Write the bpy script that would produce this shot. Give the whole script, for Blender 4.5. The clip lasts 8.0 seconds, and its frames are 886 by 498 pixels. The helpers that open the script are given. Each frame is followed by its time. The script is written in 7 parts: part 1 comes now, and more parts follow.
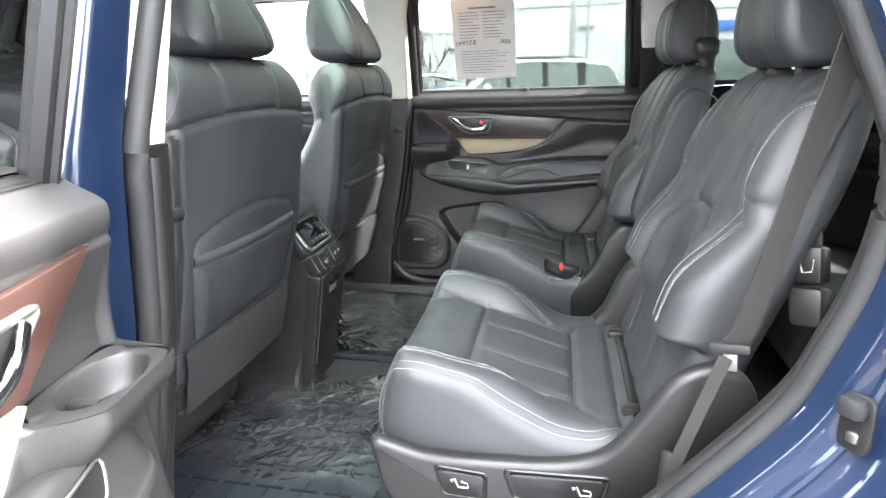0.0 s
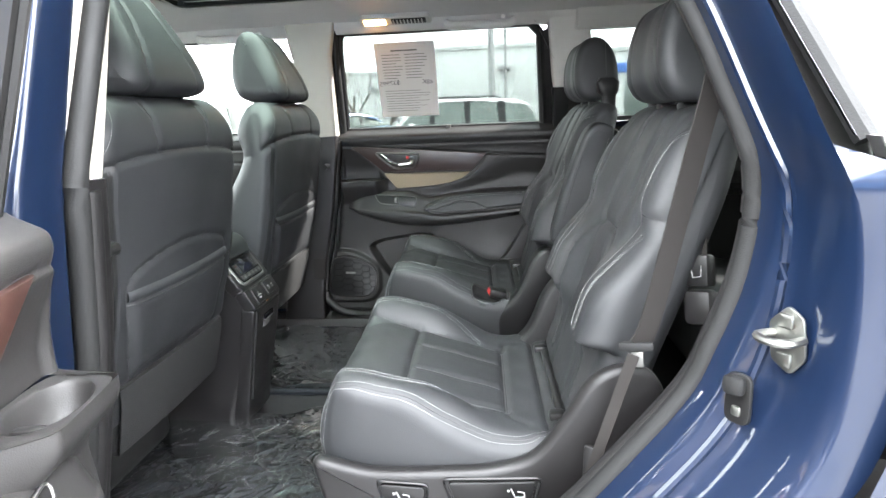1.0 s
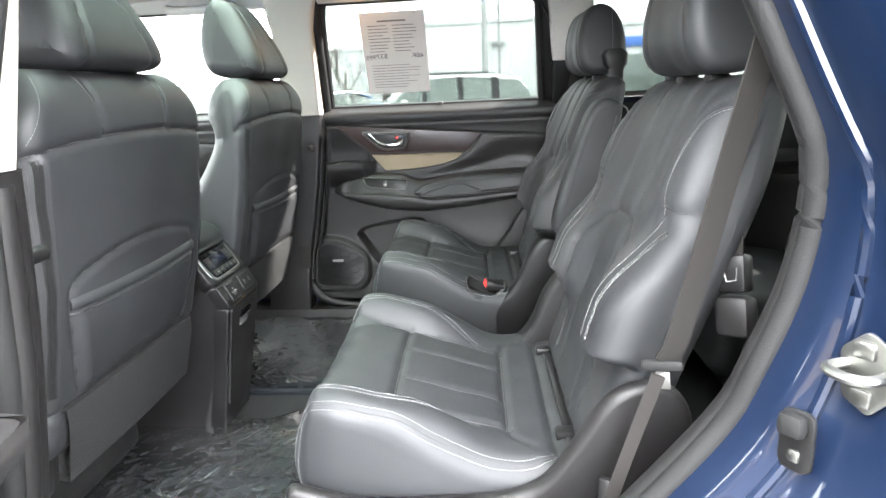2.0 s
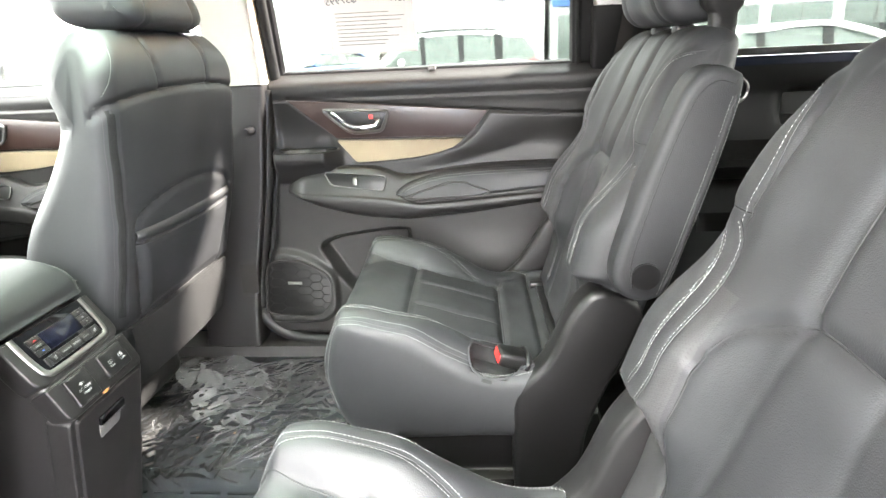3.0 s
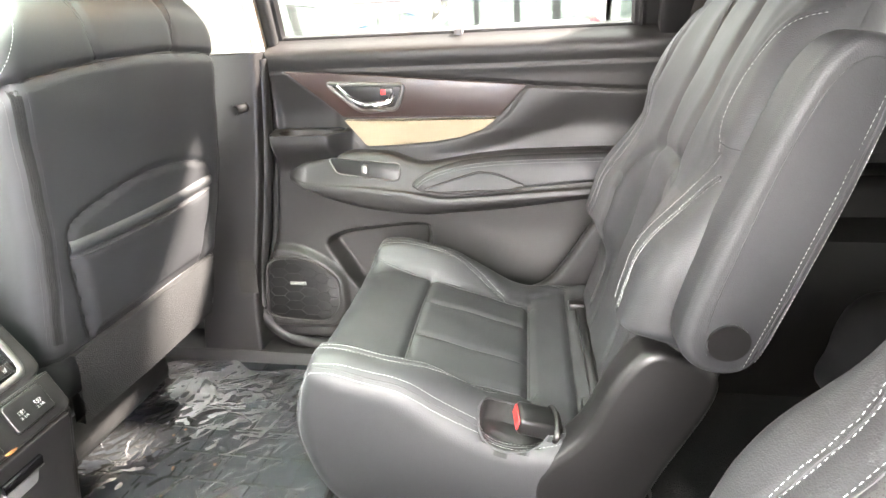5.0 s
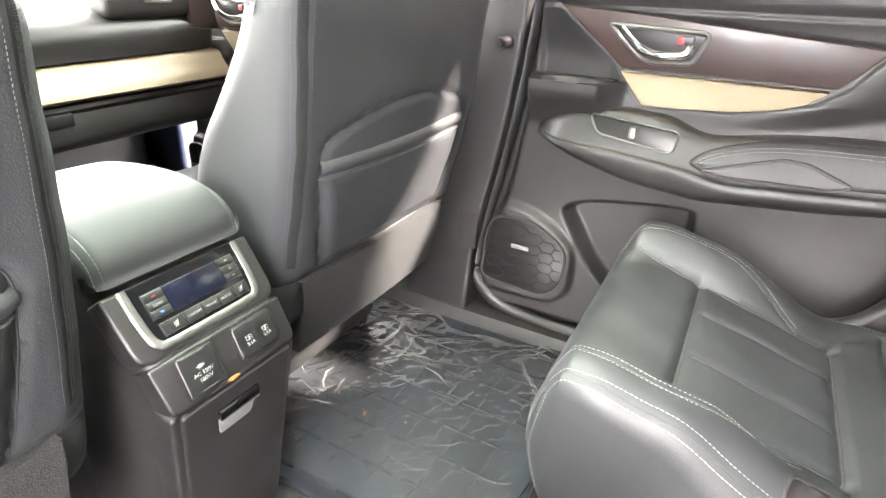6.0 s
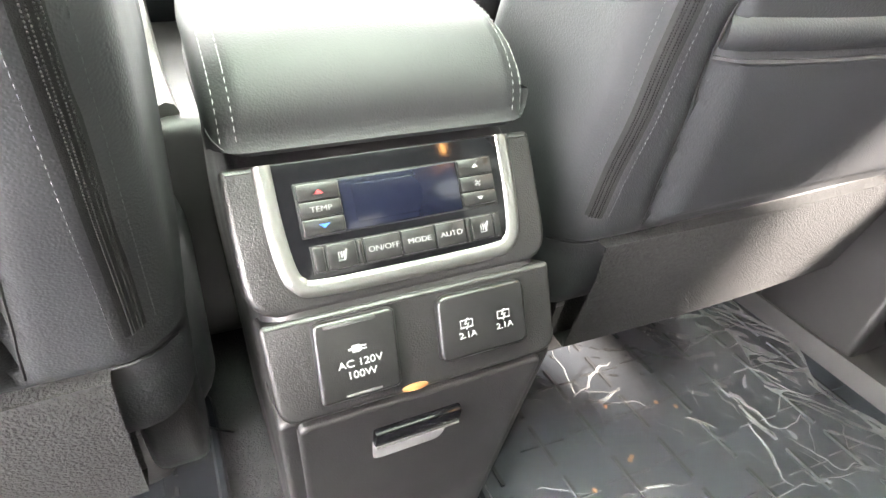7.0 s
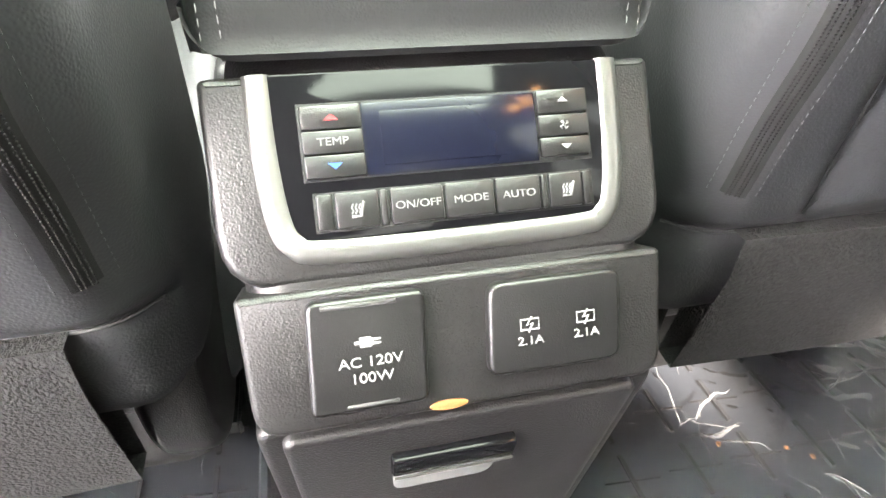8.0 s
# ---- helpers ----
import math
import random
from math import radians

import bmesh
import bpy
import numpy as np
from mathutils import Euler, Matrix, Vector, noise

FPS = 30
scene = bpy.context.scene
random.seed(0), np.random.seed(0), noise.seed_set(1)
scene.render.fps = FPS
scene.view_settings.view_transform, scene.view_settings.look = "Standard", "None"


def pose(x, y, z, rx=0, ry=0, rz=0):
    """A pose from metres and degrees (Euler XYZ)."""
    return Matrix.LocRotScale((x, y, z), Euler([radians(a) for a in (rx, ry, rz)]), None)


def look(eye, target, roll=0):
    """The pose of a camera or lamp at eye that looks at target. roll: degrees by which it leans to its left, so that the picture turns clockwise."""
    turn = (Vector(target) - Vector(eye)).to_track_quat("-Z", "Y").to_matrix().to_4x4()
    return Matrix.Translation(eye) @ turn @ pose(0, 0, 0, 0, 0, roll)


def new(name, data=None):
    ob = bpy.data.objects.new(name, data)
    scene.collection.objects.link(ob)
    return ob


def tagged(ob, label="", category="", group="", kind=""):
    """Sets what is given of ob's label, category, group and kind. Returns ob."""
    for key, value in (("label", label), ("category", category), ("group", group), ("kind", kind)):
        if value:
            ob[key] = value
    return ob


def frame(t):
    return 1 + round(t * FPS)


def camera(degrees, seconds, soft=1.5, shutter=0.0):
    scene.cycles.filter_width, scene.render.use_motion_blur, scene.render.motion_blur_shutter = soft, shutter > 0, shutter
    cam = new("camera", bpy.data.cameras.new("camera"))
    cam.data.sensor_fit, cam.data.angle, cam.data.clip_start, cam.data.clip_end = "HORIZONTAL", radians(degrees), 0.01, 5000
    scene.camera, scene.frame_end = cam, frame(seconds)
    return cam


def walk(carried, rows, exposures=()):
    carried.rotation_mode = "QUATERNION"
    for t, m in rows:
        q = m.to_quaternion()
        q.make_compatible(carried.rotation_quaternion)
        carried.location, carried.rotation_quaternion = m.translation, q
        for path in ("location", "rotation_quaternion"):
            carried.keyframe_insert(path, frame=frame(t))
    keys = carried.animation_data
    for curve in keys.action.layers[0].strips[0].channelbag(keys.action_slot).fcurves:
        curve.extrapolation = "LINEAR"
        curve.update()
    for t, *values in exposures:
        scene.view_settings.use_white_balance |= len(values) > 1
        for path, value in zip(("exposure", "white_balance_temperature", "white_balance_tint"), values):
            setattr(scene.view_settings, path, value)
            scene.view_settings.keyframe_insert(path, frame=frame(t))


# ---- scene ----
cam = camera(74.2, 8.0)
PATH = [
    (0, (0.67, -1.402, 1.243), (0.246, 0.47, 0.682), -1.9),
    (0.5, (0.684, -1.465, 1.236), (0.446, 0.467, 0.779), -2.3),
    (1, (0.678, -1.47, 1.238), (0.488, 0.47, 0.79), -2.4),
    (1.2, (0.682, -1.465, 1.237), (0.49, 0.474, 0.786), -2.4),
    (2.3, (0.669, -1.177, 1.236), (0.502, 0.738, 0.681), -2.8),
    (2.5, (0.673, -1.033, 1.237), (0.502, 0.874, 0.661), -2.7),
    (3, (0.645, -0.74, 1.237), (0.47, 1.145, 0.592), -2.7),
    (3.5, (0.653, -0.54, 1.227), (0.488, 1.33, 0.537), -2.7),
    (4, (0.661, -0.494, 1.225), (0.483, 1.363, 0.503), -2.8),
    (5.3, (0.683, -0.464, 1.235), (0.256, 1.336, 0.474), -2.5),
    (5.5, (0.646, -0.454, 1.23), (0.148, 1.323, 0.458), -1.8),
    (6, (0.509, -0.355, 1.186), (-0.372, 1.218, 0.319), 1.5),
    (6.5, (0.373, -0.211, 1.119), (-0.9, 0.936, 0.087), 3.6),
    (7, (0.269, -0.109, 1.027), (-1.205, 0.645, -0.094), 4.2),
    (7.5, (0.22, -0.065, 0.972), (-1.326, 0.435, -0.194), 2.9),
    (8, (0.208, -0.055, 0.962), (-1.37, 0.353, -0.197), 1.9),
]
walk(cam, [(t, look(eye, target, roll)) for t, eye, target, roll in PATH],
     exposures=[(0, 5.35, 6350, 10), (1.2, 5.0, 6350, 10), (2.4, 5.72, 6600, 11), (3.5, 6.6, 6980, 13), (5.5, 6.82, 7080, 16), (6.5, 6.88, 7000, 15), (7.1, 7.12, 7040, 16), (8, 7.18, 7080, 17)])

# ---- world, sun and exposure ----
world = bpy.data.worlds.new("sky")
scene.world = world
world.use_nodes = True
wn = world.node_tree.nodes
sky = wn.new("ShaderNodeTexSky")
sky.sky_type, sky.sun_disc = "NISHITA", False
sky.sun_elevation, sky.sun_rotation = radians(41), radians(64)
sky.air_density, sky.dust_density, sky.ozone_density = 1.0, 5.0, 1.0
hsv = wn.new("ShaderNodeHueSaturation")
hsv.inputs["Saturation"].default_value = 0.25
world.node_tree.links.new(sky.outputs[0], hsv.inputs["Color"])
veil = wn.new("ShaderNodeMix")  # thin high cloud evens out the sky
veil.data_type = "RGBA"
veil.inputs["Factor"].default_value = 0.85
dome, height, shade = wn.new("ShaderNodeTexCoord"), wn.new("ShaderNodeSeparateXYZ"), wn.new("ShaderNodeMix")
shade.data_type = "RGBA"  # an overcast dome: twice as bright overhead as at the horizon
shade.inputs["A"].default_value, shade.inputs["B"].default_value = (6.2, 6.35, 6.5, 1), (10.8, 11.0, 11.2, 1)
world.node_tree.links.new(dome.outputs["Generated"], height.inputs[0])
world.node_tree.links.new(height.outputs["Z"], shade.inputs["Factor"])
world.node_tree.links.new(shade.outputs["Result"], veil.inputs["B"])
world.node_tree.links.new(hsv.outputs[0], veil.inputs["A"])
world.node_tree.links.new(veil.outputs["Result"], wn["Background"].inputs["Color"])
wn["Background"].inputs["Strength"].default_value = 0.15
SUN_TO = Vector((2.5, 1.2, 2.4)).normalized()
sun = new("sun", bpy.data.lights.new("sun", "SUN"))
sun.data.energy, sun.data.angle, sun.data.color = 1.25, radians(4), (1.0, 0.96, 0.9)
sun.matrix_world = look((8, 4, 12), Vector((8, 4, 12)) - SUN_TO)

# ---- materials ----


def material(name, color, rough=0.5, metal=0.0, grain=0.0, scale=600.0, vary=0.12, vscale=6.0, kind="noise", coat=0.0, spec=0.5, rvary=0.08, coord="Object"):
    """A procedural surface: colour varied at two scales, roughness varied, fine relief of depth grain at that scale per metre."""
    m = bpy.data.materials.new(name)
    m.use_nodes = True
    n, l = m.node_tree.nodes, m.node_tree.links
    b = n["Principled BSDF"]
    b.inputs["Metallic"].default_value = metal
    b.inputs["Coat Weight"].default_value = coat
    b.inputs["Coat Roughness"].default_value = 0.04
    b.inputs["Specular IOR Level"].default_value = spec
    tc = n.new("ShaderNodeTexCoord")
    big = n.new("ShaderNodeTexNoise")
    big.inputs["Scale"].default_value, big.inputs["Detail"].default_value = vscale, 5
    l.new(tc.outputs[coord], big.inputs["Vector"])
    mix = n.new("ShaderNodeMix")
    mix.data_type = "RGBA"
    mix.inputs["A"].default_value = (*[c * (1 - vary) for c in color], 1)
    mix.inputs["B"].default_value = (*[min(1, c * (1 + vary)) for c in color], 1)
    l.new(big.outputs["Fac"], mix.inputs["Factor"])
    l.new(mix.outputs["Result"], b.inputs["Base Color"])
    rr = n.new("ShaderNodeMapRange")
    rr.inputs["From Min"].default_value, rr.inputs["From Max"].default_value = 0.3, 0.7
    rr.inputs["To Min"].default_value, rr.inputs["To Max"].default_value = max(0.02, rough - rvary), min(1, rough + rvary)
    l.new(big.outputs["Fac"], rr.inputs["Value"])
    l.new(rr.outputs["Result"], b.inputs["Roughness"])
    if grain:
        if kind == "voronoi":
            t = n.new("ShaderNodeTexVoronoi")
            t.feature = "SMOOTH_F1"
            out = t.outputs["Distance"]
        else:
            t = n.new("ShaderNodeTexNoise")
            t.inputs["Detail"].default_value = 3
            out = t.outputs["Fac"]
        t.inputs["Scale"].default_value = scale
        l.new(tc.outputs[coord], t.inputs["Vector"])
        bump = n.new("ShaderNodeBump")
        bump.inputs["Strength"].default_value, bump.inputs["Distance"].default_value = 0.6, grain
        l.new(out, bump.inputs["Height"])
        l.new(bump.outputs["Normal"], b.inputs["Normal"])
    return m


def dotted(m, pitch, radius, depth):
    """Adds a grid of small round holes to a material, on the two widest object axes."""
    n, l = m.node_tree.nodes, m.node_tree.links
    b = n["Principled BSDF"]
    tc = n.new("ShaderNodeTexCoord")
    sep = n.new("ShaderNodeSeparateXYZ")
    l.new(tc.outputs["Object"], sep.inputs[0])

    def math_(op, a, c=None):
        q = n.new("ShaderNodeMath")
        q.operation = op
        for k, v in enumerate((a, c)):
            if v is None:
                continue
            if isinstance(v, (int, float)):
                q.inputs[k].default_value = v
            else:
                l.new(v, q.inputs[k])
        return q.outputs[0]

    xz = math_("ADD", sep.outputs["X"], sep.outputs["Z"])
    a = math_("SUBTRACT", math_("FRACT", math_("DIVIDE", math_("ADD", xz, sep.outputs["Y"]), pitch * 1.4)), 0.5)
    c = math_("SUBTRACT", math_("FRACT", math_("DIVIDE", math_("SUBTRACT", xz, sep.outputs["Y"]), pitch * 1.4)), 0.5)
    r = math_("SQRT", math_("ADD", math_("MULTIPLY", a, a), math_("MULTIPLY", c, c)))
    hole = math_("LESS_THAN", r, radius / (pitch * 1.4))
    mix = n.new("ShaderNodeMix")
    mix.data_type = "RGBA"
    old = b.inputs["Base Color"].links[0].from_socket
    l.new(old, mix.inputs["A"])
    mix.inputs["B"].default_value = (0.004, 0.004, 0.004, 1)
    l.new(hole, mix.inputs["Factor"])
    l.new(mix.outputs["Result"], b.inputs["Base Color"])
    return m


def glow(name, color, strength):
    m = bpy.data.materials.new(name)
    m.use_nodes = True
    b = m.node_tree.nodes["Principled BSDF"]
    b.inputs["Base Color"].default_value = (*color, 1)
    b.inputs["Emission Color"].default_value = (*color, 1)
    b.inputs["Emission Strength"].default_value = strength
    return m


LEATHER = material("black_leather", (0.0132, 0.0138, 0.015), 0.56, 0, 0.00034, 800, 0.25, 5, "voronoi", spec=0.43)
PERF = dotted(material("perforated_leather", (0.023, 0.0228, 0.0236), 0.55, 0, 0.0003, 900, 0.15, 5, "voronoi"), 0.0042, 0.00095, 0.001)
VINYL = material("black_vinyl", (0.012, 0.0122, 0.0127), 0.58, 0, 0.0002, 1000, 0.15, 5, "voronoi", spec=0.24)
PLASTIC = material("black_grained_plastic", (0.0068, 0.0063, 0.0064), 0.44, 0, 0.00036, 1150, 0.15, 9, "voronoi", spec=0.31)
SOFT = material("soft_black_plastic", (0.0138, 0.013, 0.0128), 0.46, 0, 0.0004, 900, 0.15, 7, "voronoi", spec=0.33)
SMOOTHP = material("smooth_black_plastic", (0.005, 0.0048, 0.0049), 0.36, 0, 0.0002, 1500, 0.15, 12, spec=0.34)
GLOSS = material("piano_black", (0.003, 0.003, 0.0035), 0.1, 0, 0, 1, 0.2, 9, rvary=0.04, spec=0.07)
SCREEN = material("display_glass", (0.003, 0.0036, 0.0075), 0.2, 0, 0, 1, 0.2, 9, rvary=0.03, spec=0.16)
SATIN = material("satin_silver", (0.12, 0.118, 0.113), 0.36, 0.85, 0.0001, 2500, 0.06, 14)
CHROME = material("chrome", (0.75, 0.75, 0.76), 0.12, 1.0, 0, 1, 0.04, 9, rvary=0.04)
STEEL = material("zinc_steel", (0.22, 0.22, 0.205), 0.35, 1.0, 0.0003, 500, 0.15, 40)
WOOD = material("dark_wood_veneer", (0.016, 0.006, 0.0043), 0.45, 0, 0.0002, 400, 0.35, 30, coat=0.08)
CREAM = material("cream_leatherette", (0.2, 0.158, 0.104), 0.55, 0, 0.0005, 800, 0.06, 8, "voronoi")
HEADLINER = material("grey_headliner_cloth", (0.43, 0.42, 0.4), 0.95, 0, 0.0008, 900, 0.06, 10)
PILLAR = material("ivory_pillar_plastic", (0.31, 0.295, 0.258), 0.6, 0, 0.0004, 800, 0.05, 6, "voronoi")
CARPET = material("charcoal_carpet", (0.024, 0.024, 0.0245), 1.0, 0, 0.004, 420, 0.5, 260, spec=0.08)
FELT = material("grey_felt_carpet", (0.018, 0.018, 0.018), 1.0, 0, 0.004, 500, 0.85, 380, spec=0.08)
RUBBER = material("black_rubber_mat", (0.008, 0.0098, 0.0128), 0.55, 0, 0.0004, 700, 0.2, 8, spec=0.25)
SEALR = material("black_rubber_seal", (0.008, 0.008, 0.008), 0.62, 0, 0.0006, 500, 0.2, 20, spec=0.2)
THREAD = material("white_thread", (0.38, 0.38, 0.37), 0.8, 0, 0.0003, 2500, 0.08, 80)
GREYTHREAD = material("grey_thread", (0.05, 0.05, 0.052), 0.8, 0, 0.0003, 2500, 0.08, 80)
PALETHREAD = material("pale_grey_thread", (0.12, 0.12, 0.12), 0.8, 0, 0.0003, 2500, 0.08, 80)
ZIPTEETH = material("black_nylon_coil", (0.006, 0.006, 0.006), 0.75, 0, 0, 1, 0.1, 60, spec=0.12)
ZIPTAPE = material("black_zip_tape", (0.009, 0.009, 0.009), 0.7, 0, 0.0003, 1500, 0.1, 60, spec=0.2)
POUCH = material("black_pouch_cloth", (0.012, 0.012, 0.012), 0.8, 0, 0.0004, 900, 0.2, 30, spec=0.2)
DARKSEAM = material("seam_shadow_leather", (0.012, 0.012, 0.013), 0.6, 0, 0.0003, 900, 0.1, 20)
WEBBING = material("black_belt_webbing", (0.0125, 0.0112, 0.0104), 0.8, 0, 0.0008, 700, 0.15, 30, spec=0.15)
PAINT = material("blue_metallic_paint", (0.0026, 0.0068, 0.0195), 0.38, 0.3, 0.0, 1, 0.15, 3, coat=0.75, spec=0.25)
REDP = material("red_plastic", (0.55, 0.02, 0.02), 0.4, 0, 0.0002, 900, 0.08, 20)
REDINK = material("red_print", (0.2, 0.008, 0.01), 0.5, 0, 0, 1, 0.05, 20)
BLUEP = material("blue_print", (0.005, 0.055, 0.28), 0.5, 0, 0, 1, 0.05, 20)
ORANGE = material("dull_orange", (0.13, 0.05, 0.011), 0.6, 0, 0, 1, 0.1, 60)
PRINT = material("white_print", (0.16, 0.16, 0.156), 0.6, 0, 0, 1, 0.05, 50)
SOFTPRINT = material("soft_grey_print", (0.09, 0.09, 0.088), 0.6, 0, 0, 1, 0.05, 50)
GREYPRINT = material("grey_print", (0.09, 0.09, 0.088), 0.7, 0, 0, 1, 0.1, 50)
LIP = material("dark_grey_plastic", (0.022, 0.022, 0.0215), 0.5, 0, 0.0002, 1200, 0.15, 40)
INK = material("black_ink", (0.05, 0.05, 0.06), 0.8, 0, 0, 1, 0.1, 50)
PAPER = material("white_paper", (0.4, 0.39, 0.37), 0.9, 0, 0.0003, 500, 0.05, 8)
pn, pl_ = PAPER.node_tree.nodes, PAPER.node_tree.links
tl, tm = pn.new("ShaderNodeBsdfTranslucent"), pn.new("ShaderNodeMixShader")  # daylight shines through the sheet
tl.inputs["Color"].default_value = (0.6, 0.58, 0.56, 1)
tm.inputs[0].default_value = 0.12
pl_.new(pn["Principled BSDF"].outputs[0], tm.inputs[1])
pl_.new(tl.outputs[0], tm.inputs[2])
pl_.new(tm.outputs[0], pn["Material Output"].inputs["Surface"])
ASPHALT = material("asphalt", (0.14, 0.14, 0.138), 0.9, 0, 0.006, 90, 0.3, 1.2, coord="Object")
STUCCO = material("white_stucco", (0.5, 0.51, 0.5), 0.9, 0, 0.004, 40, 0.05, 0.7)
BLUEBAND = material("blue_fascia", (0.05, 0.13, 0.4), 0.5, 0, 0, 1, 0.1, 0.8)
BARK = material("grey_bark", (0.1, 0.085, 0.07), 0.95, 0, 0.01, 40, 0.3, 12)
GALV = material("galvanised_pole", (0.3, 0.3, 0.3), 0.6, 0.6, 0.001, 60, 0.15, 6)
GROOVE = material("dark_groove_rubber", (0.004, 0.004, 0.005), 0.7, 0, 0.0003, 700, 0.1, 20, spec=0.2)
TYRE = material("tyre_rubber", (0.02, 0.02, 0.02), 0.85, 0, 0.002, 80, 0.2, 10)
RIM = material("alloy_rim", (0.5, 0.5, 0.5), 0.35, 0.9, 0, 1, 0.1, 8)
DARKWIN = material("tinted_car_window", (0.1, 0.12, 0.11), 0.06, 0, 0, 1, 0.2, 2, rvary=0.03)
REDLAMP = material("red_lamp_lens", (0.4, 0.015, 0.02), 0.15, 0, 0, 1, 0.15, 12, coat=0.6)
HEADLAMP = material("clear_lamp_lens", (0.5, 0.52, 0.55), 0.1, 0.3, 0, 1, 0.2, 15, coat=0.6)
CARWHITE = material("white_car_paint", (0.78, 0.78, 0.77), 0.3, 0, 0, 1, 0.04, 1.5, coat=0.8)
CARBLUE = material("slate_blue_car_paint", (0.06, 0.13, 0.27), 0.3, 0.4, 0, 1, 0.1, 1.5, coat=0.8)
CARGREY = material("grey_car_paint", (0.2, 0.2, 0.21), 0.3, 0.5, 0, 1, 0.1, 1.5, coat=0.8)
LAMP = glow("warm_lamp_lens", (1.0, 0.5, 0.16), 2.2)

# ---- mesh helpers ----


def link(name, verts, faces, mat, parent=None, label="", angle=38, faces_mat=None):
    """One mesh object; mat may be a list with one index a face."""
    me = bpy.data.meshes.new(name)
    me.from_pydata([tuple(v) for v in verts], [], faces)
    for q in (mat if isinstance(mat, (list, tuple)) else [mat]):
        me.materials.append(q)
    if faces_mat is not None:
        me.polygons.foreach_set("material_index", np.asarray(faces_mat, dtype=np.int32))
    me.polygons.foreach_set("use_smooth", [True] * len(me.polygons))
    me.set_sharp_from_angle(angle=radians(angle))
    me.update()
    ob = new(name, me)
    if parent:
        ob.parent = parent
    if label:
        ob["label"] = label
    return ob


def part(name, bm, mat, parent=None, label="", angle=38):
    bmesh.ops.recalc_face_normals(bm, faces=bm.faces[:])
    me = bpy.data.meshes.new(name)
    bm.to_mesh(me)
    bm.free()
    me.materials.append(mat)
    me.polygons.foreach_set("use_smooth", [True] * len(me.polygons))
    me.set_sharp_from_angle(angle=radians(angle))
    ob = new(name, me)
    if parent:
        ob.parent = parent
    if label:
        ob["label"] = label
    return ob


def empty(name, at=(0, 0, 0)):
    e = new(name)
    e.location = at
    e.empty_display_size = 0.05
    return e


def rbox(lo, hi, r=0.005, seg=2):
    """A box between two corners with rounded edges."""
    bm = bmesh.new()
    bmesh.ops.create_cube(bm, size=1)
    lo, hi = Vector(lo), Vector(hi)
    for v in bm.verts:
        v.co = Vector([(a + b) / 2 + c * (b - a) for a, b, c in zip(lo, hi, v.co)])
    if r > 0:
        bmesh.ops.bevel(bm, geom=bm.edges[:], offset=r, segments=seg, profile=0.5, affect="EDGES")
    return bm


def prism(poly, lo, hi, axis="y", r=0.0, seg=2):
    """A polygon given in the two other axes, extruded from lo to hi along an axis, with rounded rims."""
    put = {"x": lambda a, b, c: (c, a, b), "y": lambda a, b, c: (a, c, b), "z": lambda a, b, c: (a, b, c)}[axis]
    bm = bmesh.new()
    f = bm.faces.new([bm.verts.new(put(a, b, lo)) for a, b in poly])
    g = bmesh.ops.extrude_face_region(bm, geom=[f])
    for v in g["geom"]:
        if isinstance(v, bmesh.types.BMVert):
            v.co = Vector(put(*[(v.co.x, v.co.y, v.co.z)[k] for k in {"x": (1, 2), "y": (0, 2), "z": (0, 1)}[axis]], hi))
    bmesh.ops.recalc_face_normals(bm, faces=bm.faces[:])
    if r > 0:
        rim = [e for e in bm.edges if len(e.link_faces) == 2 and any(len(q.verts) == len(poly) and len(poly) > 4 or abs(q.normal["xyz".index(axis)]) > 0.9 for q in e.link_faces)]
        bmesh.ops.bevel(bm, geom=rim, offset=r, segments=seg, profile=0.5, affect="EDGES")
    return bm


def rounded(pts, r, n=5):
    """A polygon with rounded corners."""
    out = []
    P = [Vector((a, b)) for a, b in pts]
    for k, p in enumerate(P):
        a, b = P[k - 1] - p, P[(k + 1) % len(P)] - p
        q = min(r[k] if isinstance(r, (list, tuple)) else r, a.length * 0.48, b.length * 0.48)
        s, e = p + a.normalized() * q, p + b.normalized() * q
        for j in range(n + 1):
            t = j / n
            v = (1 - t) ** 2 * s + 2 * t * (1 - t) * p + t * t * e
            out.append((v.x, v.y))
    return out


def smooth_line(pts, n=12, closed=False):
    """A Catmull-Rom curve through points of any dimension."""
    P = [np.array(p, float) for p in pts]
    m = len(P)
    out = []
    for k in range(m if closed else m - 1):
        if closed:
            a, b, c, d = P[k - 1], P[k], P[(k + 1) % m], P[(k + 2) % m]
        else:
            b, c = P[k], P[k + 1]
            a = P[k - 1] if k else 2 * b - c
            d = P[k + 2] if k + 2 < m else 2 * c - b
        for j in range(n):
            t = j / n
            out.append(0.5 * (2 * b + (c - a) * t + (2 * a - 5 * b + 4 * c - d) * t * t + (3 * b - a - 3 * c + d) * t ** 3))
    if not closed:
        out.append(P[-1])
    return np.array(out)


def resample(pts, step, closed=False):
    P = np.array(pts, float)
    if closed:
        P = np.vstack([P, P[:1]])
    seg = np.linalg.norm(np.diff(P, axis=0), axis=1)
    s = np.concatenate([[0], np.cumsum(seg)])
    n = max(2, int(round(s[-1] / step)))
    q = np.linspace(0, s[-1], n + 1)
    R = np.stack([np.interp(q, s, P[:, k]) for k in range(P.shape[1])], 1)
    return R[:-1] if closed else R


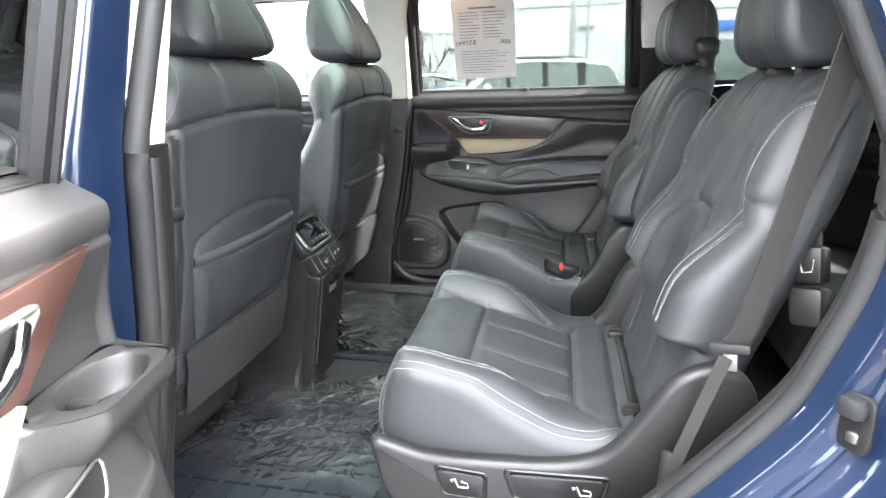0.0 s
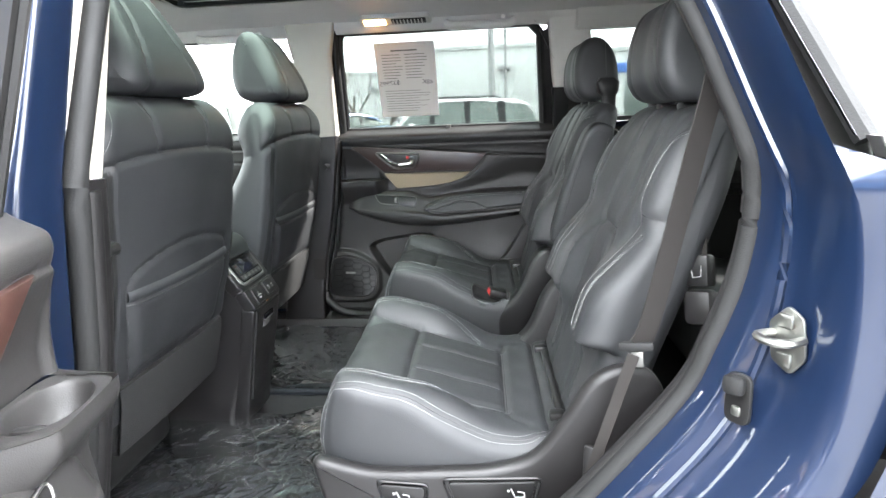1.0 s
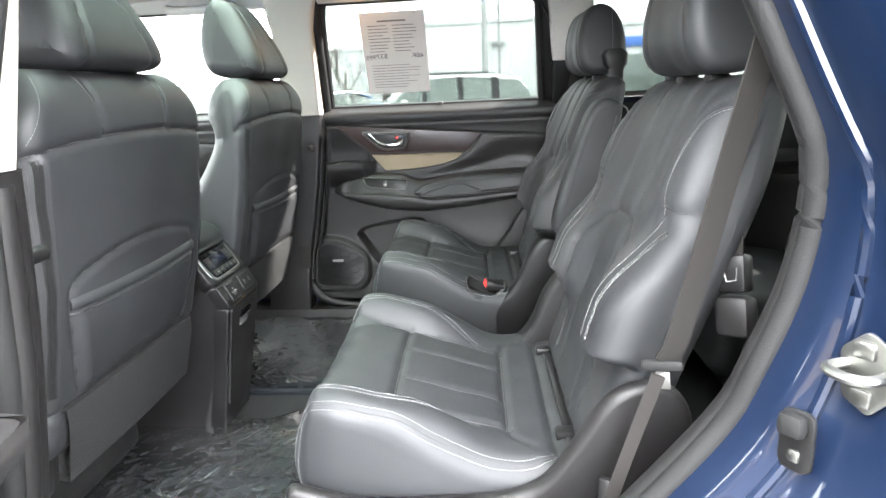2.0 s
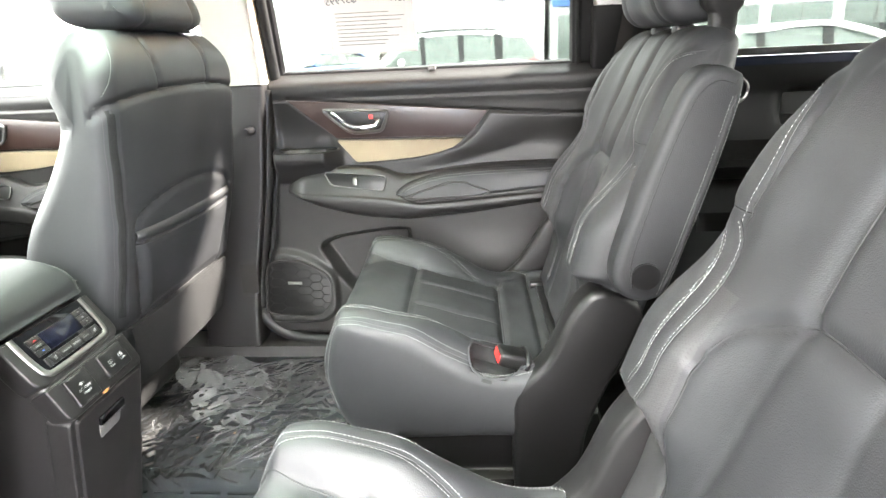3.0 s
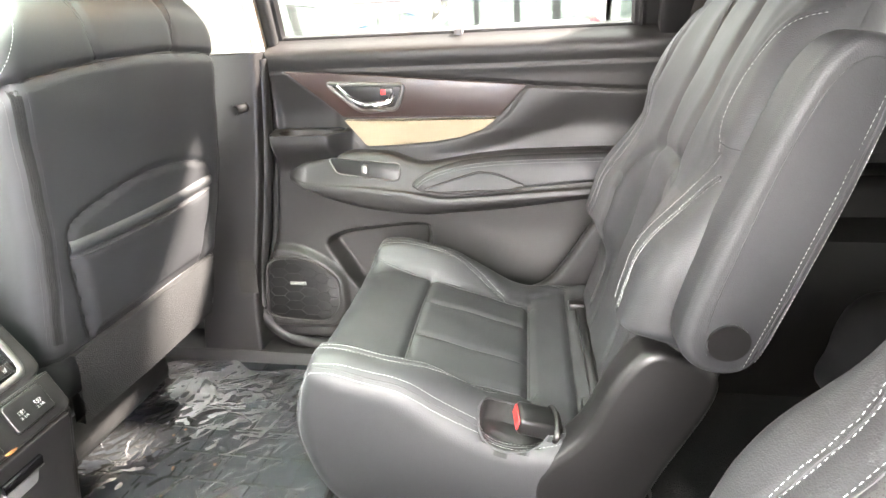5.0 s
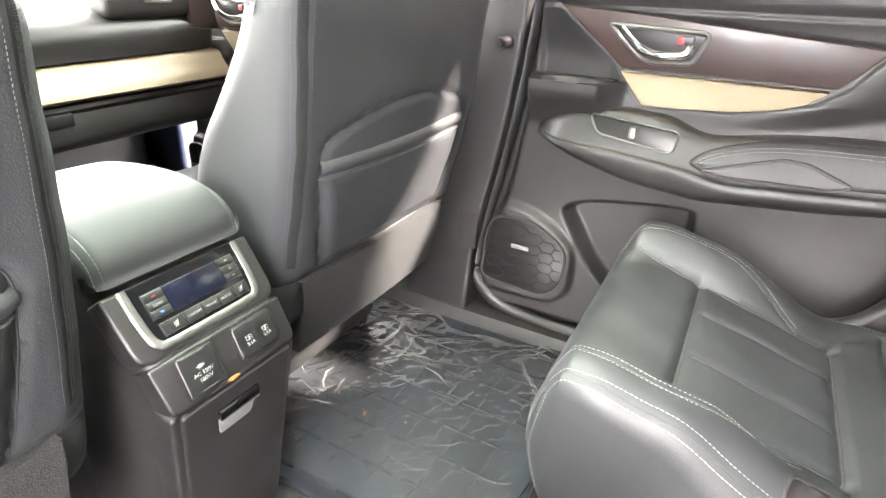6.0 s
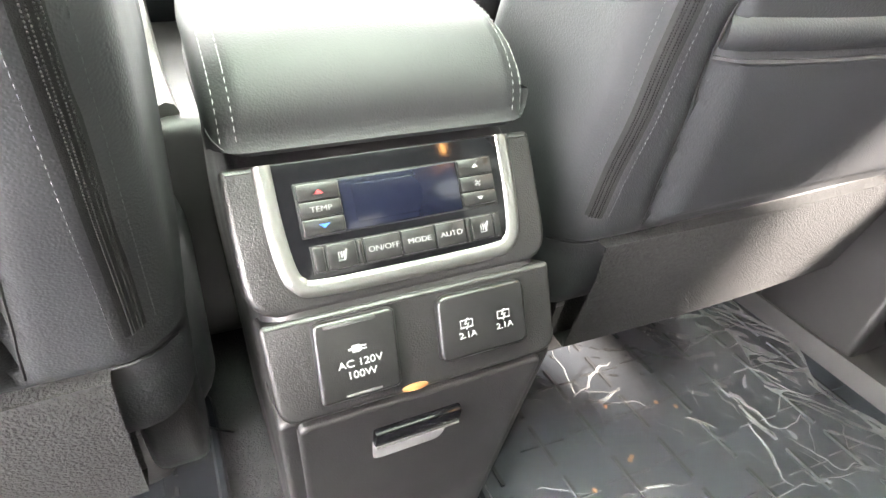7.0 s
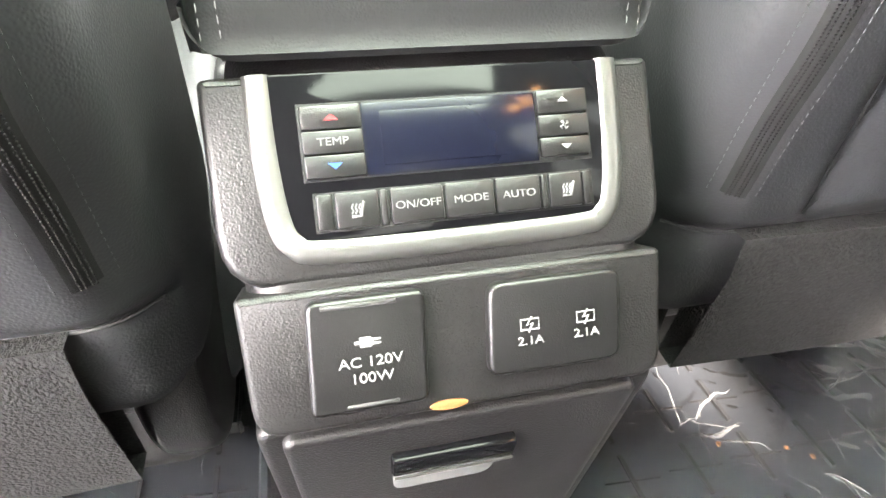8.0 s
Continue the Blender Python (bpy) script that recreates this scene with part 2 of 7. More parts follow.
def tube(pts, radius, n=8, closed=False, flat=1.0, up=(0, 0, 1)):
    """Verts and faces of a tube along points; flat squeezes it across up."""
    P = np.array(pts, float)
    m = len(P)
    T = np.gradient(P, axis=0) if not closed else np.roll(P, -1, 0) - np.roll(P, 1, 0)
    T /= np.linalg.norm(T, axis=1)[:, None] + 1e-12
    U = np.array(up, float)
    A = np.cross(T, U)
    bad = np.linalg.norm(A, axis=1) < 0.05
    A[bad] = np.cross(T[bad], (0.3, 1, 0.2))
    A /= np.linalg.norm(A, axis=1)[:, None]
    B = np.cross(A, T)
    R = np.broadcast_to(np.asarray(radius, float), (m,))
    V = []
    for k in range(n):
        t = 2 * math.pi * k / n
        V.append(P + R[:, None] * (math.cos(t) * A + flat * math.sin(t) * B))
    V = np.stack(V, 1).reshape(-1, 3)
    F = []
    for i in range(m if closed else m - 1):
        j = (i + 1) % m
        for k in range(n):
            q = (k + 1) % n
            F.append((i * n + k, i * n + q, j * n + q, j * n + k))
    if not closed:
        F.append(tuple(range(n))[::-1])
        F.append(tuple(range((m - 1) * n, m * n)))
    return V, F


def pipe(name, pts, radius, mat, parent=None, label="", n=8, closed=False, flat=1.0, up=(0, 0, 1)):
    V, F = tube(pts, radius, n, closed, flat, up)
    return link(name, V, F, mat, parent, label)


def grid_faces(m, n, wrap_n=False, wrap_m=False):
    F = []
    for i in range(m if wrap_m else m - 1):
        a, b = i * n, ((i + 1) % m) * n
        for k in range(n if wrap_n else n - 1):
            q = (k + 1) % n
            F.append((a + k, a + q, b + q, b + k))
    return F


def ss(a, b, x):
    t = np.clip((np.asarray(x, float) - a) / (b - a), 0, 1)
    return t * t * (3 - 2 * t)


def line_dist(px, py, pts):
    """Distance of arrays of points to a polyline."""
    d = np.full(np.shape(px), 9.0)
    for (ax, ay), (bx, by) in zip(pts[:-1], pts[1:]):
        ux, uy = bx - ax, by - ay
        t = np.clip(((px - ax) * ux + (py - ay) * uy) / (ux * ux + uy * uy + 1e-12), 0, 1)
        d = np.minimum(d, np.hypot(px - ax - t * ux, py - ay - t * uy))
    return d


def inside(px, py, poly):
    """Whether arrays of points lie in a polygon."""
    c = np.zeros(np.shape(px), bool)
    for (ax, ay), (bx, by) in zip(poly, poly[1:] + poly[:1]):
        cross = ((ay > py) != (by > py)) & (px < (bx - ax) * (py - ay) / (by - ay + 1e-12) + ax)
        c ^= cross
    return c


def sdist(px, py, poly):
    """Signed distance to a polygon, positive inside."""
    d = line_dist(px, py, poly + poly[:1])
    return np.where(inside(px, py, poly), d, -d)


def pillow(profile, half, r, step=0.006, shape=None, sink=None):
    """A stuffed body: a closed side profile in (x, z), swept over y from -half to half with edges rounded by r. shape(x, y, z) moves
    points; sink(x, y, z, n) gives the depth by which seams pull the surface in along its normal. Returns verts and faces as a grid."""
    P = resample(profile, step, True)
    n = len(P)
    T = np.roll(P, -1, 0) - np.roll(P, 1, 0)
    T /= np.linalg.norm(T, axis=1)[:, None]
    N = np.stack([T[:, 1], -T[:, 0]], 1)
    area = 0.5 * np.sum(P[:, 0] * np.roll(P[:, 1], -1) - np.roll(P[:, 0], -1) * P[:, 1])
    if area < 0:
        N = -N
    na = 7
    ang = np.linspace(0, math.pi / 2, na)
    ys = [(-half + r - r * math.cos(a), r - r * math.sin(a)) for a in ang]
    mid = max(2, int((2 * half - 2 * r) / step))
    ys += [(y, 0.0) for y in np.linspace(-half + r, half - r, mid + 1)[1:-1]]
    ys += [(half - r + r * math.cos(a), r - r * math.sin(a)) for a in ang[::-1]]
    G = np.zeros((len(ys), n, 3))
    for i, (y, off) in enumerate(ys):
        q = P - N * off
        G[i, :, 0], G[i, :, 1], G[i, :, 2] = q[:, 0], y, q[:, 1]
    base = G.copy()
    if shape:
        G = np.stack(shape(G[..., 0], G[..., 1], G[..., 2]), -1)
    if sink:
        du = np.gradient(G, axis=0)
        dv = np.roll(G, -1, 1) - np.roll(G, 1, 1)
        nn = np.cross(du, dv)
        nn /= np.linalg.norm(nn, axis=2)[..., None] + 1e-12
        c = G.reshape(-1, 3).mean(0)
        if np.sum(nn * (G - c)) < 0:
            nn = -nn
        G = G - nn * sink(base[..., 0], base[..., 1], base[..., 2], nn)[..., None]
    m = len(ys)
    F = grid_faces(m, n, wrap_n=True)
    F.append(tuple(range(n))[::-1])
    F.append(tuple(range((m - 1) * n, m * n)))
    if area > 0:
        F = [f[::-1] for f in F]
    return G.reshape(-1, 3), F, base.reshape(-1, 3)


def tree_of(V, F):
    from mathutils.bvhtree import BVHTree
    return BVHTree.FromPolygons([Vector(v) for v in V], F)


def lay(bvh, pts, way, lift=0.0005):
    """Points dropped onto a surface along a way; returns places and normals."""
    out = []
    w = Vector(way).normalized()
    for p in pts:
        hit, nrm, _, _ = bvh.ray_cast(Vector(p) - w * 0.5, w)
        if hit is not None:
            if nrm.dot(w) > 0:
                nrm = -nrm
            out.append((hit + nrm * lift, nrm))
    return out


def stitches(laid, pitch=0.0052, length=0.0037, width=0.00028):
    """Verts and faces of a row of thread dashes along laid points."""
    V, F = [], []
    if len(laid) < 2:
        return V, F
    P = np.array([tuple(p) for p, _ in laid])
    N = np.array([tuple(q) for _, q in laid])
    seg = np.linalg.norm(np.diff(P, axis=0), axis=1)
    s = np.concatenate([[0], np.cumsum(seg)])
    q = np.arange(pitch / 2, s[-1], pitch)
    C = np.stack([np.interp(q, s, P[:, k]) for k in range(3)], 1)
    M = np.stack([np.interp(q, s, N[:, k]) for k in range(3)], 1)
    A = np.stack([np.interp(q + 0.001, s, P[:, k]) for k in range(3)], 1) - np.stack([np.interp(q - 0.001, s, P[:, k]) for k in range(3)], 1)
    for c, n, t in zip(C, M, A):
        t = t / (np.linalg.norm(t) + 1e-9)
        b = np.cross(n, t)
        k = len(V)
        h = length / 2
        V += [c - t * h, c - t * h * 0.5 + b * width, c - t * h * 0.5 - b * width, c - t * h * 0.5 + n * width * 1.3,
              c + t * h * 0.5 + b * width, c + t * h * 0.5 - b * width, c + t * h * 0.5 + n * width * 1.3, c + t * h]
        F += [(k, k + 3, k + 1), (k, k + 2, k + 3), (k + 1, k + 3, k + 6, k + 4), (k + 3, k + 2, k + 5, k + 6), (k + 7, k + 4, k + 6), (k + 7, k + 6, k + 5)]
    return V, F


def sew(name, bvh, paths, way, mat, parent, label="", offs=None, pitch=0.0052, lift=0.0005, width=0.00028):
    """Rows of thread along paths laid on a surface, as one part."""
    V, F = [], []
    for path in paths:
        v, f = stitches(lay(bvh, resample(path, 0.004), way, lift), pitch, pitch * 0.7, width)
        F += [tuple(i + len(V) for i in q) for q in f]
        V += list(v)
    if V:
        return tagged(link(name, V, F, mat, parent, label), kind="stuff")


def seam(name, bvh, paths, way, radius, mat, parent, label="", lift=0.0):
    """Cords laid on a surface along paths, as one part."""
    V, F = [], []
    for path in paths:
        laid = lay(bvh, resample(path, 0.005), way, lift)
        if len(laid) > 2:
            v, f = tube([tuple(p) for p, _ in laid], radius, 6)
            F += [tuple(i + len(V) for i in q) for q in f]
            V += list(v)
    if V:
        return tagged(link(name, V, F, mat, parent, label), kind="stuff")


def lettering(name, text, m, size, mat, parent=None, label="", depth=0.0002, wide=1.15):
    """Raised letters as a mesh, in the plane of the pose m (x along the line, z out)."""
    cu = bpy.data.curves.new(name, "FONT")
    cu.body, cu.size, cu.align_x, cu.align_y, cu.extrude = text, size, "CENTER", "CENTER", depth
    tmp = bpy.data.objects.new(name, cu)
    scene.collection.objects.link(tmp)
    me = bpy.data.meshes.new_from_object(tmp.evaluated_get(bpy.context.evaluated_depsgraph_get()))
    bpy.data.objects.remove(tmp)
    bpy.data.curves.remove(cu)
    me.materials.clear()
    me.materials.append(mat)
    ob = new(name, me)
    me.transform(m @ Matrix.Diagonal((wide, 1, 1, 1)))
    if parent:
        ob.parent = parent
    if label:
        ob["label"] = label
    return ob


def frame_of(o, u, v):
    """The pose with x along u, y along v, z out of both."""
    u, v = Vector(u).normalized(), Vector(v)
    w = u.cross(v).normalized()
    v = w.cross(u)
    return Matrix(((u.x, v.x, w.x, o[0]), (u.y, v.y, w.y, o[1]), (u.z, v.z, w.z, o[2]), (0, 0, 0, 1)))


def moved(bm, m):
    bm.transform(m)
    return bm


def settle(e, at):
    """Moves a thing's Empty to its base while its parts stay."""
    d = Vector(at) - e.location
    for c in e.children:
        c.location -= d
    e.location = at
    return e


def thin(name, tint, haze, gloss, milk=0.0):
    """A thin clear sheet: light goes straight through, its surface mirrors by Fresnel."""
    m = bpy.data.materials.new(name)
    m.use_nodes = True
    n, l = m.node_tree.nodes, m.node_tree.links
    n.remove(n["Principled BSDF"])
    t, g, f, x = n.new("ShaderNodeBsdfTransparent"), n.new("ShaderNodeBsdfGlossy"), n.new("ShaderNodeFresnel"), n.new("ShaderNodeMixShader")
    t.inputs["Color"].default_value = (*tint, 1)
    g.inputs["Roughness"].default_value = haze
    f.inputs["IOR"].default_value = gloss
    l.new(f.outputs[0], x.inputs[0])
    l.new(t.outputs[0], x.inputs[1])
    l.new(g.outputs[0], x.inputs[2])
    end = x.outputs[0]
    if milk:
        d, y = n.new("ShaderNodeBsdfDiffuse"), n.new("ShaderNodeMixShader")
        d.inputs["Color"].default_value = (0.8, 0.81, 0.82, 1)
        y.inputs[0].default_value = milk
        l.new(end, y.inputs[1])
        l.new(d.outputs[0], y.inputs[2])
        end = y.outputs[0]
    l.new(end, n["Material Output"].inputs["Surface"])
    return m


ROOFPANE = thin("green_roof_pane", (0.6, 0.67, 0.62), 0.0, 1.45)
PANE = thin("window_pane", (0.62, 0.65, 0.63), 0.0, 1.4)
DARKPANE = thin("dark_privacy_pane", (0.12, 0.13, 0.12), 0.0, 1.27)
TINTPANE = thin("privacy_pane", (0.28, 0.297, 0.287), 0.0, 1.45)
WRAP = thin("clear_plastic_wrap", (0.95, 0.96, 0.96), 0.07, 1.19, 0.01)
# milkier than the sheet, so that folds also pass for bright glints
FOLD = thin("folded_plastic_film", (0.93, 0.95, 0.95), 0.16, 1.4, 0.07)

# ---- ground, floor, headliner and body sides ----
GROUND = -0.1
bm = bmesh.new()
bmesh.ops.create_grid(bm, x_segments=2, y_segments=2, size=400)
for v in bm.verts:
    v.co.z = GROUND
tagged(part("ground", bm, ASPHALT), "grey asphalt of a car dealer's lot", "ground", kind="structure")

bm = rbox((-1.25, -0.80, 0.36), (2.1, 0.80, 0.42), 0.01)
floor = tagged(part("floor", bm, CARPET), "charcoal carpeted car floor", "floor", kind="structure")


def side_y(z):
    """Where the glass and upper pillars stand: they lean in above the belt line."""
    return 0.82 - 0.13 * max(0.0, z - 1.18) / 0.36


# headliner: one curved sheet with thickness, open under the glass roof
ROOF_HOLE = (-0.32, 0.36, 0.45)
xs, ys = np.linspace(-0.85, 2.15, 40), np.linspace(-0.72, 0.72, 41)
X, Y = np.meshgrid(xs, ys, indexing="ij")
Z = 1.615 - 0.085 * np.abs(Y / 0.72) ** 3.2 - 0.03 * ss(-0.4, -0.85, X) - 0.04 * ss(1.4, 2.15, X)
V = np.concatenate([np.stack([X, Y, Z], -1).reshape(-1, 3), np.stack([X, Y, Z + 0.02], -1).reshape(-1, 3)])
F = []
flat = np.stack([X, Y], -1).reshape(-1, 2)
hole_of = lambda f: all(ROOF_HOLE[0] < flat[i, 0] < ROOF_HOLE[1] and abs(flat[i, 1]) < ROOF_HOLE[2] for i in f)
for f in grid_faces(40, 41):
    if not hole_of(f):
        F += [f[::-1], tuple(i + 40 * 41 for i in f)]
ceiling = tagged(link("ceiling", V, F, HEADLINER), "pale grey woven cloth headliner", "ceiling", kind="structure")

# painted roof skin above it
xs, ys = np.linspace(-0.8, 2.2, 30), np.linspace(-0.74, 0.74, 31)
X, Y = np.meshgrid(xs, ys, indexing="ij")
Z = 1.70 - 0.12 * np.abs(Y / 0.74) ** 3 - 0.04 * ss(-0.3, -0.8, X) - 0.05 * ss(1.4, 2.2, X)
V = np.concatenate([np.stack([X, Y, Z], -1).reshape(-1, 3), np.stack([X, Y, Z - 0.015], -1).reshape(-1, 3)])
n0 = 30 * 31
flat = np.stack([X, Y], -1).reshape(-1, 2)
F = []
for f in grid_faces(30, 31):
    if not hole_of(f):
        F += [f, tuple(i + n0 for i in f[::-1])]
rim = [i * 31 for i in range(30)] + [29 * 31 + k for k in range(1, 31)] + [i * 31 + 30 for i in range(28, -1, -1)] + list(range(29, 0, -1))
F += [(a, b, b + n0, a + n0) for a, b in zip(rim, rim[1:] + rim[:1])]
tagged(link("roof", V, F, PAINT), "blue metallic painted car roof", "roof", kind="structure")


# tinted glass roof in its frame
gr = tagged(empty("window_roof", (-0.045, 0, 1.66)), "green-tinted glass roof panel in a dark frame", "glass roof", kind="structure")
edge = resample(rounded([(ROOF_HOLE[0] + 0.045 - 0.02, -0.47), (ROOF_HOLE[1] + 0.045 + 0.02, -0.47), (ROOF_HOLE[1] + 0.045 + 0.02, 0.47), (ROOF_HOLE[0] + 0.045 - 0.02, 0.47)], 0.05), 0.03, True)
k = len(edge)
V = [(a, b, 0.03) for a, b in edge] + [(a, b, 0.036) for a, b in edge]
link("pane", V, [tuple(range(k))[::-1], tuple(range(k, 2 * k))] + [(i, (i + 1) % k, (i + 1) % k + k, i + k) for i in range(k)], ROOFPANE, gr, angle=30)
V = [(a * q, b * q, z) for q, z in ((1.0, 0.04), (1.0, -0.05), (0.94, -0.055), (0.94, 0.028)) for a, b in edge]
link("frame", V, grid_faces(4, k, wrap_n=True, wrap_m=True), SMOOTHP, gr, "black roof opening frame")


def column(rows, r=0.012):
    """A pillar lofted from rows of z, x0, x1, y0, y1 with rounded corners."""
    rings = []
    for z, x0, x1, y0, y1 in rows:
        rings.append([(a, b, z) for a, b in rounded([(x0, y0), (x1, y0), (x1, y1), (x0, y1)], r, 4)])
    n = len(rings[0])
    V = [p for q in rings for p in q]
    F = grid_faces(len(rings), n, wrap_n=True) + [tuple(range(n))[::-1], tuple(range((len(rings) - 1) * n, len(rings) * n))]
    return V, F


def solid(name, rows, mat, parent=None, label="", r=0.012):
    V, F = column(rows, r)
    bm = bmesh.new()
    vs = [bm.verts.new(v) for v in V]
    for f in F:
        bm.faces.new([vs[i] for i in f])
    return part(name, bm, mat, parent, label)


def wall_side(s):
    """One body side: sill, pillars, upper rail, painted outer panels, rear quarter with its glass. s: 1 the far side, -1 the entry side."""
    name = "wall_right" if s > 0 else "wall_left"
    e = tagged(empty(name), "blue car body side with dark lower and ivory upper pillar trim", "car body", kind="structure")
    S = lambda y: s * y

    def rows(q):
        return [(z, x0, x1, min(S(a), S(b)), max(S(a), S(b))) for z, x0, x1, a, b in q]

    dx = 0.0 if s > 0 else 0.072
    edge = lambda z: float(np.interp(z, [0.42, 0.55, 0.65, 0.75, 0.95, 1.14, 1.2, 1.5, 1.6], [-0.03, -0.02, -0.01, 0.015, 0.055, 0.078, 0.082, 0.10, 0.115])) + dx
    zz = [0.40, 0.5, 0.6, 0.7, 0.8, 0.9, 1.0, 1.1, 1.172]
    solid("pillar_trim_lower", rows([(z, float(np.interp(z, [0.4, 0.7, 1.172], [-0.20, -0.15, -0.06])), edge(z), 0.715, 0.80) for z in zz]), PLASTIC, e)
    solid("pillar_trim_upper", rows([(1.174, -0.05, edge(1.174), 0.722, 0.80), (1.3, -0.045, edge(1.3), 0.69, 0.77), (1.45, -0.04, edge(1.45), 0.655, 0.73), (1.57, -0.05, edge(1.57) + 0.02, 0.62, 0.69)]), PILLAR, e, "ivory plastic upper pillar trim")
    solid("pillar_body", rows([(z, -0.2, edge(z) + 0.004, 0.805, 0.89) for z in (0.30, 0.5, 0.65, 0.8, 0.95, 1.1)] + [(1.18, -0.075, edge(1.18) + 0.006, 0.803, 0.88), (1.45, -0.07, edge(1.45) + 0.01, 0.735, 0.80), (1.57, -0.08, edge(1.57) + 0.03, 0.695, 0.745)]), PAINT, e, "blue painted door pillar")
    # sill
    solid("sill_trim", rows([(0.30, -1.1, 0.86, 0.70, 0.84), (0.42, -1.1, 0.86, 0.69, 0.83), (0.455, -1.1, 0.86, 0.71, 0.81)]), SOFT, e, r=0.015)
    solid("rocker_panel", rows([(0.08, -1.2, 0.80, 0.78, 0.90), (0.2, -1.2, 0.84, 0.80, 0.94), (0.4, -1.2, 0.84, 0.842, 0.93), (0.43, -1.2, 0.84, 0.842, 0.90)]), PAINT, e)
    # upper rail above the doors
    solid("roof_rail_trim", rows([(1.525, -0.9, 1.0, 0.66, 0.70), (1.56, -0.9, 1.0, 0.63, 0.70), (1.60, -0.9, 1.0, 0.60, 0.69)]), HEADLINER, e)
    solid("roof_rail", rows([(1.53, -0.9, 2.1, 0.702, 0.76), (1.58, -0.9, 2.1, 0.702, 0.75), (1.64, -0.85, 2.1, 0.69, 0.72)]), PAINT, e)
    # rear opening edge: an inner line with the seal and an outer line at the body skin
    inner = smooth_line([(0.80, 1.56), (0.895, 1.385), (0.942, 1.26), (0.972, 1.15), (0.965, 1.045), (0.935, 0.95), (0.90, 0.875), (0.79, 0.735), (0.70, 0.63), (0.66, 0.52), (0.65, 0.42)], 8)
    outer = smooth_line([(0.84, 1.52), (0.905, 1.352), (0.958, 1.20), (0.987, 1.13), (0.998, 1.02), (0.988, 0.92), (0.95, 0.835), (0.86, 0.72), (0.79, 0.62), (0.76, 0.52), (0.75, 0.40)], 8)
    lean = lambda z: side_y(z) - 0.82
    P = resample(inner, 0.02)
    Q = resample(outer, np.sum(np.linalg.norm(np.diff(outer, axis=0), axis=1)) / (len(P) - 1))[: len(P)]
    V, k = [], len(P)
    prof = [(0.0, 0.775), (0.06, 0.815), (0.16, 0.83), (0.5, 0.838), (0.66, 0.852), (0.74, 0.875), (0.80, 0.905), (0.9, 0.928), (1.0, 0.935)]
    for (ax, az), (bx, bz) in zip(P, Q):
        for t, y in prof:
            z = az + (bz - az) * t
            V.append((ax + (bx - ax) * t + 0.03 * max(0, t - 0.7), S(y + lean(z)), z))
    m = len(prof)
    for (bx, bz) in Q:  # outer skin, back to the tail
        V.append((bx + (0.05 if bz < 1.19 else 0.012), S((0.94 if bz < 1.19 else 0.925) + lean(bz)), bz))
    F = grid_faces(k, m)
    o = k * m
    F += [(i * m + m - 1, o + i, o + i + 1, (i + 1) * m + m - 1) for i in range(k - 1)]
    if s < 0:
        F = [f[::-1] for f in F]
    link("door_jamb", V, F, PAINT, e, "blue painted door opening edge", angle=60)
    low = 9.0 if s < 0 else 1.2
    seal = [(a, S(0.772 + lean(b)), b) for a, b in resample(inner, 0.01) if b < low]
    pipe("door_seal", seal, 0.013, SEALR, e, "black rubber door seal", 10)
    trim = [(a + 0.018, S(0.745 + lean(b)), b) for a, b in resample(inner, 0.01) if b < low]
    pipe("seal_lip", trim, 0.022, PLASTIC, e, "", 10)
    # seal along the front pillar
    pipe("door_seal", [(edge(z) + 0.008, S(0.792 + lean(z)), z) for z in np.linspace(0.62, 1.55, 40)][::-1] + [(q[0], S(0.785), q[1]) for q in smooth_line([(edge(0.60) + 0.012, 0.60), (edge(0.55) + 0.016, 0.55), (0.03 + dx, 0.505), (0.09 + dx, 0.478), (0.2, 0.472), (0.45, 0.472), (0.64, 0.472)], 6)], 0.015, SEALR, e, "black rubber door seal", 10)
    pipe("seal_lip", [(edge(z) - 0.006, S(0.755 + lean(z)), z) for z in np.linspace(0.62, 1.16, 30)][::-1] + [(q[0], S(0.755), q[1]) for q in smooth_line([(edge(0.60) - 0.006, 0.60), (edge(0.55) + 0.0, 0.54), (0.02 + dx, 0.488), (0.09 + dx, 0.462), (0.2, 0.456), (0.45, 0.456), (0.64, 0.456)], 6)], 0.018, PLASTIC, e, "", 10)
    shut = [(0.66, 0.40), (0.67, 0.52), (0.71, 0.63), (0.80, 0.735), (0.91, 0.875), (0.975, 1.045), (0.982, 1.15), (1.06, 1.165), (1.06, 0.40)]
    part("inner_quarter", prism(shut, min(S(0.742), S(0.772)), max(S(0.742), S(0.772)), "y", 0.004), PLASTIC, e, "black plastic trim behind the door opening")
    # ridge of the welded flange along the jamb
    pipe("flange", [(p[0] + (q[0] - p[0]) * 0.42, S(0.835 + lean(p[1])), p[1] + (q[1] - p[1]) * 0.42) for p, q in zip(P, Q)], 0.006, PAINT, e, "", 8)
    # rear quarter skin with a window hole: below belt, then frame round the glass
    prof2 = [(0.24, 0.90), (0.4, 0.94), (0.62, 0.958), (0.85, 0.962), (1.0, 0.97), (1.06, 0.978), (1.10, 0.974), (1.135, 0.955), (1.165, 0.936), (1.185, 0.922)]
    xs2 = np.linspace(0, 1, 24)
    V = []
    for z, y in prof2:
        x0 = float(np.interp(z, Q[::-1, 1], Q[::-1, 0])) + 0.048
        arch = 0.0
        for t in xs2:
            x = x0 + (2.45 - x0) * t
            zz = max(z, 0.25 + 0.47 * math.sqrt(max(0, 1 - ((x - 1.45) / 0.43) ** 2))) if z < 0.75 and abs(x - 1.45) < 0.43 else z
            V.append((x, S(y - 0.10 * ss(1.9, 2.45, x)), zz))
    F = grid_faces(len(prof2), 24)
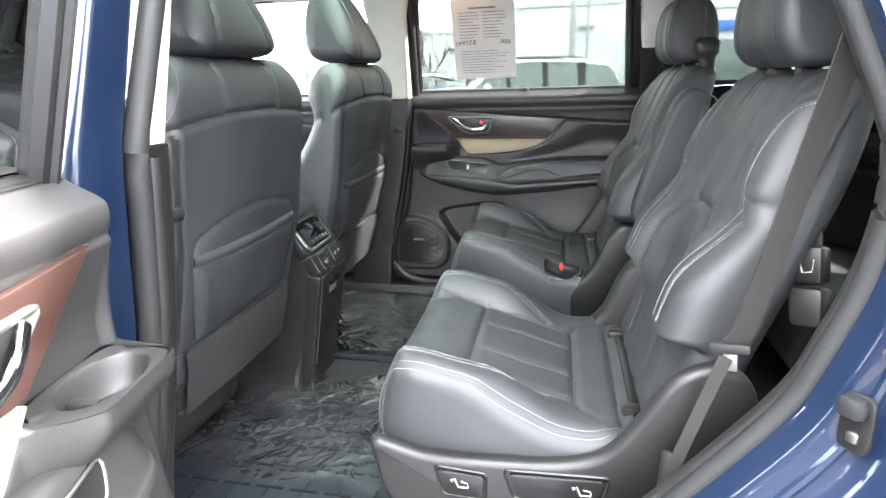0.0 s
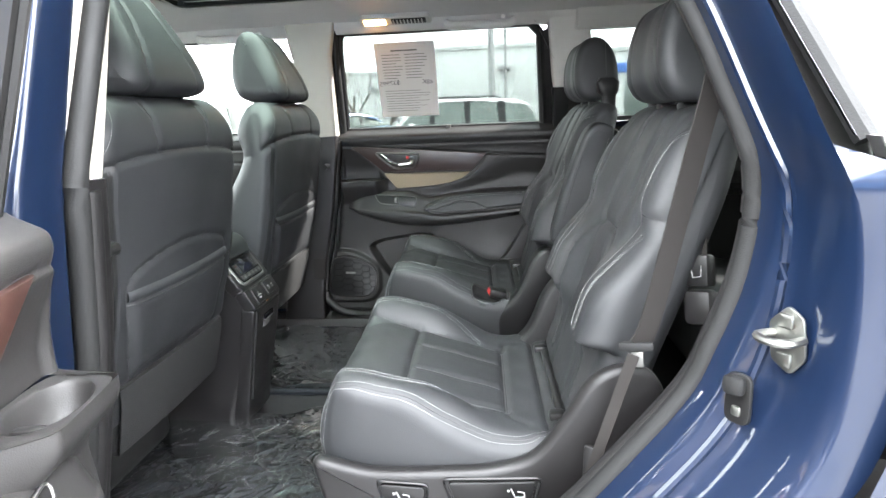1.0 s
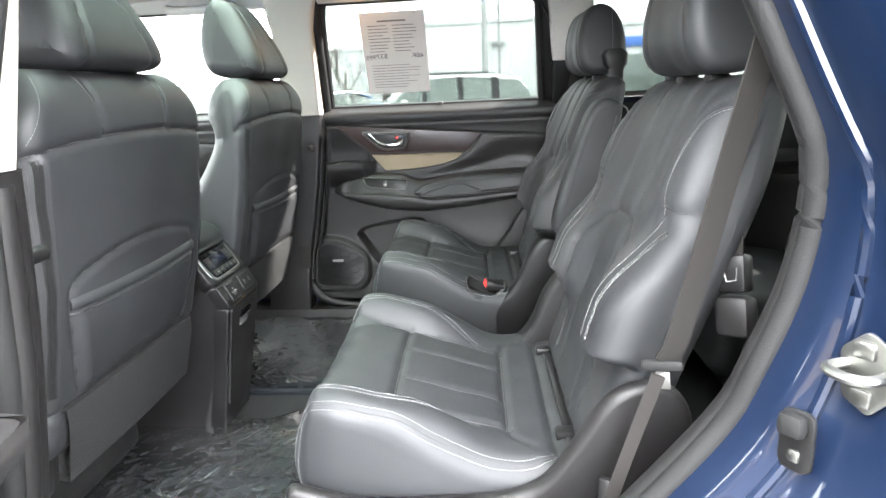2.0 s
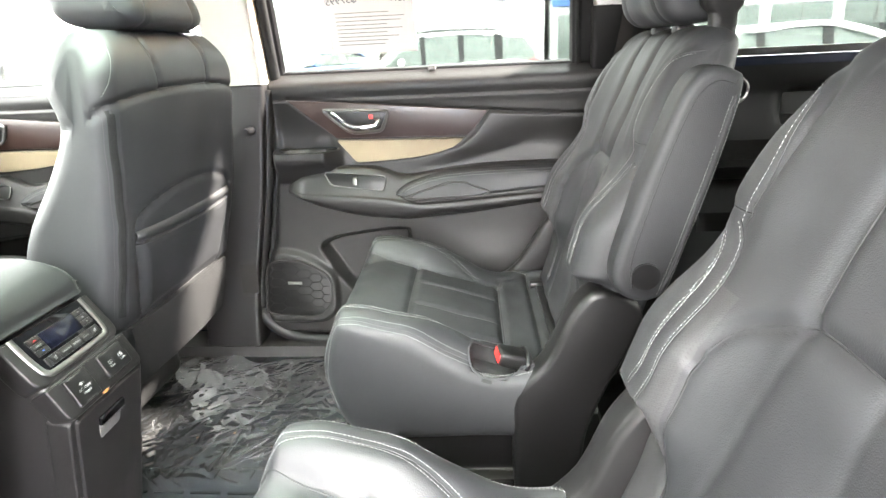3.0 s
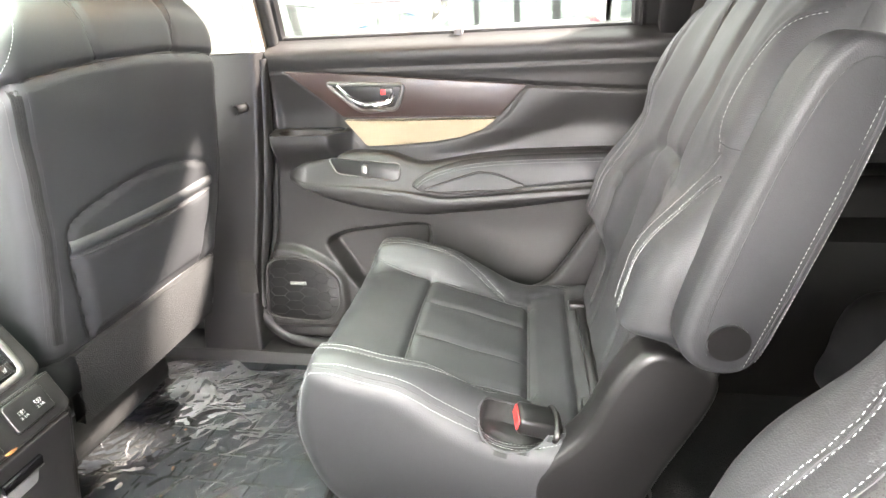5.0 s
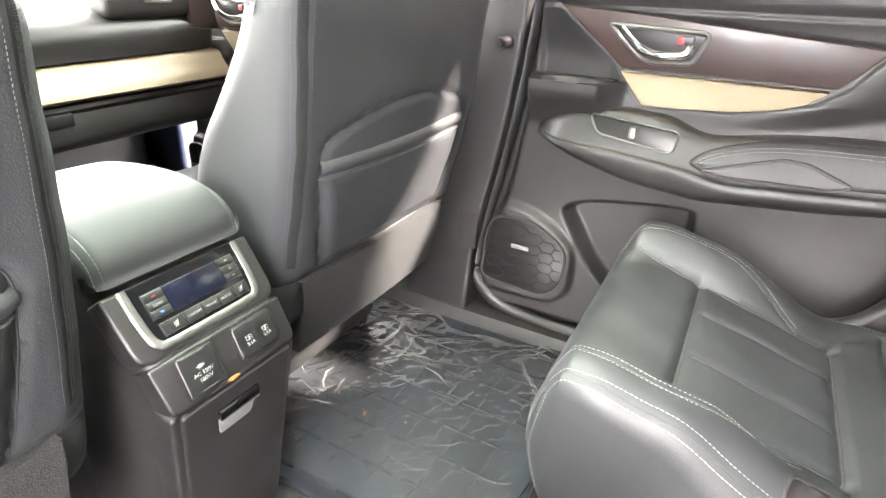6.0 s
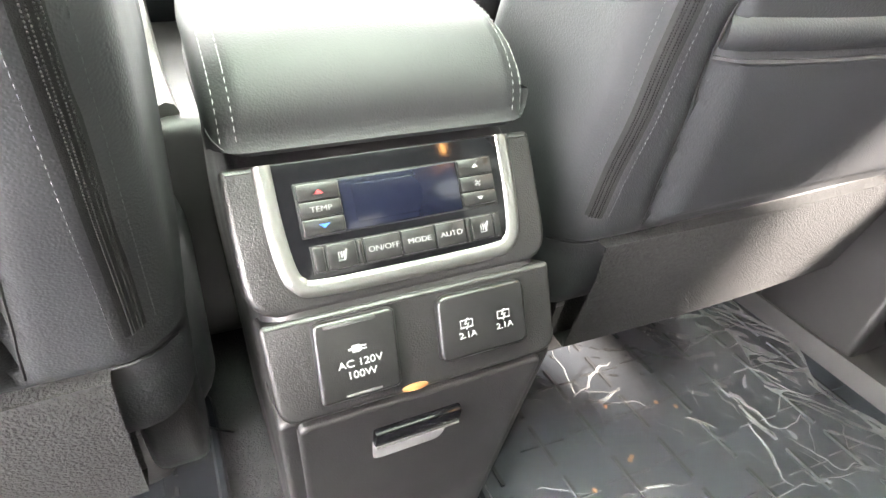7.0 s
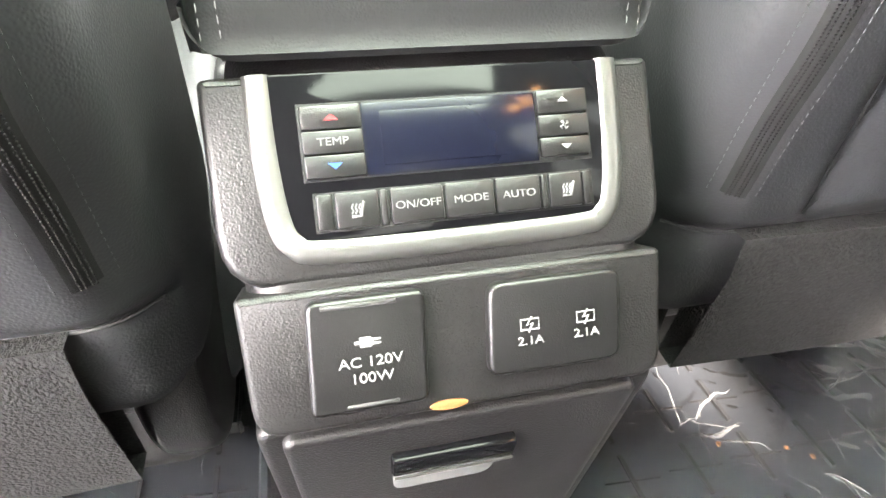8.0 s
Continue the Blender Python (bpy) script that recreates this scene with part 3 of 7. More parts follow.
    if s > 0:
        F = [f[::-1] for f in F]
    link("quarter_panel", V, F, PAINT, e, "blue metallic rear quarter panel with water spots", angle=60)
    solid("belt_moulding", rows([(1.186, 1.012, 2.3, 0.912, 0.935), (1.205, 1.005, 2.3, 0.905, 0.93)]), SATIN, e, "satin silver window moulding", r=0.004)
    gl = [(1.0, 1.205), (0.945, 1.36), (0.88, 1.52), (2.0, 1.52), (2.25, 1.30), (2.25, 1.205)]
    glass_y = lambda z: 0.905 - 0.20 * max(0, z - 1.2) / 0.36
    V = [(a, S(glass_y(b)), b) for a, b in gl] + [(a, S(glass_y(b) - 0.004), b) for a, b in gl]
    F = [(0, 1, 2, 3, 4, 5), (11, 10, 9, 8, 7, 6)] + [(i, (i + 1) % 6, (i + 1) % 6 + 6, i + 6) for i in range(6)]
    link("quarter_glass", V, F, DARKPANE if s < 0 else TINTPANE, e, "tinted rear quarter window glass", angle=20)
    fr = [(a, S(glass_y(b) - 0.006), b) for a, b in resample([(1.012, 1.2), (0.957, 1.355), (0.89, 1.52)], 0.02)]
    pipe("glass_frame", fr, 0.011, SEALR, e, "black window edge band", 8)
    # inner quarter trim behind the door, with an armrest ledge and a cup recess
    xs3, zs3 = np.linspace(0.98, 2.2, 70), np.linspace(0.42, 1.17, 44)
    X, Zg = np.meshgrid(xs3, zs3, indexing="ij")
    Yg = 0.745 - 0.02 * ss(1.1, 1.17, Zg) - 0.07 * ss(0.90, 0.95, Zg) * (1 - ss(0.965, 0.985, Zg)) - 0.05 * (1 - ss(0.55, 0.9, Zg))
    Yg = Yg + 0.06 * ss(0, 0.012, sdist(X, Zg, [(1.33, 1.03), (1.33, 1.12), (1.6, 1.12), (1.62, 1.03)]))
    Yg = Yg + 0.045 * ss(0, 0.012, sdist(X, Zg, [(1.16, 0.78), (1.16, 0.9), (1.4, 0.9), (1.42, 0.78)]))
    V = np.stack([X, S(1) * Yg, Zg], -1).reshape(-1, 3)
    F = grid_faces(70, 44)
    if s < 0:
        F = [f[::-1] for f in F]
    link("quarter_trim", V, F, PLASTIC, e, "black plastic third-row side trim with a storage recess")
    if s > 0:
        solid("rear_pillar_lower", rows([(1.165, 0.888, 1.05, 0.768, 0.86), (1.25, 0.884, 1.04, 0.742, 0.83), (1.315, 0.878, 1.035, 0.722, 0.812)]), SMOOTHP, e, "black lower rear pillar trim")
    solid("rear_pillar_trim", rows([(1.17, 0.985, 1.05, 0.755, 0.86), (1.35, 0.93, 1.03, 0.70, 0.80), (1.56, 0.85, 0.99, 0.63, 0.71)] if s < 0 else [(1.317, 0.884, 1.035, 0.725, 0.81), (1.35, 0.878, 1.03, 0.715, 0.80), (1.56, 0.855, 0.99, 0.64, 0.71)]), HEADLINER if s > 0 else SOFT, e, "upper rear pillar trim")
    solid("tail_pillar_trim", rows([(1.17, 1.95, 2.2, 0.72, 0.83), (1.56, 1.75, 2.0, 0.62, 0.7)]), PILLAR, e)
    solid("rear_rail_trim", rows([(1.50, 0.95, 2.0, 0.655, 0.70), (1.60, 0.95, 2.0, 0.60, 0.69)]), HEADLINER, e)
    # front pillar and cowl side
    solid("front_pillar", rows([(1.12, -1.22, -1.13, 0.70, 0.80), (1.35, -1.03, -0.95, 0.68, 0.75), (1.58, -0.85, -0.76, 0.60, 0.70)]), PILLAR, e)
    solid("front_fender", rows([(0.15, -1.25, -1.12, 0.80, 0.93), (0.9, -2.2, -1.12, 0.82, 0.95), (1.0, -2.2, -1.12, 0.80, 0.93), (1.1, -1.5, -1.12, 0.76, 0.86)]), PAINT, e)
    return e


wall_r, wall_l = wall_side(1), wall_side(-1)
# striker and buffer on the entry-side jamb
st = tagged(empty("door_striker"), "zinc-plated door latch striker bolted to the blue jamb", "striker")
pl = rounded([(0.0, 0.037), (0.018, 0.026), (0.022, -0.016), (0.005, -0.037), (-0.018, -0.026), (-0.022, 0.016)], 0.006)
m = frame_of((0.977, -0.868, 0.995), (0.45, -0.9, 0.05), (0.0, 0.05, 1))
part("plate", moved(prism(pl, 0, 0.004, "z", 0.001), m), STEEL, st)
for b in (0.021, -0.021):
    part("bolt", moved(rbox((-0.009, b - 0.008, 0.004), (0.009, b + 0.008, 0.009), 0.003), m), STEEL, st)
loop = [m @ Vector(p) for p in smooth_line([(-0.016, 0.004, 0.002), (-0.018, 0.004, 0.024), (-0.006, 0.004, 0.032), (0.008, 0.004, 0.032), (0.018, 0.004, 0.022), (0.018, 0.004, 0.002)], 5)]
pipe("loop", loop, 0.0048, STEEL, st)
bu = tagged(empty("door_buffer"), "black rubber door buffer screwed to the blue jamb", "buffer")
m = frame_of((0.944, -0.842, 0.916), (0.5, -0.85, 0.1), (0.1, 0.1, 1))
part("bracket", moved(prism(rounded([(-0.016, -0.03), (0.016, -0.03), (0.016, 0.028), (-0.016, 0.028)], 0.012), 0, 0.006, "z", 0.002), m), SMOOTHP, bu)
part("bumper", moved(rbox((-0.012, 0.004, 0.004), (0.012, 0.026, 0.02), 0.006), m), SEALR, bu)
part("screw", moved(rbox((-0.006, -0.021, 0.004), (0.006, -0.009, 0.009), 0.003), m), STEEL, bu)

# ---- windscreen, tailgate, dashboard ----
ws = tagged(empty("window_front"), "clear laminated windscreen in its frame", "windscreen", kind="structure")
V = [(-1.28, y, 1.08) for y in np.linspace(-0.74, 0.74, 9)] + [(-0.82, y * 0.84, 1.56) for y in np.linspace(-0.74, 0.74, 9)]
link("pane", V, grid_faces(2, 9), PANE, ws)
tg = tagged(empty("wall_rear"), "tailgate with dark trim and a rear window", "tailgate", kind="structure")
part("tailgate_lower", rbox((2.3, -0.78, 0.3), (2.4, 0.78, 1.15), 0.03), PAINT, tg)
part("tailgate_trim", rbox((2.26, -0.72, 0.45), (2.298, 0.72, 1.15), 0.02), PLASTIC, tg)
V = [(2.34, y, 1.15) for y in np.linspace(-0.72, 0.72, 9)] + [(2.12, y * 0.86, 1.58) for y in np.linspace(-0.72, 0.72, 9)]
link("pane", V, grid_faces(2, 9), DARKPANE, tg)

da = tagged(empty("dashboard"), "black dashboard with a cream trim strip, wood accent and glovebox", "dashboard")
prof = smooth_line([(-1.28, 1.07), (-1.0, 1.10), (-0.84, 1.09), (-0.775, 1.05), (-0.78, 1.0), (-0.80, 0.985), (-1.0, 0.98), (-1.28, 0.98)], 5, True)
V, F, _ = pillow(prof, 0.73, 0.03, 0.02)
link("upper_panel", V, F, SOFT, da)
prof = smooth_line([(-0.79, 0.985), (-0.765, 0.965), (-0.74, 0.928), (-0.76, 0.915), (-0.85, 0.915), (-0.95, 0.985)], 5, True)
V, F, _ = pillow(prof, 0.72, 0.02, 0.012)
V[:, 1] = 0.44 + V[:, 1] * 0.41
link("trim_strip", V, F, CREAM, da, "cream padded dashboard strip")
prof = smooth_line([(-0.785, 0.912), (-0.765, 0.89), (-0.758, 0.855), (-0.768, 0.825), (-0.82, 0.812), (-1.1, 0.815), (-1.1, 0.912)], 6, True)
V, F, _ = pillow(prof, 0.70, 0.02, 0.012)
V[:, 1] = 0.44 + V[:, 1] * 0.42
link("glovebox", V, F, SOFT, da, "closed black glovebox")
part("glovebox_latch", rbox((-0.768, 0.25, 0.868), (-0.752, 0.32, 0.898), 0.006), SMOOTHP, da)
V, F, _ = pillow(prof, 0.70, 0.02, 0.012)
V[:, 1] = -0.44 + V[:, 1] * 0.42
link("lower_panel", V, F, SOFT, da)
part("control_panel", rbox((-1.0, -0.13, 0.62), (-0.745, 0.10, 1.12), 0.02), GLOSS, da)
part("screen", rbox((-0.748, -0.11, 0.98), (-0.738, 0.08, 1.10), 0.006), SCREEN, da)
for y in (-0.125, 0.105):
    pipe("stack_rail", smooth_line([(-0.735, y, 0.98), (-0.70, y, 0.89), (-0.62, y * 0.98, 0.82), (-0.46, y * 0.95, 0.797), (-0.36, y * 0.9, 0.79)], 8), 0.012, SATIN, da, "satin silver rail", 8)
part("vent_pod", rbox((-0.86, 0.45, 1.065), (-0.772, 0.675, 1.155), 0.02, 3), SOFT, da, "raised air vent pod")
for k in range(4):
    part("vent_slat", rbox((-0.774, 0.515 + 0.008 * k, 1.134 - 0.012 * k), (-0.768, 0.585 + 0.008 * k, 1.139 - 0.012 * k), 0.001), SATIN, da, "silver vent slat")
part("wood_accent", prism([(0.655, 1.125), (0.72, 1.125), (0.735, 1.03), (0.655, 1.04)], -0.80, -0.768, "x", 0.004), WOOD, da, "dark wood accent at the dashboard end")
pipe("dial", [(-0.742, 0.04, 0.90), (-0.722, 0.04, 0.90)], 0.022, SMOOTHP, da, "round climate knob", 20)
pipe("dial_ring", [(-0.742, 0.04, 0.90), (-0.726, 0.04, 0.90)], 0.0245, SATIN, da, "", 20)
part("vent", rbox((-0.745, 0.06, 0.80), (-0.73, 0.10, 0.86), 0.004), SMOOTHP, da)
sw = tagged(empty("steering_wheel"), "black leather steering wheel", "steering wheel")
c = Vector((-0.62, -0.36, 1.0))
mm = frame_of(c, (0, 1, 0), (0.42, 0, 0.9))
pipe("rim", [mm @ Vector((0.185 * math.cos(t), 0.185 * math.sin(t), 0)) for t in np.linspace(0, 2 * math.pi, 40, endpoint=False)], 0.015, LEATHER, sw, "", 10, True)
part("hub", moved(rbox((-0.075, -0.06, -0.05), (0.075, 0.06, 0.01), 0.02), mm), PLASTIC, sw)
for t in (0.1, math.pi - 0.1, -math.pi / 2):
    pipe("spoke", [mm @ Vector((k * math.cos(t), k * math.sin(t), -0.01)) for k in (0.05, 0.12, 0.18)], 0.014, SATIN, sw, "", 8)
pipe("column", [mm @ Vector((0, 0, -0.04)), mm @ Vector((0, 0, -0.3))], 0.04, PLASTIC, sw, "", 14)


# ---- seats ----
def rear_seat(cy, s, inner_arm, dx=0.0, low=0.0):
    """A second-row captain's chair centred on cy; s: the sign of its outer side; dx: how far back it is slid; low: how far its top is let down by the recline."""
    e = empty("captain_chair", (0, cy, 0))
    prof = smooth_line([(0.80, 0.59), (0.60, 0.578), (0.43, 0.578), (0.368, 0.612), (0.343, 0.69), (0.347, 0.748), (0.37, 0.778), (0.42, 0.781), (0.50, 0.763), (0.60, 0.734), (0.66, 0.718), (0.73, 0.71), (0.80, 0.70)], 6, True)
    edge = [tuple(p) for p in smooth_line([(0.366, 0.222), (0.40, 0.230), (0.46, 0.233), (0.53, 0.233), (0.60, 0.232), (0.66, 0.232), (0.70, 0.228), (0.737, 0.212)], 5)]
    ridge = [tuple(p) for p in smooth_line([(0.354, 0.178), (0.385, 0.19), (0.45, 0.196), (0.52, 0.19), (0.575, 0.173), (0.62, 0.147)], 5)]
    crease = [tuple(p) for p in smooth_line([(0.352, 0.178), (0.38, 0.163), (0.43, 0.15), (0.50, 0.144), (0.60, 0.138), (0.664, 0.135)], 5)]

    pocket = [tuple(p) for p in smooth_line([(0.600, 0.230), (0.602, 0.205), (0.614, 0.182), (0.645, 0.168), (0.684, 0.174), (0.697, 0.205), (0.684, 0.230), (0.65, 0.242), (0.612, 0.242)], 3, True)]

    def shape(x, y, z):
        a = np.abs(y)
        up = ss(0.68, 0.755, z)
        lip = ss(0.198, 0.232, a)
        hump = ss(0.348, 0.385, x) * (1 - 0.8 * ss(0.48, 0.64, x) * lip - 0.75 * ss(0.52, 0.665, x) * (1 - lip))
        z = z + up * ss(0.138, 0.190, a) * (0.042 * hump + 0.026 * ss(0.67, 0.725, x) * ss(0.19, 0.23, a))
        z = z + up * 0.005 * np.cos(np.clip(y, -0.14, 0.14) * 11) * ss(0.35, 0.42, x) * (1 - ss(0.64, 0.67, x))
        y = y * (1 - 0.06 * ss(0.42, 0.345, x) + 0.02 * np.exp(-((z - 0.70) / 0.05) ** 2) * ss(0.2, 0.24, a))
        return x, y, z

    def sink(x, y, z, n):
        top = ss(0.15, 0.5, n[..., 2]) * ss(0.66, 0.70, z)
        g = lambda pts, w, d: d * np.exp(-(line_dist(x, np.abs(y), pts) / w) ** 2)
        q = g([(0.485, 0.0), (0.485, 0.145)], 0.006, 0.007) + g(crease, 0.007, 0.005) + g(ridge, 0.0045, 0.003) + g(edge, 0.0045, 0.003)
        q += g([(0.665, 0.0), (0.665, 0.135)], 0.006, 0.007) + g([(0.495, 0.055), (0.655, 0.055)], 0.005, 0.0035)
        q += g([(0.735, 0.0), (0.735, 0.2)], 0.006, 0.008) + g([(0.665, 0.135), (0.672, 0.165), (0.70, 0.185)], 0.006, 0.004)
        wr = 0.0012 * np.sin(x * 55 + y * 31) * np.sin(y * 47 - x * 19)
        ft = 0.003 * np.exp(-((np.abs(y) - 0.222) / 0.0045) ** 2) * ss(0.5, 0.8, -n[..., 0])
        well = 0.024 * ss(0.0, 0.014, sdist(x, -s * y, pocket)) * ss(0.69, 0.70, z) if inner_arm else 0.0
        return (q + wr) * top + ft + well

    V, F, B = pillow(prof, 0.245, 0.034, 0.0055, shape, sink)
    fm = np.zeros(len(F), int)
    cen = np.array([B[list(f[:4])].mean(0) for f in F])
    if inner_arm:
        fm[(sdist(cen[:, 0], -s * cen[:, 1], pocket) > 0.001) & (cen[:, 2] > 0.69)] = 1
    cushion = link("cushion", V, F, [LEATHER, POUCH], e, "black leather seat cushion with white stitching", faces_mat=fm)
    cush = (V, F)
    bvh = tree_of(V, F)
    over = lambda q, sg, d=0.0: [(u, sg * (v + d), 0.95) for u, v in q]
    sew("stitching", bvh, [over(q, sg, d) for q in (ridge, edge) for sg in (1, -1) for d in (0.0055, -0.0055)], (0, 0, -1), THREAD, cushion, "white topstitching")
    sew("stitching", bvh, [[(0.1, sg * (0.222 + d), z) for z in np.linspace(0.645, 0.775, 26)] for sg in (1, -1) for d in (0.0065, -0.0065)], (1, 0, 0), THREAD, cushion, "white topstitching")
    sew("stitching", bvh, [[(0.495, d, 0.9), (0.655, d, 0.9)] for d in (0.058, -0.058)], (0, 0, -1), GREYTHREAD, cushion, "grey topstitching")
    ln = lambda p, q: [(p[0], p[1], 0.9), (q[0], q[1], 0.9)]
    seam("seam", bvh, [over(crease, 1), over(crease, -1), ln((0.485, -0.145), (0.485, 0.145)), ln((0.665, -0.133), (0.665, 0.133)), ln((0.735, -0.19), (0.735, 0.19))], (0, 0, -1), 0.0011, DARKSEAM, cushion, "dark sewn seams")
    seam("seam", bvh, [ln((0.495, 0.055), (0.655, 0.055)), ln((0.495, -0.055), (0.655, -0.055))] + [over(q, sg) for q in (ridge, edge) for sg in (1, -1)], (0, 0, -1), 0.0008, DARKSEAM, cushion)
    seam("seam", bvh, [[(0.1, sg * 0.222, z) for z in np.linspace(0.645, 0.775, 26)] for sg in (1, -1)], (1, 0, 0), 0.0011, DARKSEAM, cushion)
    # backrest
    bp = smooth_line([(0.765, 0.68), (0.795, 0.80), (0.827, 0.92), (0.853, 1.04), (0.893, 1.15), (0.932, 1.232), (0.965, 1.258), (0.992, 1.254), (1.004, 1.22), (0.968, 1.10), (0.928, 0.95), (0.892, 0.82), (0.868, 0.70), (0.815, 0.66)], 6, True)
    fx = lambda z: np.interp(z, [0.68, 0.80, 0.92, 1.04, 1.15, 1.232, 1.26], [0.765, 0.795, 0.827, 0.853, 0.893, 0.932, 0.965])

    wing = [tuple(p) for p in smooth_line([(0.200, 1.086), (0.180, 1.064), (0.164, 1.028), (0.155, 0.975), (0.154, 0.92), (0.164, 0.884)], 6)]
    lobe = wing[::3] + [(0.36, 0.877), (0.36, 1.1)]

    wn_ = np.gradient(np.array(wing), axis=0)
    wn_ = np.stack([-wn_[:, 1], wn_[:, 0]], 1) / np.linalg.norm(wn_, axis=1)[:, None]
    grown = lambda d: [tuple(p) for p in np.array(wing) + d * wn_]

    def bshape(x, y, z):
        a = np.abs(y)
        w = 1 - ss(0.0, 0.07, x - fx(z))
        foot = ss(0.12, 0.165, a)
        y2 = y * (1 + 0.04 * ss(0.866, 0.888, z) * (1 - ss(1.06, 1.096, z)) * (1 - ss(0.04, 0.10, x - fx(z))) * ss(0.18, 0.24, a) - 0.16 * ss(1.10, 1.27, z) - 0.10 * (1 - ss(0.68, 0.86, z)))
        x2 = x - w * (0.050 * ss(0.06, 0.158, a) * ss(0.80 + 0.06 * foot, 0.90 - 0.012 * foot, z) * (1 - 0.9 * ss(0.94, 1.07, z)) * (1 - ss(1.16, 1.27, z)) + 0.014 * ss(0.10, 0.19, a) * ss(1.06, 1.12, z) * (1 - ss(1.17, 1.27, z)))
        x2 = x2 - w * 0.005 * np.cos(np.clip(y, -0.1, 0.1) * 15) * ss(0.75, 0.85, z) * (1 - ss(1.0, 1.045, z))
        return x2, y2, z

    shoulder = [tuple(p) for p in smooth_line([(0.188, 1.085), (0.176, 1.13), (0.176, 1.175), (0.19, 1.215), (0.24, 1.238)], 6)]
    vee = [tuple(p) for p in smooth_line([(-0.122, 0.962), (-0.114, 0.995), (-0.096, 1.016), (-0.045, 1.040), (0.0, 1.044), (0.045, 1.040), (0.096, 1.016), (0.114, 0.995), (0.122, 0.962)], 5)]
    mir = lambda q: [(-a, b) for a, b in q]
    side = [(0.120, 0.970), (0.121, 0.90), (0.126, 0.82), (0.128, 0.74)]

    def bsink(x, y, z, n):
        front = ss(0.2, 0.6, -n[..., 0])
        g = lambda pts, w, d: d * np.exp(-(line_dist(y, z, pts) / w) ** 2)
        q = g(vee, 0.0065, 0.005) + g([(0.052, 1.05), (0.064, 1.27)], 0.011, 0.009) + g([(-0.052, 1.05), (-0.064, 1.27)], 0.011, 0.009)
        q -= 0.003 * ss(0.0, 0.02, sdist(np.abs(y), z, [(-0.1, 1.048), (0.04, 1.046), (0.096, 1.02), (0.135, 0.975), (0.17, 1.06), (0.17, 1.4), (-0.1, 1.4)]))
        for p in (wing, mir(wing)):
            q += g(p, 0.005, 0.0025)
        for sg in (1, -1):
            q += g([(sg * b, c) for b, c in grown(0.0295)], 0.0032, 0.0028)
            q += g([(sg * 0.18, 1.096), (sg * 0.245, 1.094)], 0.004, 0.0018) + g([(sg * 0.15, 0.88), (sg * 0.18, 0.870), (sg * 0.245, 0.866)], 0.007, 0.008)
        for p in (shoulder, mir(shoulder)):
            q += g(p, 0.005, 0.004)
        q += g([(0.046, 1.036), (0.078, 0.72)], 0.007, 0.0028) + g([(-0.046, 1.036), (-0.078, 0.72)], 0.007, 0.0028) + g(side, 0.005, 0.0045) + g(mir(side), 0.005, 0.0045)
        back = 0.004 * ss(0.4, 0.8, n[..., 0]) * np.exp(-((np.abs(y) - 0.2) / 0.006) ** 2)
        wr = 0.001 * np.sin(z * 60 + y * 23) * np.sin(y * 41 - z * 17) * front
        return q * front + back + wr

    V, F, B = pillow(bp, 0.24, 0.03, 0.005, bshape, bsink)
    cen = np.array([B[list(f[:4])].mean(0) for f in F])
    fm = np.zeros(len(F), int)
    fr = cen[:, 0] < fx(cen[:, 2]) + 0.02
    fm[fr & (sdist(np.abs(cen[:, 1]), cen[:, 2], lobe) < -0.004) & (np.abs(cen[:, 1]) > np.interp(cen[:, 2], [0.74, 0.82, 0.9, 0.97], [0.131, 0.129, 0.124, 0.123])) & (np.abs(cen[:, 1]) < 0.2) & (cen[:, 2] < 1.03) & (cen[:, 2] > 0.74)] = 1
    back = link("backrest", V, F, [LEATHER, PERF], e, "black leather backrest with winged bolsters", faces_mat=fm)
    bvh = tree_of(V, F)
    sew("stitching", bvh, [[(0.3, sg * a, b) for a, b in grown(d)] for sg in (1, -1) for d in (0.003, 0.026, 0.033)]
        + [[(0.3, a + 0.007, b) for a, b in shoulder], [(0.3, -a - 0.007, b) for a, b in shoulder]], (1, 0, 0), THREAD, back, "white topstitching")
    both = lambda q: [[(0.3, sg * u, v) for u, v in q] for sg in (1, -1)]
    seam("seam", bvh, [[(0.3, u, v) for u, v in vee]] + both([(0.052, 1.052), (0.058, 1.16), (0.064, 1.24)]) + both(side) + both(wing) + both(grown(0.0295)) + both(shoulder) + both([(0.18, 1.096), (0.235, 1.095)]) + both([(0.155, 0.88), (0.18, 0.870), (0.232, 0.866)]), (1, 0, 0), 0.0011, DARKSEAM, back, "dark sewn seams")
    # head restraint
    hp = smooth_line([(0.93, 1.268), (0.905, 1.30), (0.902, 1.36), (0.918, 1.415), (0.95, 1.437), (0.985, 1.428), (1.012, 1.39), (1.022, 1.33), (1.012, 1.28), (0.975, 1.264)], 6, True)
    V, F, _ = pillow(hp, 0.13, 0.024, 0.006, lambda x, y, z: (x, y * (1 - 0.14 * ss(1.28, 1.44, z)), z),
                     lambda x, y, z, n: ss(0.2, 0.5, -n[..., 0]) * (0.005 * np.exp(-((np.abs(y) - 0.085) / 0.005) ** 2) + 0.004 * np.exp(-((y) / 0.03) ** 2)) + 0.003 * ss(0.7, 0.95, np.abs(n[..., 1])) * np.exp(-((x - 0.985) / 0.005) ** 2))
    head = link("headrest", V, F, LEATHER, e, "black leather head restraint")
    bvh = tree_of(V, F)
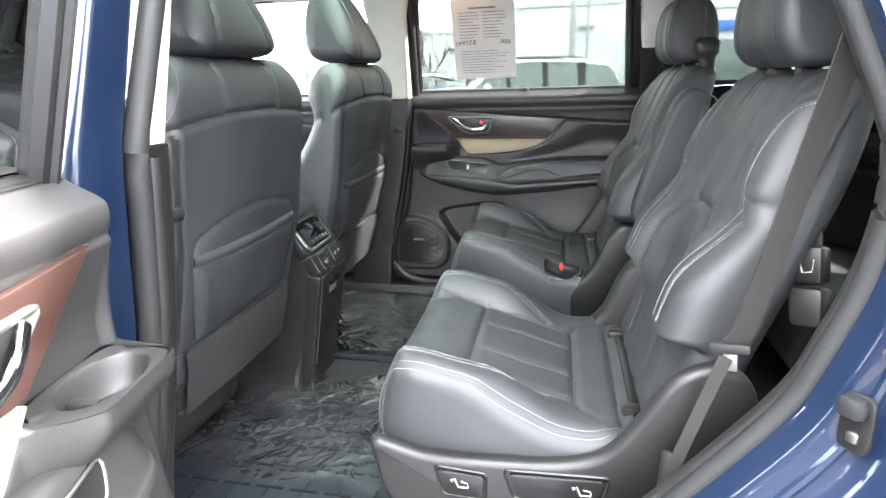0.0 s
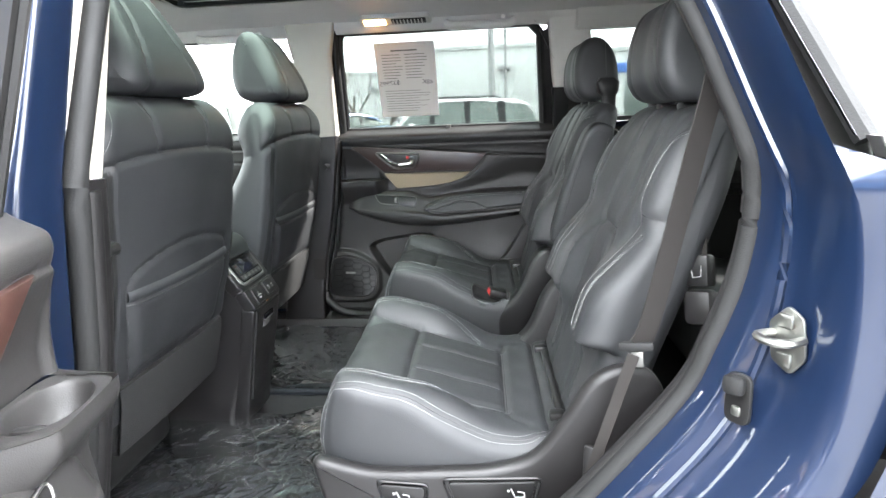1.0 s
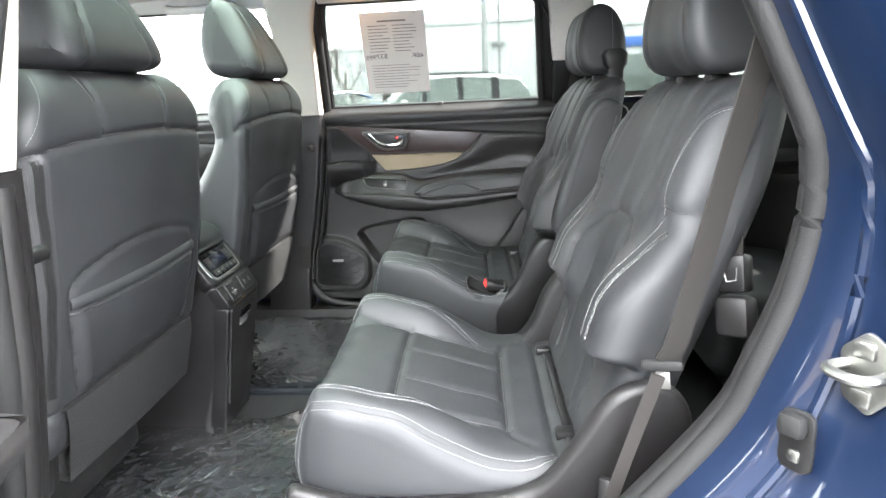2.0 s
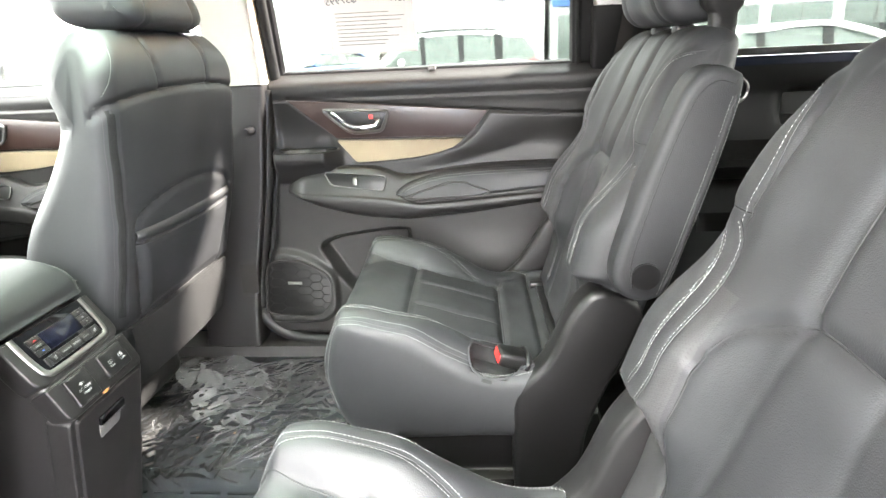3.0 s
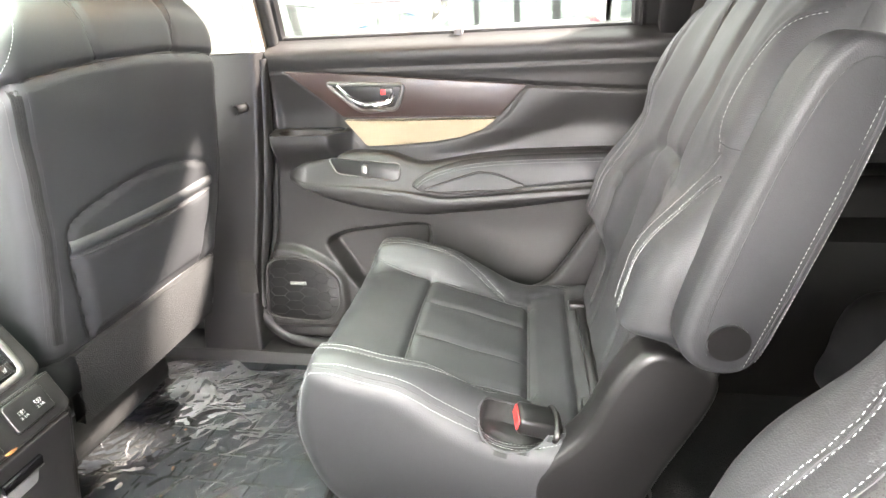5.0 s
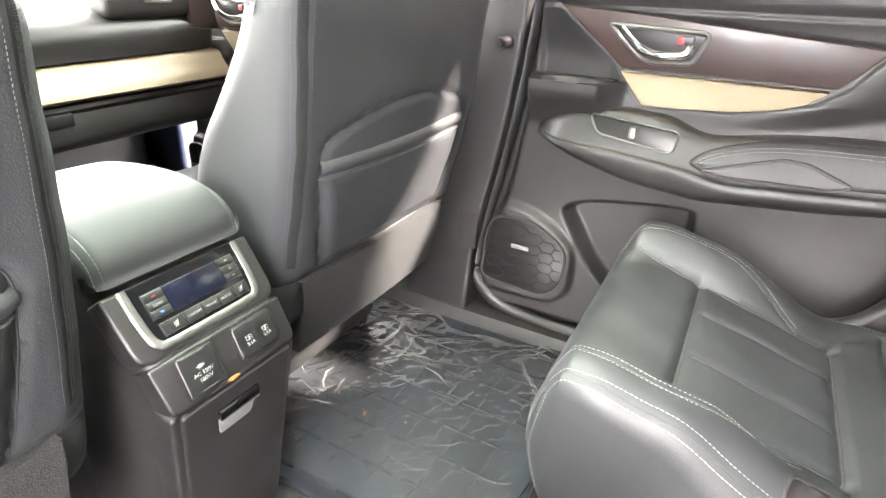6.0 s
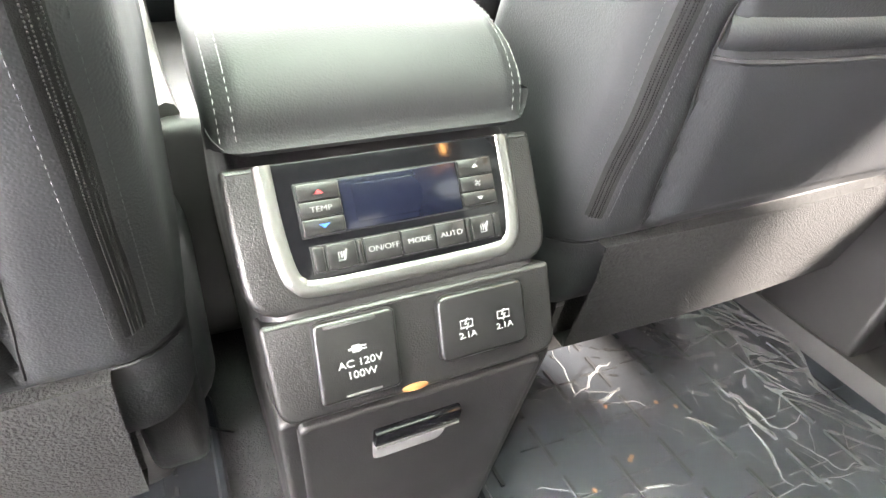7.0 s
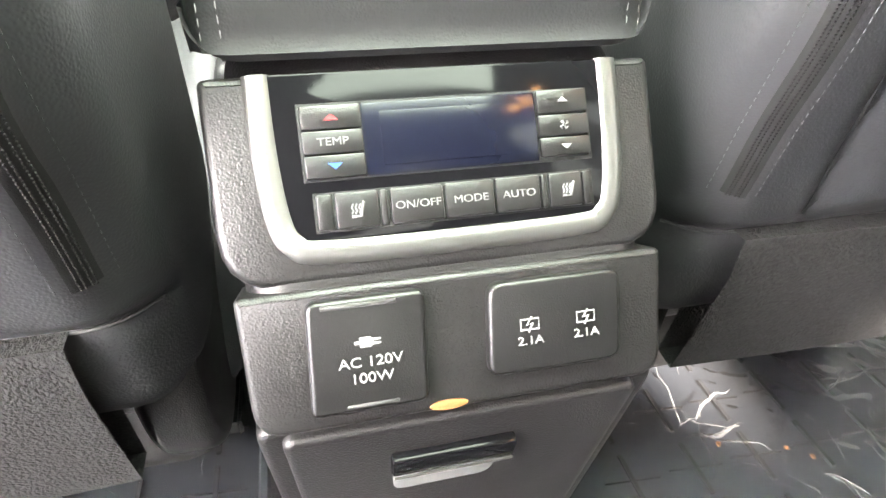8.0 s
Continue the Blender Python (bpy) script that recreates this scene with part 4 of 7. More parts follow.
    for sg in (1, -1):
        sew("stitching", bvh, [[(0.985, sg * 0.4, b) for b in np.linspace(1.28, 1.42, 12)], ], (0, -sg, 0), THREAD, head)
        pipe("headrest_post", [(0.965, sg * 0.06, 1.235), (0.965, sg * 0.06, 1.28)], 0.006, CHROME, e, "", 10)
        part("post_guide", rbox((0.95, sg * 0.06 - 0.015, 1.250), (0.98, sg * 0.06 + 0.015, 1.2635), 0.004), SMOOTHP, e)
    # shoulder release knob
    k = -s * 0.175 if inner_arm else -s * 0.17
    V, F = column([(1.24, 0.965, 1.0, k - 0.016, k + 0.016), (1.275, 0.963, 1.0, k - 0.015, k + 0.015), (1.285, 0.953, 1.006, k - 0.019, k + 0.019), (1.31, 0.948, 1.008, k - 0.02, k + 0.02), (1.322, 0.956, 1.0, k - 0.014, k + 0.014)], 0.012)
    link("release_knob", V, F, SMOOTHP, e, "black seat release knob")
    # fold gap lid between cushion and backrest
    part("anchor_strip", rbox((0.752, -0.18, 0.702), (0.768, 0.18, 0.716), 0.005), SMOOTHP, e, "black strip over the child-seat anchors")
    for sg in (-0.15, 0.15):
        part("anchor_cap", rbox((0.738, sg - 0.012, 0.706), (0.768, sg + 0.012, 0.722), 0.005), SMOOTHP, e)
    # side covers
    o = s * 0.247
    full = smooth_line([(0.352, 0.705), (0.44, 0.684), (0.55, 0.684), (0.64, 0.690), (0.70, 0.712), (0.745, 0.77), (0.79, 0.84), (0.84, 0.862), (0.882, 0.845), (0.90, 0.79), (0.87, 0.69), (0.80, 0.58), (0.70, 0.545), (0.42, 0.55), (0.37, 0.60), (0.352, 0.66)], 5, True)
    hinge = smooth_line([(0.676, 0.675), (0.73, 0.74), (0.765, 0.82), (0.80, 0.862), (0.845, 0.856), (0.878, 0.832), (0.875, 0.785), (0.828, 0.68), (0.80, 0.60), (0.785, 0.50), (0.74, 0.455), (0.684, 0.46), (0.674, 0.50), (0.674, 0.60)], 5, True)
    cov = part("side_cover", prism([tuple(p) for p in full], min(o, o + s * 0.03), max(o, o + s * 0.03), "y", 0.012, 4), PLASTIC, e, "black plastic seat side cover")
    part("hinge_cover", prism([tuple(p) for p in hinge], min(-o - s * 0.004, -o + s * 0.055), max(-o - s * 0.004, -o + s * 0.055), "y", 0.012, 4), SMOOTHP, e, "black plastic recliner cover")
    yy = o + s * 0.0305
    if s < 0:
        for poly in ([(0.450, 0.671), (0.532, 0.664), (0.528, 0.618), (0.462, 0.622)], [(0.556, 0.674), (0.712, 0.676), (0.70, 0.625), (0.572, 0.626)]):
            ring = resample(rounded(poly, 0.008), 0.004, True)
            pipe("lever_bezel", [(a, yy, b) for a, b in ring], 0.0025, SMOOTHP, cov, "", 6, True)
            c = np.mean(np.array(poly), 0)
            small = [(c[0] + (a - c[0]) * 0.9, c[1] + (b - c[1]) * 0.86) for a, b in poly]
            part("lever", prism(rounded(small, 0.008), yy - 0.006, yy + 0.002, "y", 0.002), SMOOTHP, cov, "black seat adjusting lever with a white seat symbol")
        for cx, cz in ((0.490, 0.646), (0.672, 0.652)):
            pipe("symbol", [(cx - 0.008, yy - 0.0062, cz + 0.009), (cx - 0.002, yy - 0.0062, cz - 0.006), (cx + 0.012, yy - 0.0062, cz - 0.006)], 0.0016, PRINT, cov, "white seat symbol", 6)
            pipe("symbol", [(cx + 0.002, yy - 0.0062, cz + 0.004), (cx + 0.012, yy - 0.0062, cz + 0.002), (cx + 0.013, yy - 0.0062, cz - 0.006)], 0.0013, PRINT, cov, "", 6)
            pipe("symbol", [(cx - 0.012, yy - 0.0062, cz + 0.004), (cx - 0.012, yy - 0.0062, cz + 0.0041 + 0.003)], 0.0025, PRINT, cov, "", 8)
    # base frame and rails
    part("base_frame", rbox((0.42, -0.19, 0.47), (0.84, 0.19, 0.60), 0.02), SMOOTHP, e)
    for y in (-0.17, 0.17):
        part("rail", rbox((0.33, y - 0.025, 0.42), (0.98, y + 0.025, 0.45), 0.004), SMOOTHP, e, "black steel seat rail")
        part("slider", rbox((0.40, y - 0.018, 0.45), (0.86, y + 0.018, 0.475), 0.004), STEEL, e)
    pipe("slide_bar", smooth_line([(0.42, -0.2, 0.50), (0.36, -0.2, 0.50), (0.342, -0.17, 0.505), (0.342, 0, 0.505), (0.342, 0.17, 0.505), (0.36, 0.2, 0.50), (0.42, 0.2, 0.50)], 5), 0.008, SMOOTHP, e, "black steel slide bar", 8)
    # buckle in its pocket on the inner side
    if inner_arm:
        bvc = tree_of(*cush)
        pipe("pocket_piping", [p for p, _ in lay(bvc, [(a, -s * b, 0.95) for a, b in pocket + pocket[:1]], (0, 0, -1), 0.0006)], 0.0019, LEATHER, e, "black piping round the buckle pocket", 6)
        m = frame_of((0.673, -s * 0.203, 0.725), (0.93, s * 0.12, -0.30), (0.30, 0.05, 0.93))
        bk = part("buckle", moved(rbox((-0.026, -0.0125, -0.0225), (0.034, 0.0125, 0.0225), 0.006, 3), m), SMOOTHP, e, "black seat belt buckle with a red button")
        part("release_button", moved(rbox((-0.0275, -0.0075, -0.019), (-0.0225, 0.0075, 0.019), 0.002), m), REDP, bk, "red release button")
        rim = [m @ Vector((0.024, 0.0165 * math.sin(q), 0.029 * math.cos(q))) for q in np.linspace(0, 2 * math.pi, 24, endpoint=False)]
        pipe("buckle_collar", rim, 0.004, SMOOTHP, bk, "", 8, True)
    if inner_arm:
        ap = smooth_line([(0.868, 0.864), (0.832, 0.876), (0.818, 0.915), (0.843, 1.02), (0.878, 1.13), (0.902, 1.185), (0.93, 1.207), (0.962, 1.2), (0.974, 1.178), (0.952, 1.07), (0.92, 0.95), (0.898, 0.882)], 6, True)
        V, F, _ = pillow(ap, 0.033, 0.013, 0.006, None, lambda x, y, z, n: 0.003 * ss(0.7, 0.95, np.abs(n[..., 1])) * np.exp(-(line_dist(x, z, [(0.886, 0.876), (0.908, 0.95), (0.962, 1.17)]) / 0.004) ** 2))
        V[:, 1] += -s * 0.262
        arm = link("armrest", V, F, LEATHER, e, "black leather armrest folded up beside the backrest")
        bvh = tree_of(V, F)
        sew("stitching", bvh, [[(a + d, -s * 0.6, b) for a, b in [(0.886, 0.876), (0.908, 0.95), (0.938, 1.065), (0.962, 1.17)]] for d in (0.008, -0.003)], (0, s, 0), THREAD, arm)
        edge_seam = [tuple(p) for p in smooth_line([(0.962, 1.182), (0.935, 1.187), (0.91, 1.163), (0.885, 1.10), (0.86, 1.01), (0.842, 0.93), (0.846, 0.89)], 6)]
        seam("seam", bvh, [[(a + 0.0025, -s * 0.6, b) for a, b in [(0.886, 0.876), (0.908, 0.95), (0.938, 1.065), (0.962, 1.17)]], [(a, -s * 0.6, b) for a, b in edge_seam]], (0, s, 0), 0.001, DARKSEAM, arm, "dark sewn seams")
        pipe("pivot_cap", [(0.864, -s * 0.293, 0.908), (0.864, -s * 0.2985, 0.908)], 0.021, SMOOTHP, arm, "round black pivot cap", 28)
    for c in e.children_recursive:
        for v in c.data.vertices:
            f = float(ss(0.80, 1.15, v.co.z))
            v.co.z -= low * f
            v.co.x += 0.7 * low * f
    settle(e, (0.6, cy, 0.42))
    e.location.x += dx
    return tagged(e, "black leather captain's chair with white stitching, " + ("armrest folded up" if inner_arm else "side levers and adjusting covers"), "car seat", "second-row chairs")


seat_l = rear_seat(-0.372, -1, False, 0.018, 0.022)
seat_r = rear_seat(0.37, 1, True, -0.009, 0.006)
seat_l.rotation_euler.z, seat_r.rotation_euler.z = radians(1.5), radians(2.0)  # both stand a little askew


def front_seat(cy, dx):
    e = empty("bucket_seat", (0, cy, 0))
    bp = smooth_line([(-0.03, 0.70), (0.004, 0.80), (0.043, 0.95), (0.066, 1.09), (0.08, 1.19), (0.076, 1.25), (0.045, 1.288), (0.0, 1.288), (-0.026, 1.25), (-0.032, 1.20), (-0.022, 1.14), (-0.062, 1.06), (-0.115, 0.98), (-0.148, 0.90), (-0.18, 0.75), (-0.12, 0.68)], 6, True)

    def shape(x, y, z):
        y = y * (1 - 0.03 * (1 - ss(0.72, 1.0, z)) - 0.18 * ss(1.2, 1.30, z))
        y = y * (1 + 0.03 * ss(0.02, -0.09, x) * (1 - ss(1.12, 1.2, z)) * ss(0.70, 0.80, z))
        x = x + 0.006 * np.cos(y * 8) * ss(0.0, 0.03, x)
        return x, y, z

    arch = [tuple(p) for p in smooth_line([(-0.162, 0.79), (-0.175, 0.86), (-0.186, 0.94), (-0.184, 0.972), (-0.162, 0.99), (-0.08, 1.008), (0, 1.014), (0.08, 1.008), (0.162, 0.99), (0.184, 0.972), (0.186, 0.94), (0.175, 0.86), (0.162, 0.79)], 5)]
    yoke = [tuple(p) for p in smooth_line([(-0.27, 1.165), (-0.18, 1.185), (0, 1.195), (0.18, 1.185), (0.27, 1.165)], 5)]

    def sink(x, y, z, n):
        rear = ss(0.2, 0.6, n[..., 0])
        g = lambda pts, w, d: d * np.exp(-(line_dist(y, z, pts) / w) ** 2)
        q = g(arch, 0.0055, 0.006) + g(yoke, 0.005, 0.006) + g([(-0.24, 0.778), (0.24, 0.778)], 0.006, 0.006)
        q += g([(-0.09, 1.195), (-0.11, 1.29)], 0.005, 0.004) + g([(0.09, 1.195), (0.11, 1.29)], 0.005, 0.004)
        q += g([(-0.232, 0.80), (-0.232, 1.175)], 0.006, 0.004) + g([(0.232, 0.80), (0.232, 1.175)], 0.006, 0.004)
        q2 = 0.007 * np.exp(-((z - 1.165 + 0.35 * (0.06 - x)) / 0.006) ** 2) * ss(0.6, 0.9, np.abs(n[..., 1]))
        inp = ss(0, 0.02, sdist(y, z, [(-0.162, 0.79), (-0.186, 0.945), (0.186, 0.945), (0.162, 0.79)]))
        wr = 0.0012 * np.sin(y * 26 + z * 31) * np.sin(z * 43 - y * 11)
        return (q - 0.008 * inp + wr) * rear + q2

    V, F, _ = pillow(bp, 0.245, 0.036, 0.006, shape, sink)
    back = link("backrest", V, F, LEATHER, e, "black leather backrest with a map pocket")
    bvh = tree_of(V, F)
    seam("seam", bvh, [[(0.4, u, v) for u, v in q] for q in (arch, yoke, [(-0.235, 0.778), (0.235, 0.778)], [(-0.09, 1.195), (-0.108, 1.28)], [(0.09, 1.195), (0.108, 1.28)])], (-1, 0, 0), 0.0011, DARKSEAM, back, "dark sewn seams")
    flap = lay(bvh, [(0.4, y, 0.952 - 0.006 * math.cos(y * 7)) for y in np.linspace(-0.184, 0.184, 40)], (-1, 0, 0), -0.001)
    pipe("pocket_edge", [tuple(p) for p, _ in flap], 0.0085, LEATHER, back, "padded pocket edge", 10, flat=1.25)
    low = lay(bvh, [(0.4, y, 0.935 - 0.006 * math.cos(y * 7)) for y in np.linspace(-0.184, 0.184, 40)], (-1, 0, 0), 0.0)
    pipe("pocket_seam", [tuple(p) for p, _ in low], 0.0022, DARKSEAM, back, "", 6)
    for sg in (1, -1):
        sew("zip_teeth", bvh, [[(0.4, sg * (y + d), z) for y, z in zip(np.linspace(0.218, 0.226, 60), np.linspace(0.81, 1.17, 60))] for d in (0.0026, 0.0011, -0.0011, -0.0026)], (-1, 0, 0), ZIPTEETH, back, pitch=0.0017, lift=0.0014, width=0.0005)
        zp = lay(bvh, [(0.4, sg * y, z) for y, z in zip(np.linspace(0.218, 0.226, 50), np.linspace(0.81, 1.17, 50))], (-1, 0, 0), -0.0002)
        if len(zp) > 3:
            zn = sum((Vector(n) for _, n in zp), Vector()).normalized()
            pipe("zip", [tuple(p) for p, _ in zp], 0.0066, ZIPTAPE, back, "black zip tape let into the cover edge", 10, flat=0.1, up=zn)
        sew("stitching", bvh, [[(0.4, sg * (y + d), z) for y, z in zip(np.linspace(0.218, 0.226, 40), np.linspace(0.81, 1.17, 40))] for d in (-0.0105, 0.0095)], (-1, 0, 0), GREYTHREAD, back, pitch=0.0042)
        sew("stitching", bvh, [[(0.4, sg * (0.235 - 0.05 * t), 1.19 + 0.09 * t) for t in np.linspace(0, 1, 20)]], (-1, 0, 0), THREAD, back)
    # felt skirt below the cover
    V, F = [], []
    ys = np.linspace(-0.2, 0.2, 20)
    rows = [(0.004, 0.779), (0.002, 0.75), (-0.010, 0.70), (-0.024, 0.645), (-0.042, 0.647), (-0.02, 0.75), (-0.01, 0.779)]
    for x, z in rows:
        V += [(x + 0.005 * math.cos(y * 8), y * (1 - 0.25 * (0.8 - z)), z) for y in ys]
    F = grid_faces(len(rows), 20, wrap_m=True)
    link("skirt", V, F, FELT, e, "grey felt skirt closing the seat back")
    # head restraint
    hp = smooth_line([(-0.03, 1.298), (-0.065, 1.32), (-0.08, 1.38), (-0.075, 1.455), (-0.045, 1.498), (0.0, 1.488), (0.04, 1.43), (0.076, 1.35), (0.078, 1.305), (0.03, 1.292)], 6, True)
    V, F, _ = pillow(hp, 0.14, 0.04, 0.006, lambda x, y, z: (x, y * (1 - 0.32 * ss(1.32, 1.50, z)), z),
                     lambda x, y, z, n: 0.004 * np.exp(-((np.abs(y) - 0.085 + 0.02 * ss(1.3, 1.45, z)) / 0.005) ** 2) * ss(0.1, 0.4, np.abs(n[..., 0])))
    head = link("headrest", V, F, LEATHER, e, "black leather head restraint")
    for sg in (1, -1):
        pipe("headrest_post", [(0.0, sg * 0.06, 1.27), (0.0, sg * 0.06, 1.31)], 0.006, CHROME, e, "", 10)
    # cushion and base
    cp = smooth_line([(-0.12, 0.60), (-0.40, 0.58), (-0.62, 0.60), (-0.66, 0.68), (-0.64, 0.745), (-0.56, 0.755), (-0.35, 0.715), (-0.15, 0.705)], 6, True)
    V, F, _ = pillow(cp, 0.25, 0.05, 0.012, lambda x, y, z: (x, y, z + 0.03 * ss(0.15, 0.22, np.abs(y)) * ss(0.66, 0.72, z)))
    link("cushion", V, F, LEATHER, e, "black leather seat cushion")
    part("base_cover", rbox((-0.60, -0.20, 0.46), (-0.16, 0.20, 0.60), 0.03, 3), SEALR, e)
    for sg in (1, -1):
        q = smooth_line([(-0.19, 0.62), (-0.10, 0.60), (-0.05, 0.63), (-0.035, 0.69), (-0.045, 0.75), (-0.08, 0.78), (-0.15, 0.76), (-0.20, 0.69)], 5, True)
        part("hinge_cover", prism([tuple(p) for p in q], sg * 0.215 - 0.02, sg * 0.215 + 0.02, "y", 0.01, 3), PLASTIC, e, "black plastic recliner cover")
        part("rail", rbox((-0.6, sg * 0.19 - 0.02, 0.47), (-0.2, sg * 0.19 + 0.02, 0.462), 0.004), SMOOTHP, e)
    settle(e, (-0.3, cy, 0.42))
    e.location.x += dx
    return tagged(e, "black leather front seat seen from behind with a map pocket", "car seat", "front seats")


front_l, front_r = front_seat(-0.365, -0.005), front_seat(0.378, -0.02)


# ---- centre console ----
con = tagged(empty("centre_console"), "black centre console with rear climate panel, sockets and padded armrest", "console")
body = smooth_line([(-0.02, 0.893), (0.026, 0.835), (0.034, 0.828), (0.060, 0.785), (0.052, 0.74), (0.02, 0.62), (-0.03, 0.48), (-0.06, 0.42), (-0.20, 0.42), (-0.33, 0.42), (-0.36, 0.60), (-0.34, 0.72), (-0.30, 0.80), (-0.225, 0.872), (-0.1, 0.893)], 6, True)
V, F, _ = pillow(body, 0.084, 0.018, 0.007, lambda x, y, z: (x, y * (1 - 0.12 * (1 - ss(0.42, 0.75, z))), z))
link("body", V, F, PLASTIC, con, "black grained plastic console body")
UP = frame_of((-0.014, 0, 0.897), (0, 1, 0), (-0.566, 0, 0.824))  # x across, y up the face, z out
UP.translation = Vector((-0.0112, 0, 0.8885))
sq = rounded([(-0.090, -0.080), (0.090, -0.080), (0.091, 0.002), (-0.091, 0.002)], [0.022, 0.022, 0.004, 0.004])
part("upper_bezel", moved(prism(sq, -0.03, 0.004, "z", 0.004, 3), UP), PLASTIC, con, "grained plastic surround")
U = smooth_line([(-0.0695, 0.001), (-0.069, -0.03), (-0.0665, -0.055), (-0.062, -0.064), (-0.052, -0.0675), (0, -0.0685), (0.052, -0.0675), (0.062, -0.064), (0.0665, -0.055), (0.069, -0.03), (0.0695, 0.001)], 6)
V, F = tube([UP @ Vector((a, b, 0.0045)) for a, b in U], 0.0052, 10, flat=0.55, up=UP.to_3x3() @ Vector((0, 0, 1)))
link("silver_frame", V, F, SATIN, con, "satin silver U-shaped frame")
sq = rounded([(-0.066, -0.064), (0.066, -0.064), (0.067, 0.001), (-0.067, 0.001)], [0.008, 0.008, 0.001, 0.001])
panel = part("climate_panel", moved(prism(sq, 0.002, 0.0062, "z", 0.0008), UP), GLOSS, con, "glossy black climate control panel")


def vv(v):
    return -0.012 + (v + 0.013) * 1.1


def key(u0, u1, v0, v1, name="button", mat=SMOOTHP, h=0.0085, r=0.001, lab=""):
    v0, v1 = vv(v0), vv(v1)
    return part(name, moved(rbox((u0, v0, 0.005), (u1, v1, h), r), UP), mat, panel, lab)


def glyph(pts, rad=0.0004, mat=SOFTPRINT, z=0.0087, closed=False, at=(0, 0)):
    return pipe("symbol", [UP @ Vector((at[0] + a, vv(at[1]) + b, z)) for a, b in pts], rad, mat, panel, "", 5, closed)


def at_up(u, v, z=0.0087):
    return UP @ Matrix.Translation((u, vv(v), z))


key(-0.0565, 0.0595, -0.0392, -0.0120, "key_surround", SEALR, 0.0066, 0.0003)
key(-0.0540, 0.0585, -0.0572, -0.0432, "key_surround", SEALR, 0.0066, 0.0003)
key(-0.0555, -0.0330, -0.0215, -0.0130)
key(-0.0555, -0.0330, -0.0300, -0.0218)
key(-0.0555, -0.0330, -0.0385, -0.0303)
lettering("word", "TEMP", at_up(-0.0443, -0.0259), 0.0043, SOFTPRINT, panel, "white lettering TEMP")
for v, mat, sg in ((-0.0175, REDINK, 1), (-0.0343, BLUEP, -1)):
    part("arrow", moved(prism([(-0.0028, -0.0011 * sg), (0.0028, -0.0011 * sg), (0, 0.0013 * sg)], 0, 0.0003, "z"), at_up(-0.0443, v)), mat, panel, "red arrow" if sg > 0 else "blue arrow")
key(-0.0325, 0.0365, -0.0385, -0.0128, "display", SCREEN, 0.0072, 0.0006, "dark display, switched off")
part("display_glass", moved(rbox((-0.026, -0.0365, 0.0070), (0.030, -0.0155, 0.0076), 0.0002), UP), SCREEN, panel)
for v0, v1 in ((-0.0215, -0.0125), (-0.0300, -0.0218), (-0.0375, -0.0303)):
    key(0.0370, 0.0585, v0, v1)
for v, sg in ((-0.0165, 1), (-0.0340, -1)):
    part("arrow", moved(prism([(-0.0022, -0.0009 * sg), (0.0022, -0.0009 * sg), (0, 0.0011 * sg)], 0, 0.0003, "z"), at_up(0.0478, v)), PRINT, panel, "white arrow")
for k in range(4):
    t = k * math.pi / 2 + 0.4
    glyph([(0.0004 * math.cos(t), 0.0004 * math.sin(t)), (0.0018 * math.cos(t), 0.0018 * math.sin(t)), (0.0018 * math.cos(t + 0.6), 0.0018 * math.sin(t + 0.6))], at=(0.0478, -0.0259))
ux = lambda px: -0.053 + (px - 557) / 4550
for a, b, n in ((557, 585, "indicator"), (588, 663, "button"), (665, 680, "indicator"), (683, 778, "button"), (780, 871, "button"), (873, 958, "button"), (960, 972, "indicator"), (975, 1040, "button"), (1042, 1060, "indicator")):
    key(ux(a), ux(b) - 0.0003, -0.0565, -0.0438, n, SMOOTHP, 0.0085 if n == "button" else 0.0078)
for w, px in (("ON/OFF", 731), ("MODE", 826), ("AUTO", 916)):
    lettering("word", w, at_up(ux(px), -0.0501), 0.0043, SOFTPRINT, panel, "white lettering " + w)
for px in (625, 1010):
    c = ux(px)
    glyph([(-0.0024, -0.0026), (0.0012, -0.0026), (0.0026, 0.003)], 0.0006, at=(c, -0.0501))
    for k in range(3):
        glyph([(-0.0022 + 0.0014 * k, -0.0016), (-0.0016 + 0.0014 * k, -0.0004), (-0.0022 + 0.0014 * k, 0.0008), (-0.0014 + 0.0014 * k, 0.0022)], 0.00035, at=(c, -0.0501))
# socket panel
MID = frame_of((0.0388, 0, 0.8225), (0, 1, 0), (-0.47, 0, 0.883))
sq = rounded([(-0.085, -0.056), (0.085, -0.056), (0.087, 0.001), (-0.087, 0.001)], [0.012, 0.012, 0.003, 0.003])
mid = part("socket_panel", moved(prism(sq, -0.03, 0.002, "z", 0.003, 3), MID), PLASTIC, con, "grained socket panel")
ac = part("outlet_cover", moved(prism(rounded([(-0.0635, -0.0485), (-0.0185, -0.0485), (-0.0165, -0.003), (-0.0615, -0.003)], 0.004), 0.0, 0.0075, "z", 0.002, 3), MID), SMOOTHP, mid, "black power outlet cover lettered AC 120V 100W")
part("cover_lip", moved(rbox((-0.056, -0.0065, 0.0072), (-0.028, -0.0045, 0.0082), 0.0004), MID), LIP, ac)
part("cover_lip", moved(rbox((-0.050, -0.0465, 0.0072), (-0.030, -0.045, 0.0080), 0.0004), MID), LIP, ac)
lettering("word", "AC 120V", MID @ Matrix.Translation((-0.0395, -0.0285, 0.0077)), 0.0057, PRINT, ac, "white lettering AC 120V")
lettering("word", "100W", MID @ Matrix.Translation((-0.0395, -0.0350, 0.0077)), 0.0057, PRINT, ac, "white lettering 100W")
